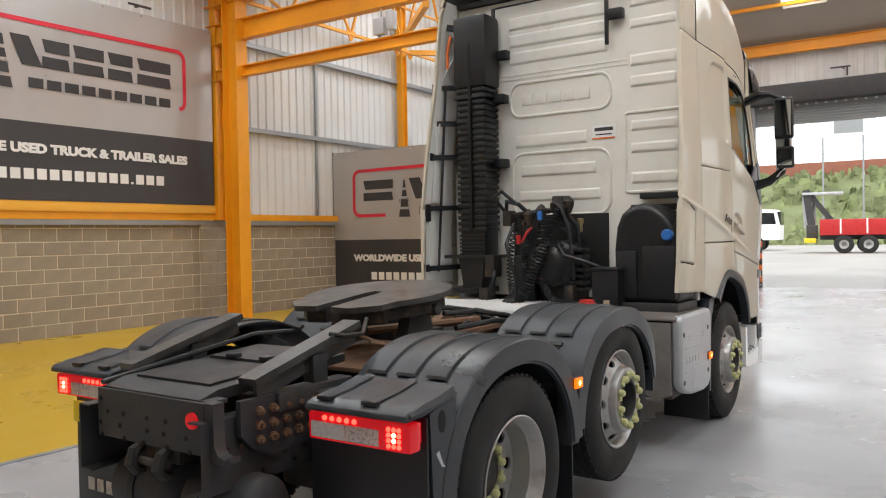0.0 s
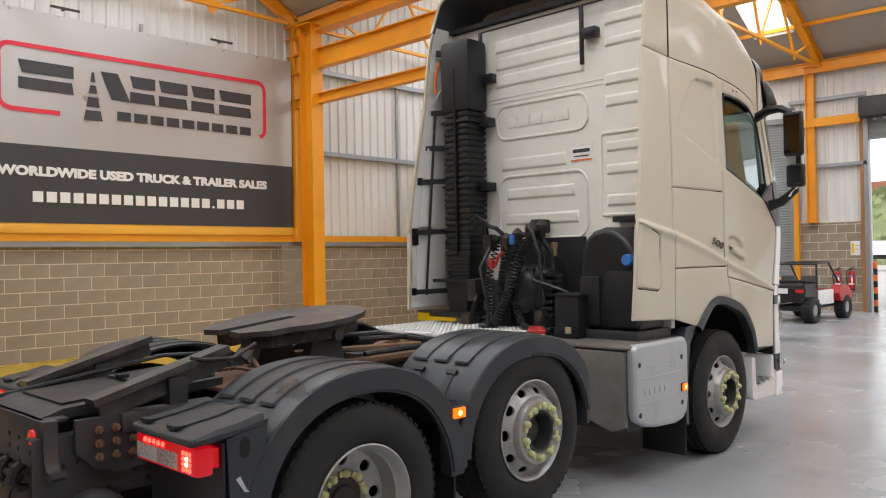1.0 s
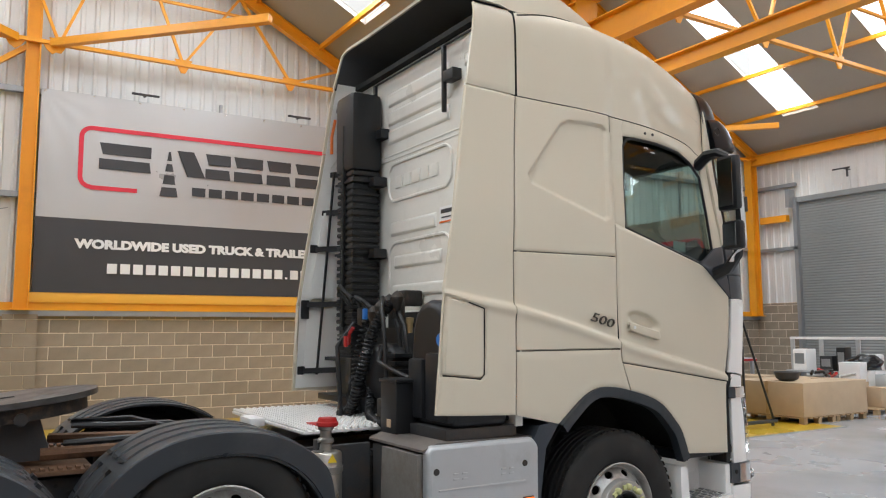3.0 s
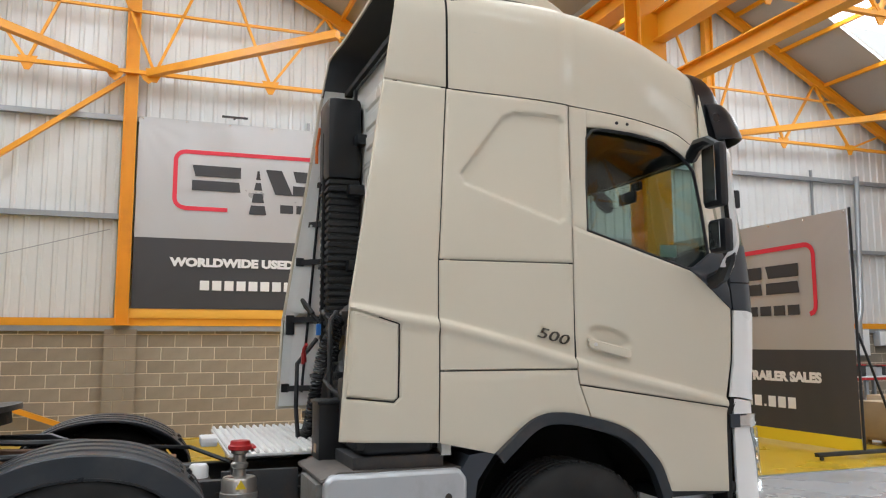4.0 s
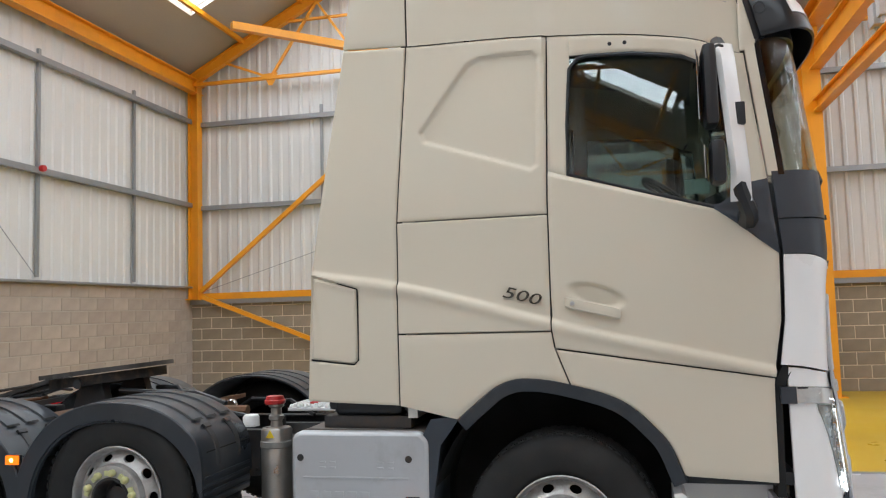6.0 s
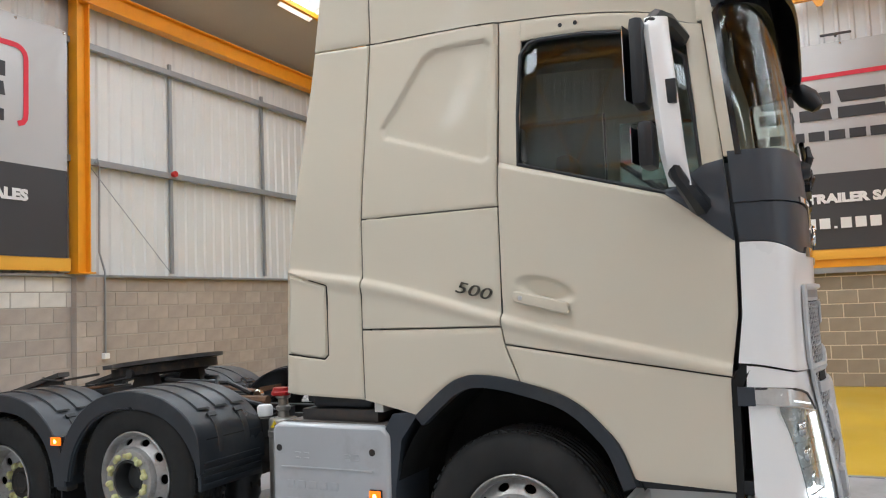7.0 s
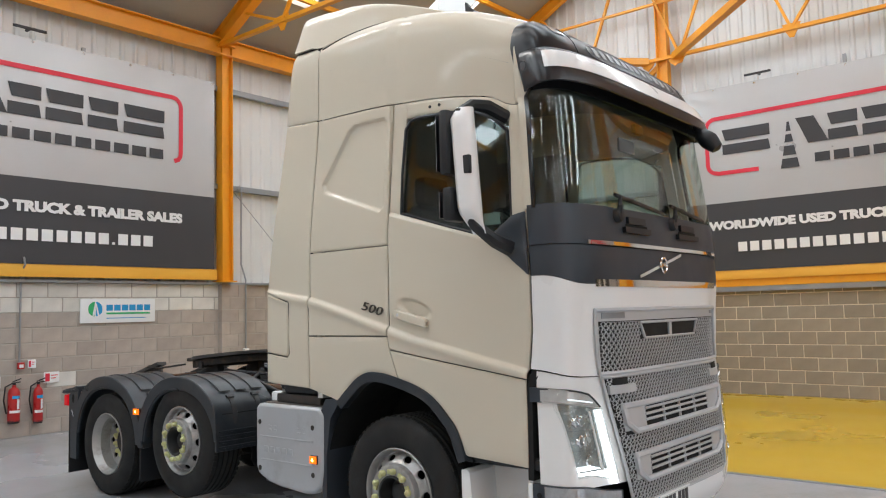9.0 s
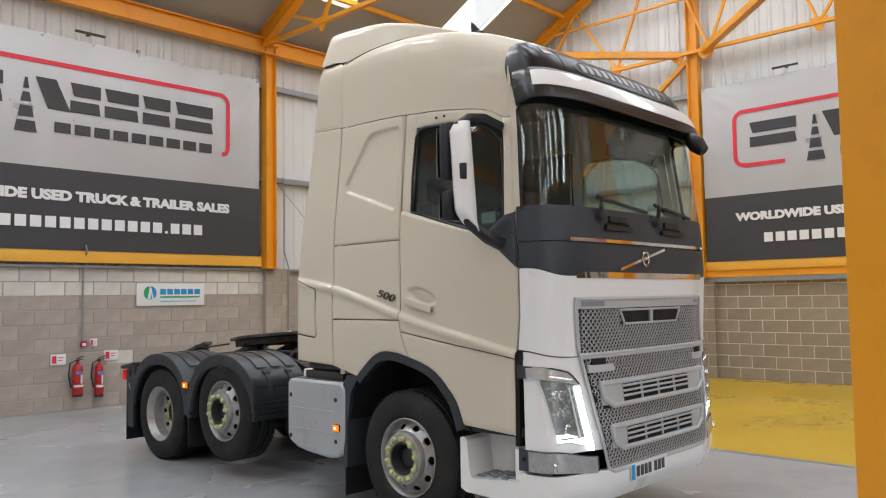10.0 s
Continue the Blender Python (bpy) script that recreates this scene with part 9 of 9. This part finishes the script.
def pilaster(m, height, h, label, stone=BLOCK, joint=MORTAR):
    wall = setting("pilaster", Shape().box(0.006, 0.554, -0.12, 0.0, 0, height), joint, label)
    wall.matrix_basis = m
    for j in range(math.ceil(height / h - 0.02)):
        cut = 0.37 if j % 2 else 0.18
        for a, b in ((0, cut), (cut, 0.56)):
            s = Shape().box(a + 0.004, b - 0.004, -0.128, -0.02, j * h + 0.006, min((j + 1) * h, height + 0.006) - 0.006, 0.004)
            part("block", s, stone, wall, "", 0)
    return wall


def facing(x, y, turn):
    return pose(x, y, 0, 0, 0, turn)


# west wall faces +x: its local x runs along -y ... seen from inside it runs from south to north
block_wall("wall_base_west", facing(XW + 0.02, YS, 90), YN - YS, 2.025, 0.2425, (0, 15.2), "grey brown concrete block wall with pale joints", 0, 0.0, 2)
block_wall("wall_base_south", facing(XE, YS + 0.0, 180), XE - XW, 2.36, 0.236, (XE - 0.2, XE - XW), "grey concrete block wall, two pale courses on top", 2, XE + 6.6, 3, 0.47, GREYBLOCK, GREYMORTAR)
block_wall("wall_base_north", facing(-7.45, YN, 0), 2.05, 2.5, 0.2425, (0, 3), "grey concrete blocks between the roller doors", 0, 0.0, 4)
block_wall("wall_base_north", facing(XW, YN, 0), 1.55, 2.5, 0.2425, (0, 3), "grey concrete blocks beside the roller door", 0, 0.0, 5)
block_wall("wall_base_north", facing(-0.7, YN, 0), 2.0, 2.5, 0.2425, (90, 91), "grey concrete block wall", 0, 0.0, 6)
block_wall("wall_base_north", facing(6.0, YN, 0), XE - 6.0, 2.5, 0.2425, (90, 91), "grey concrete block wall", 0, 0.0, 8)
block_wall("wall_base_east", facing(XE - 0.02, YN, -90), YN - YS, 2.025, 0.2425, (90, 91), "grey concrete block wall", 0, 0.0, 7)
pilaster(facing(XW + 0.02, 4.19, 90), 2.03, 0.2425, "concrete block pilaster under a post")
pilaster(facing(XW + 0.02, 10.95, 90), 2.03, 0.2425, "concrete block pilaster under a post")
pilaster(facing(-6.62, YS, 180), 2.36, 0.236, "concrete block pilaster under a post", GREYBLOCK, GREYMORTAR)
pilaster(facing(0.35, YS, 180), 2.36, 0.236, "concrete block pilaster under a post", GREYBLOCK, GREYMORTAR)
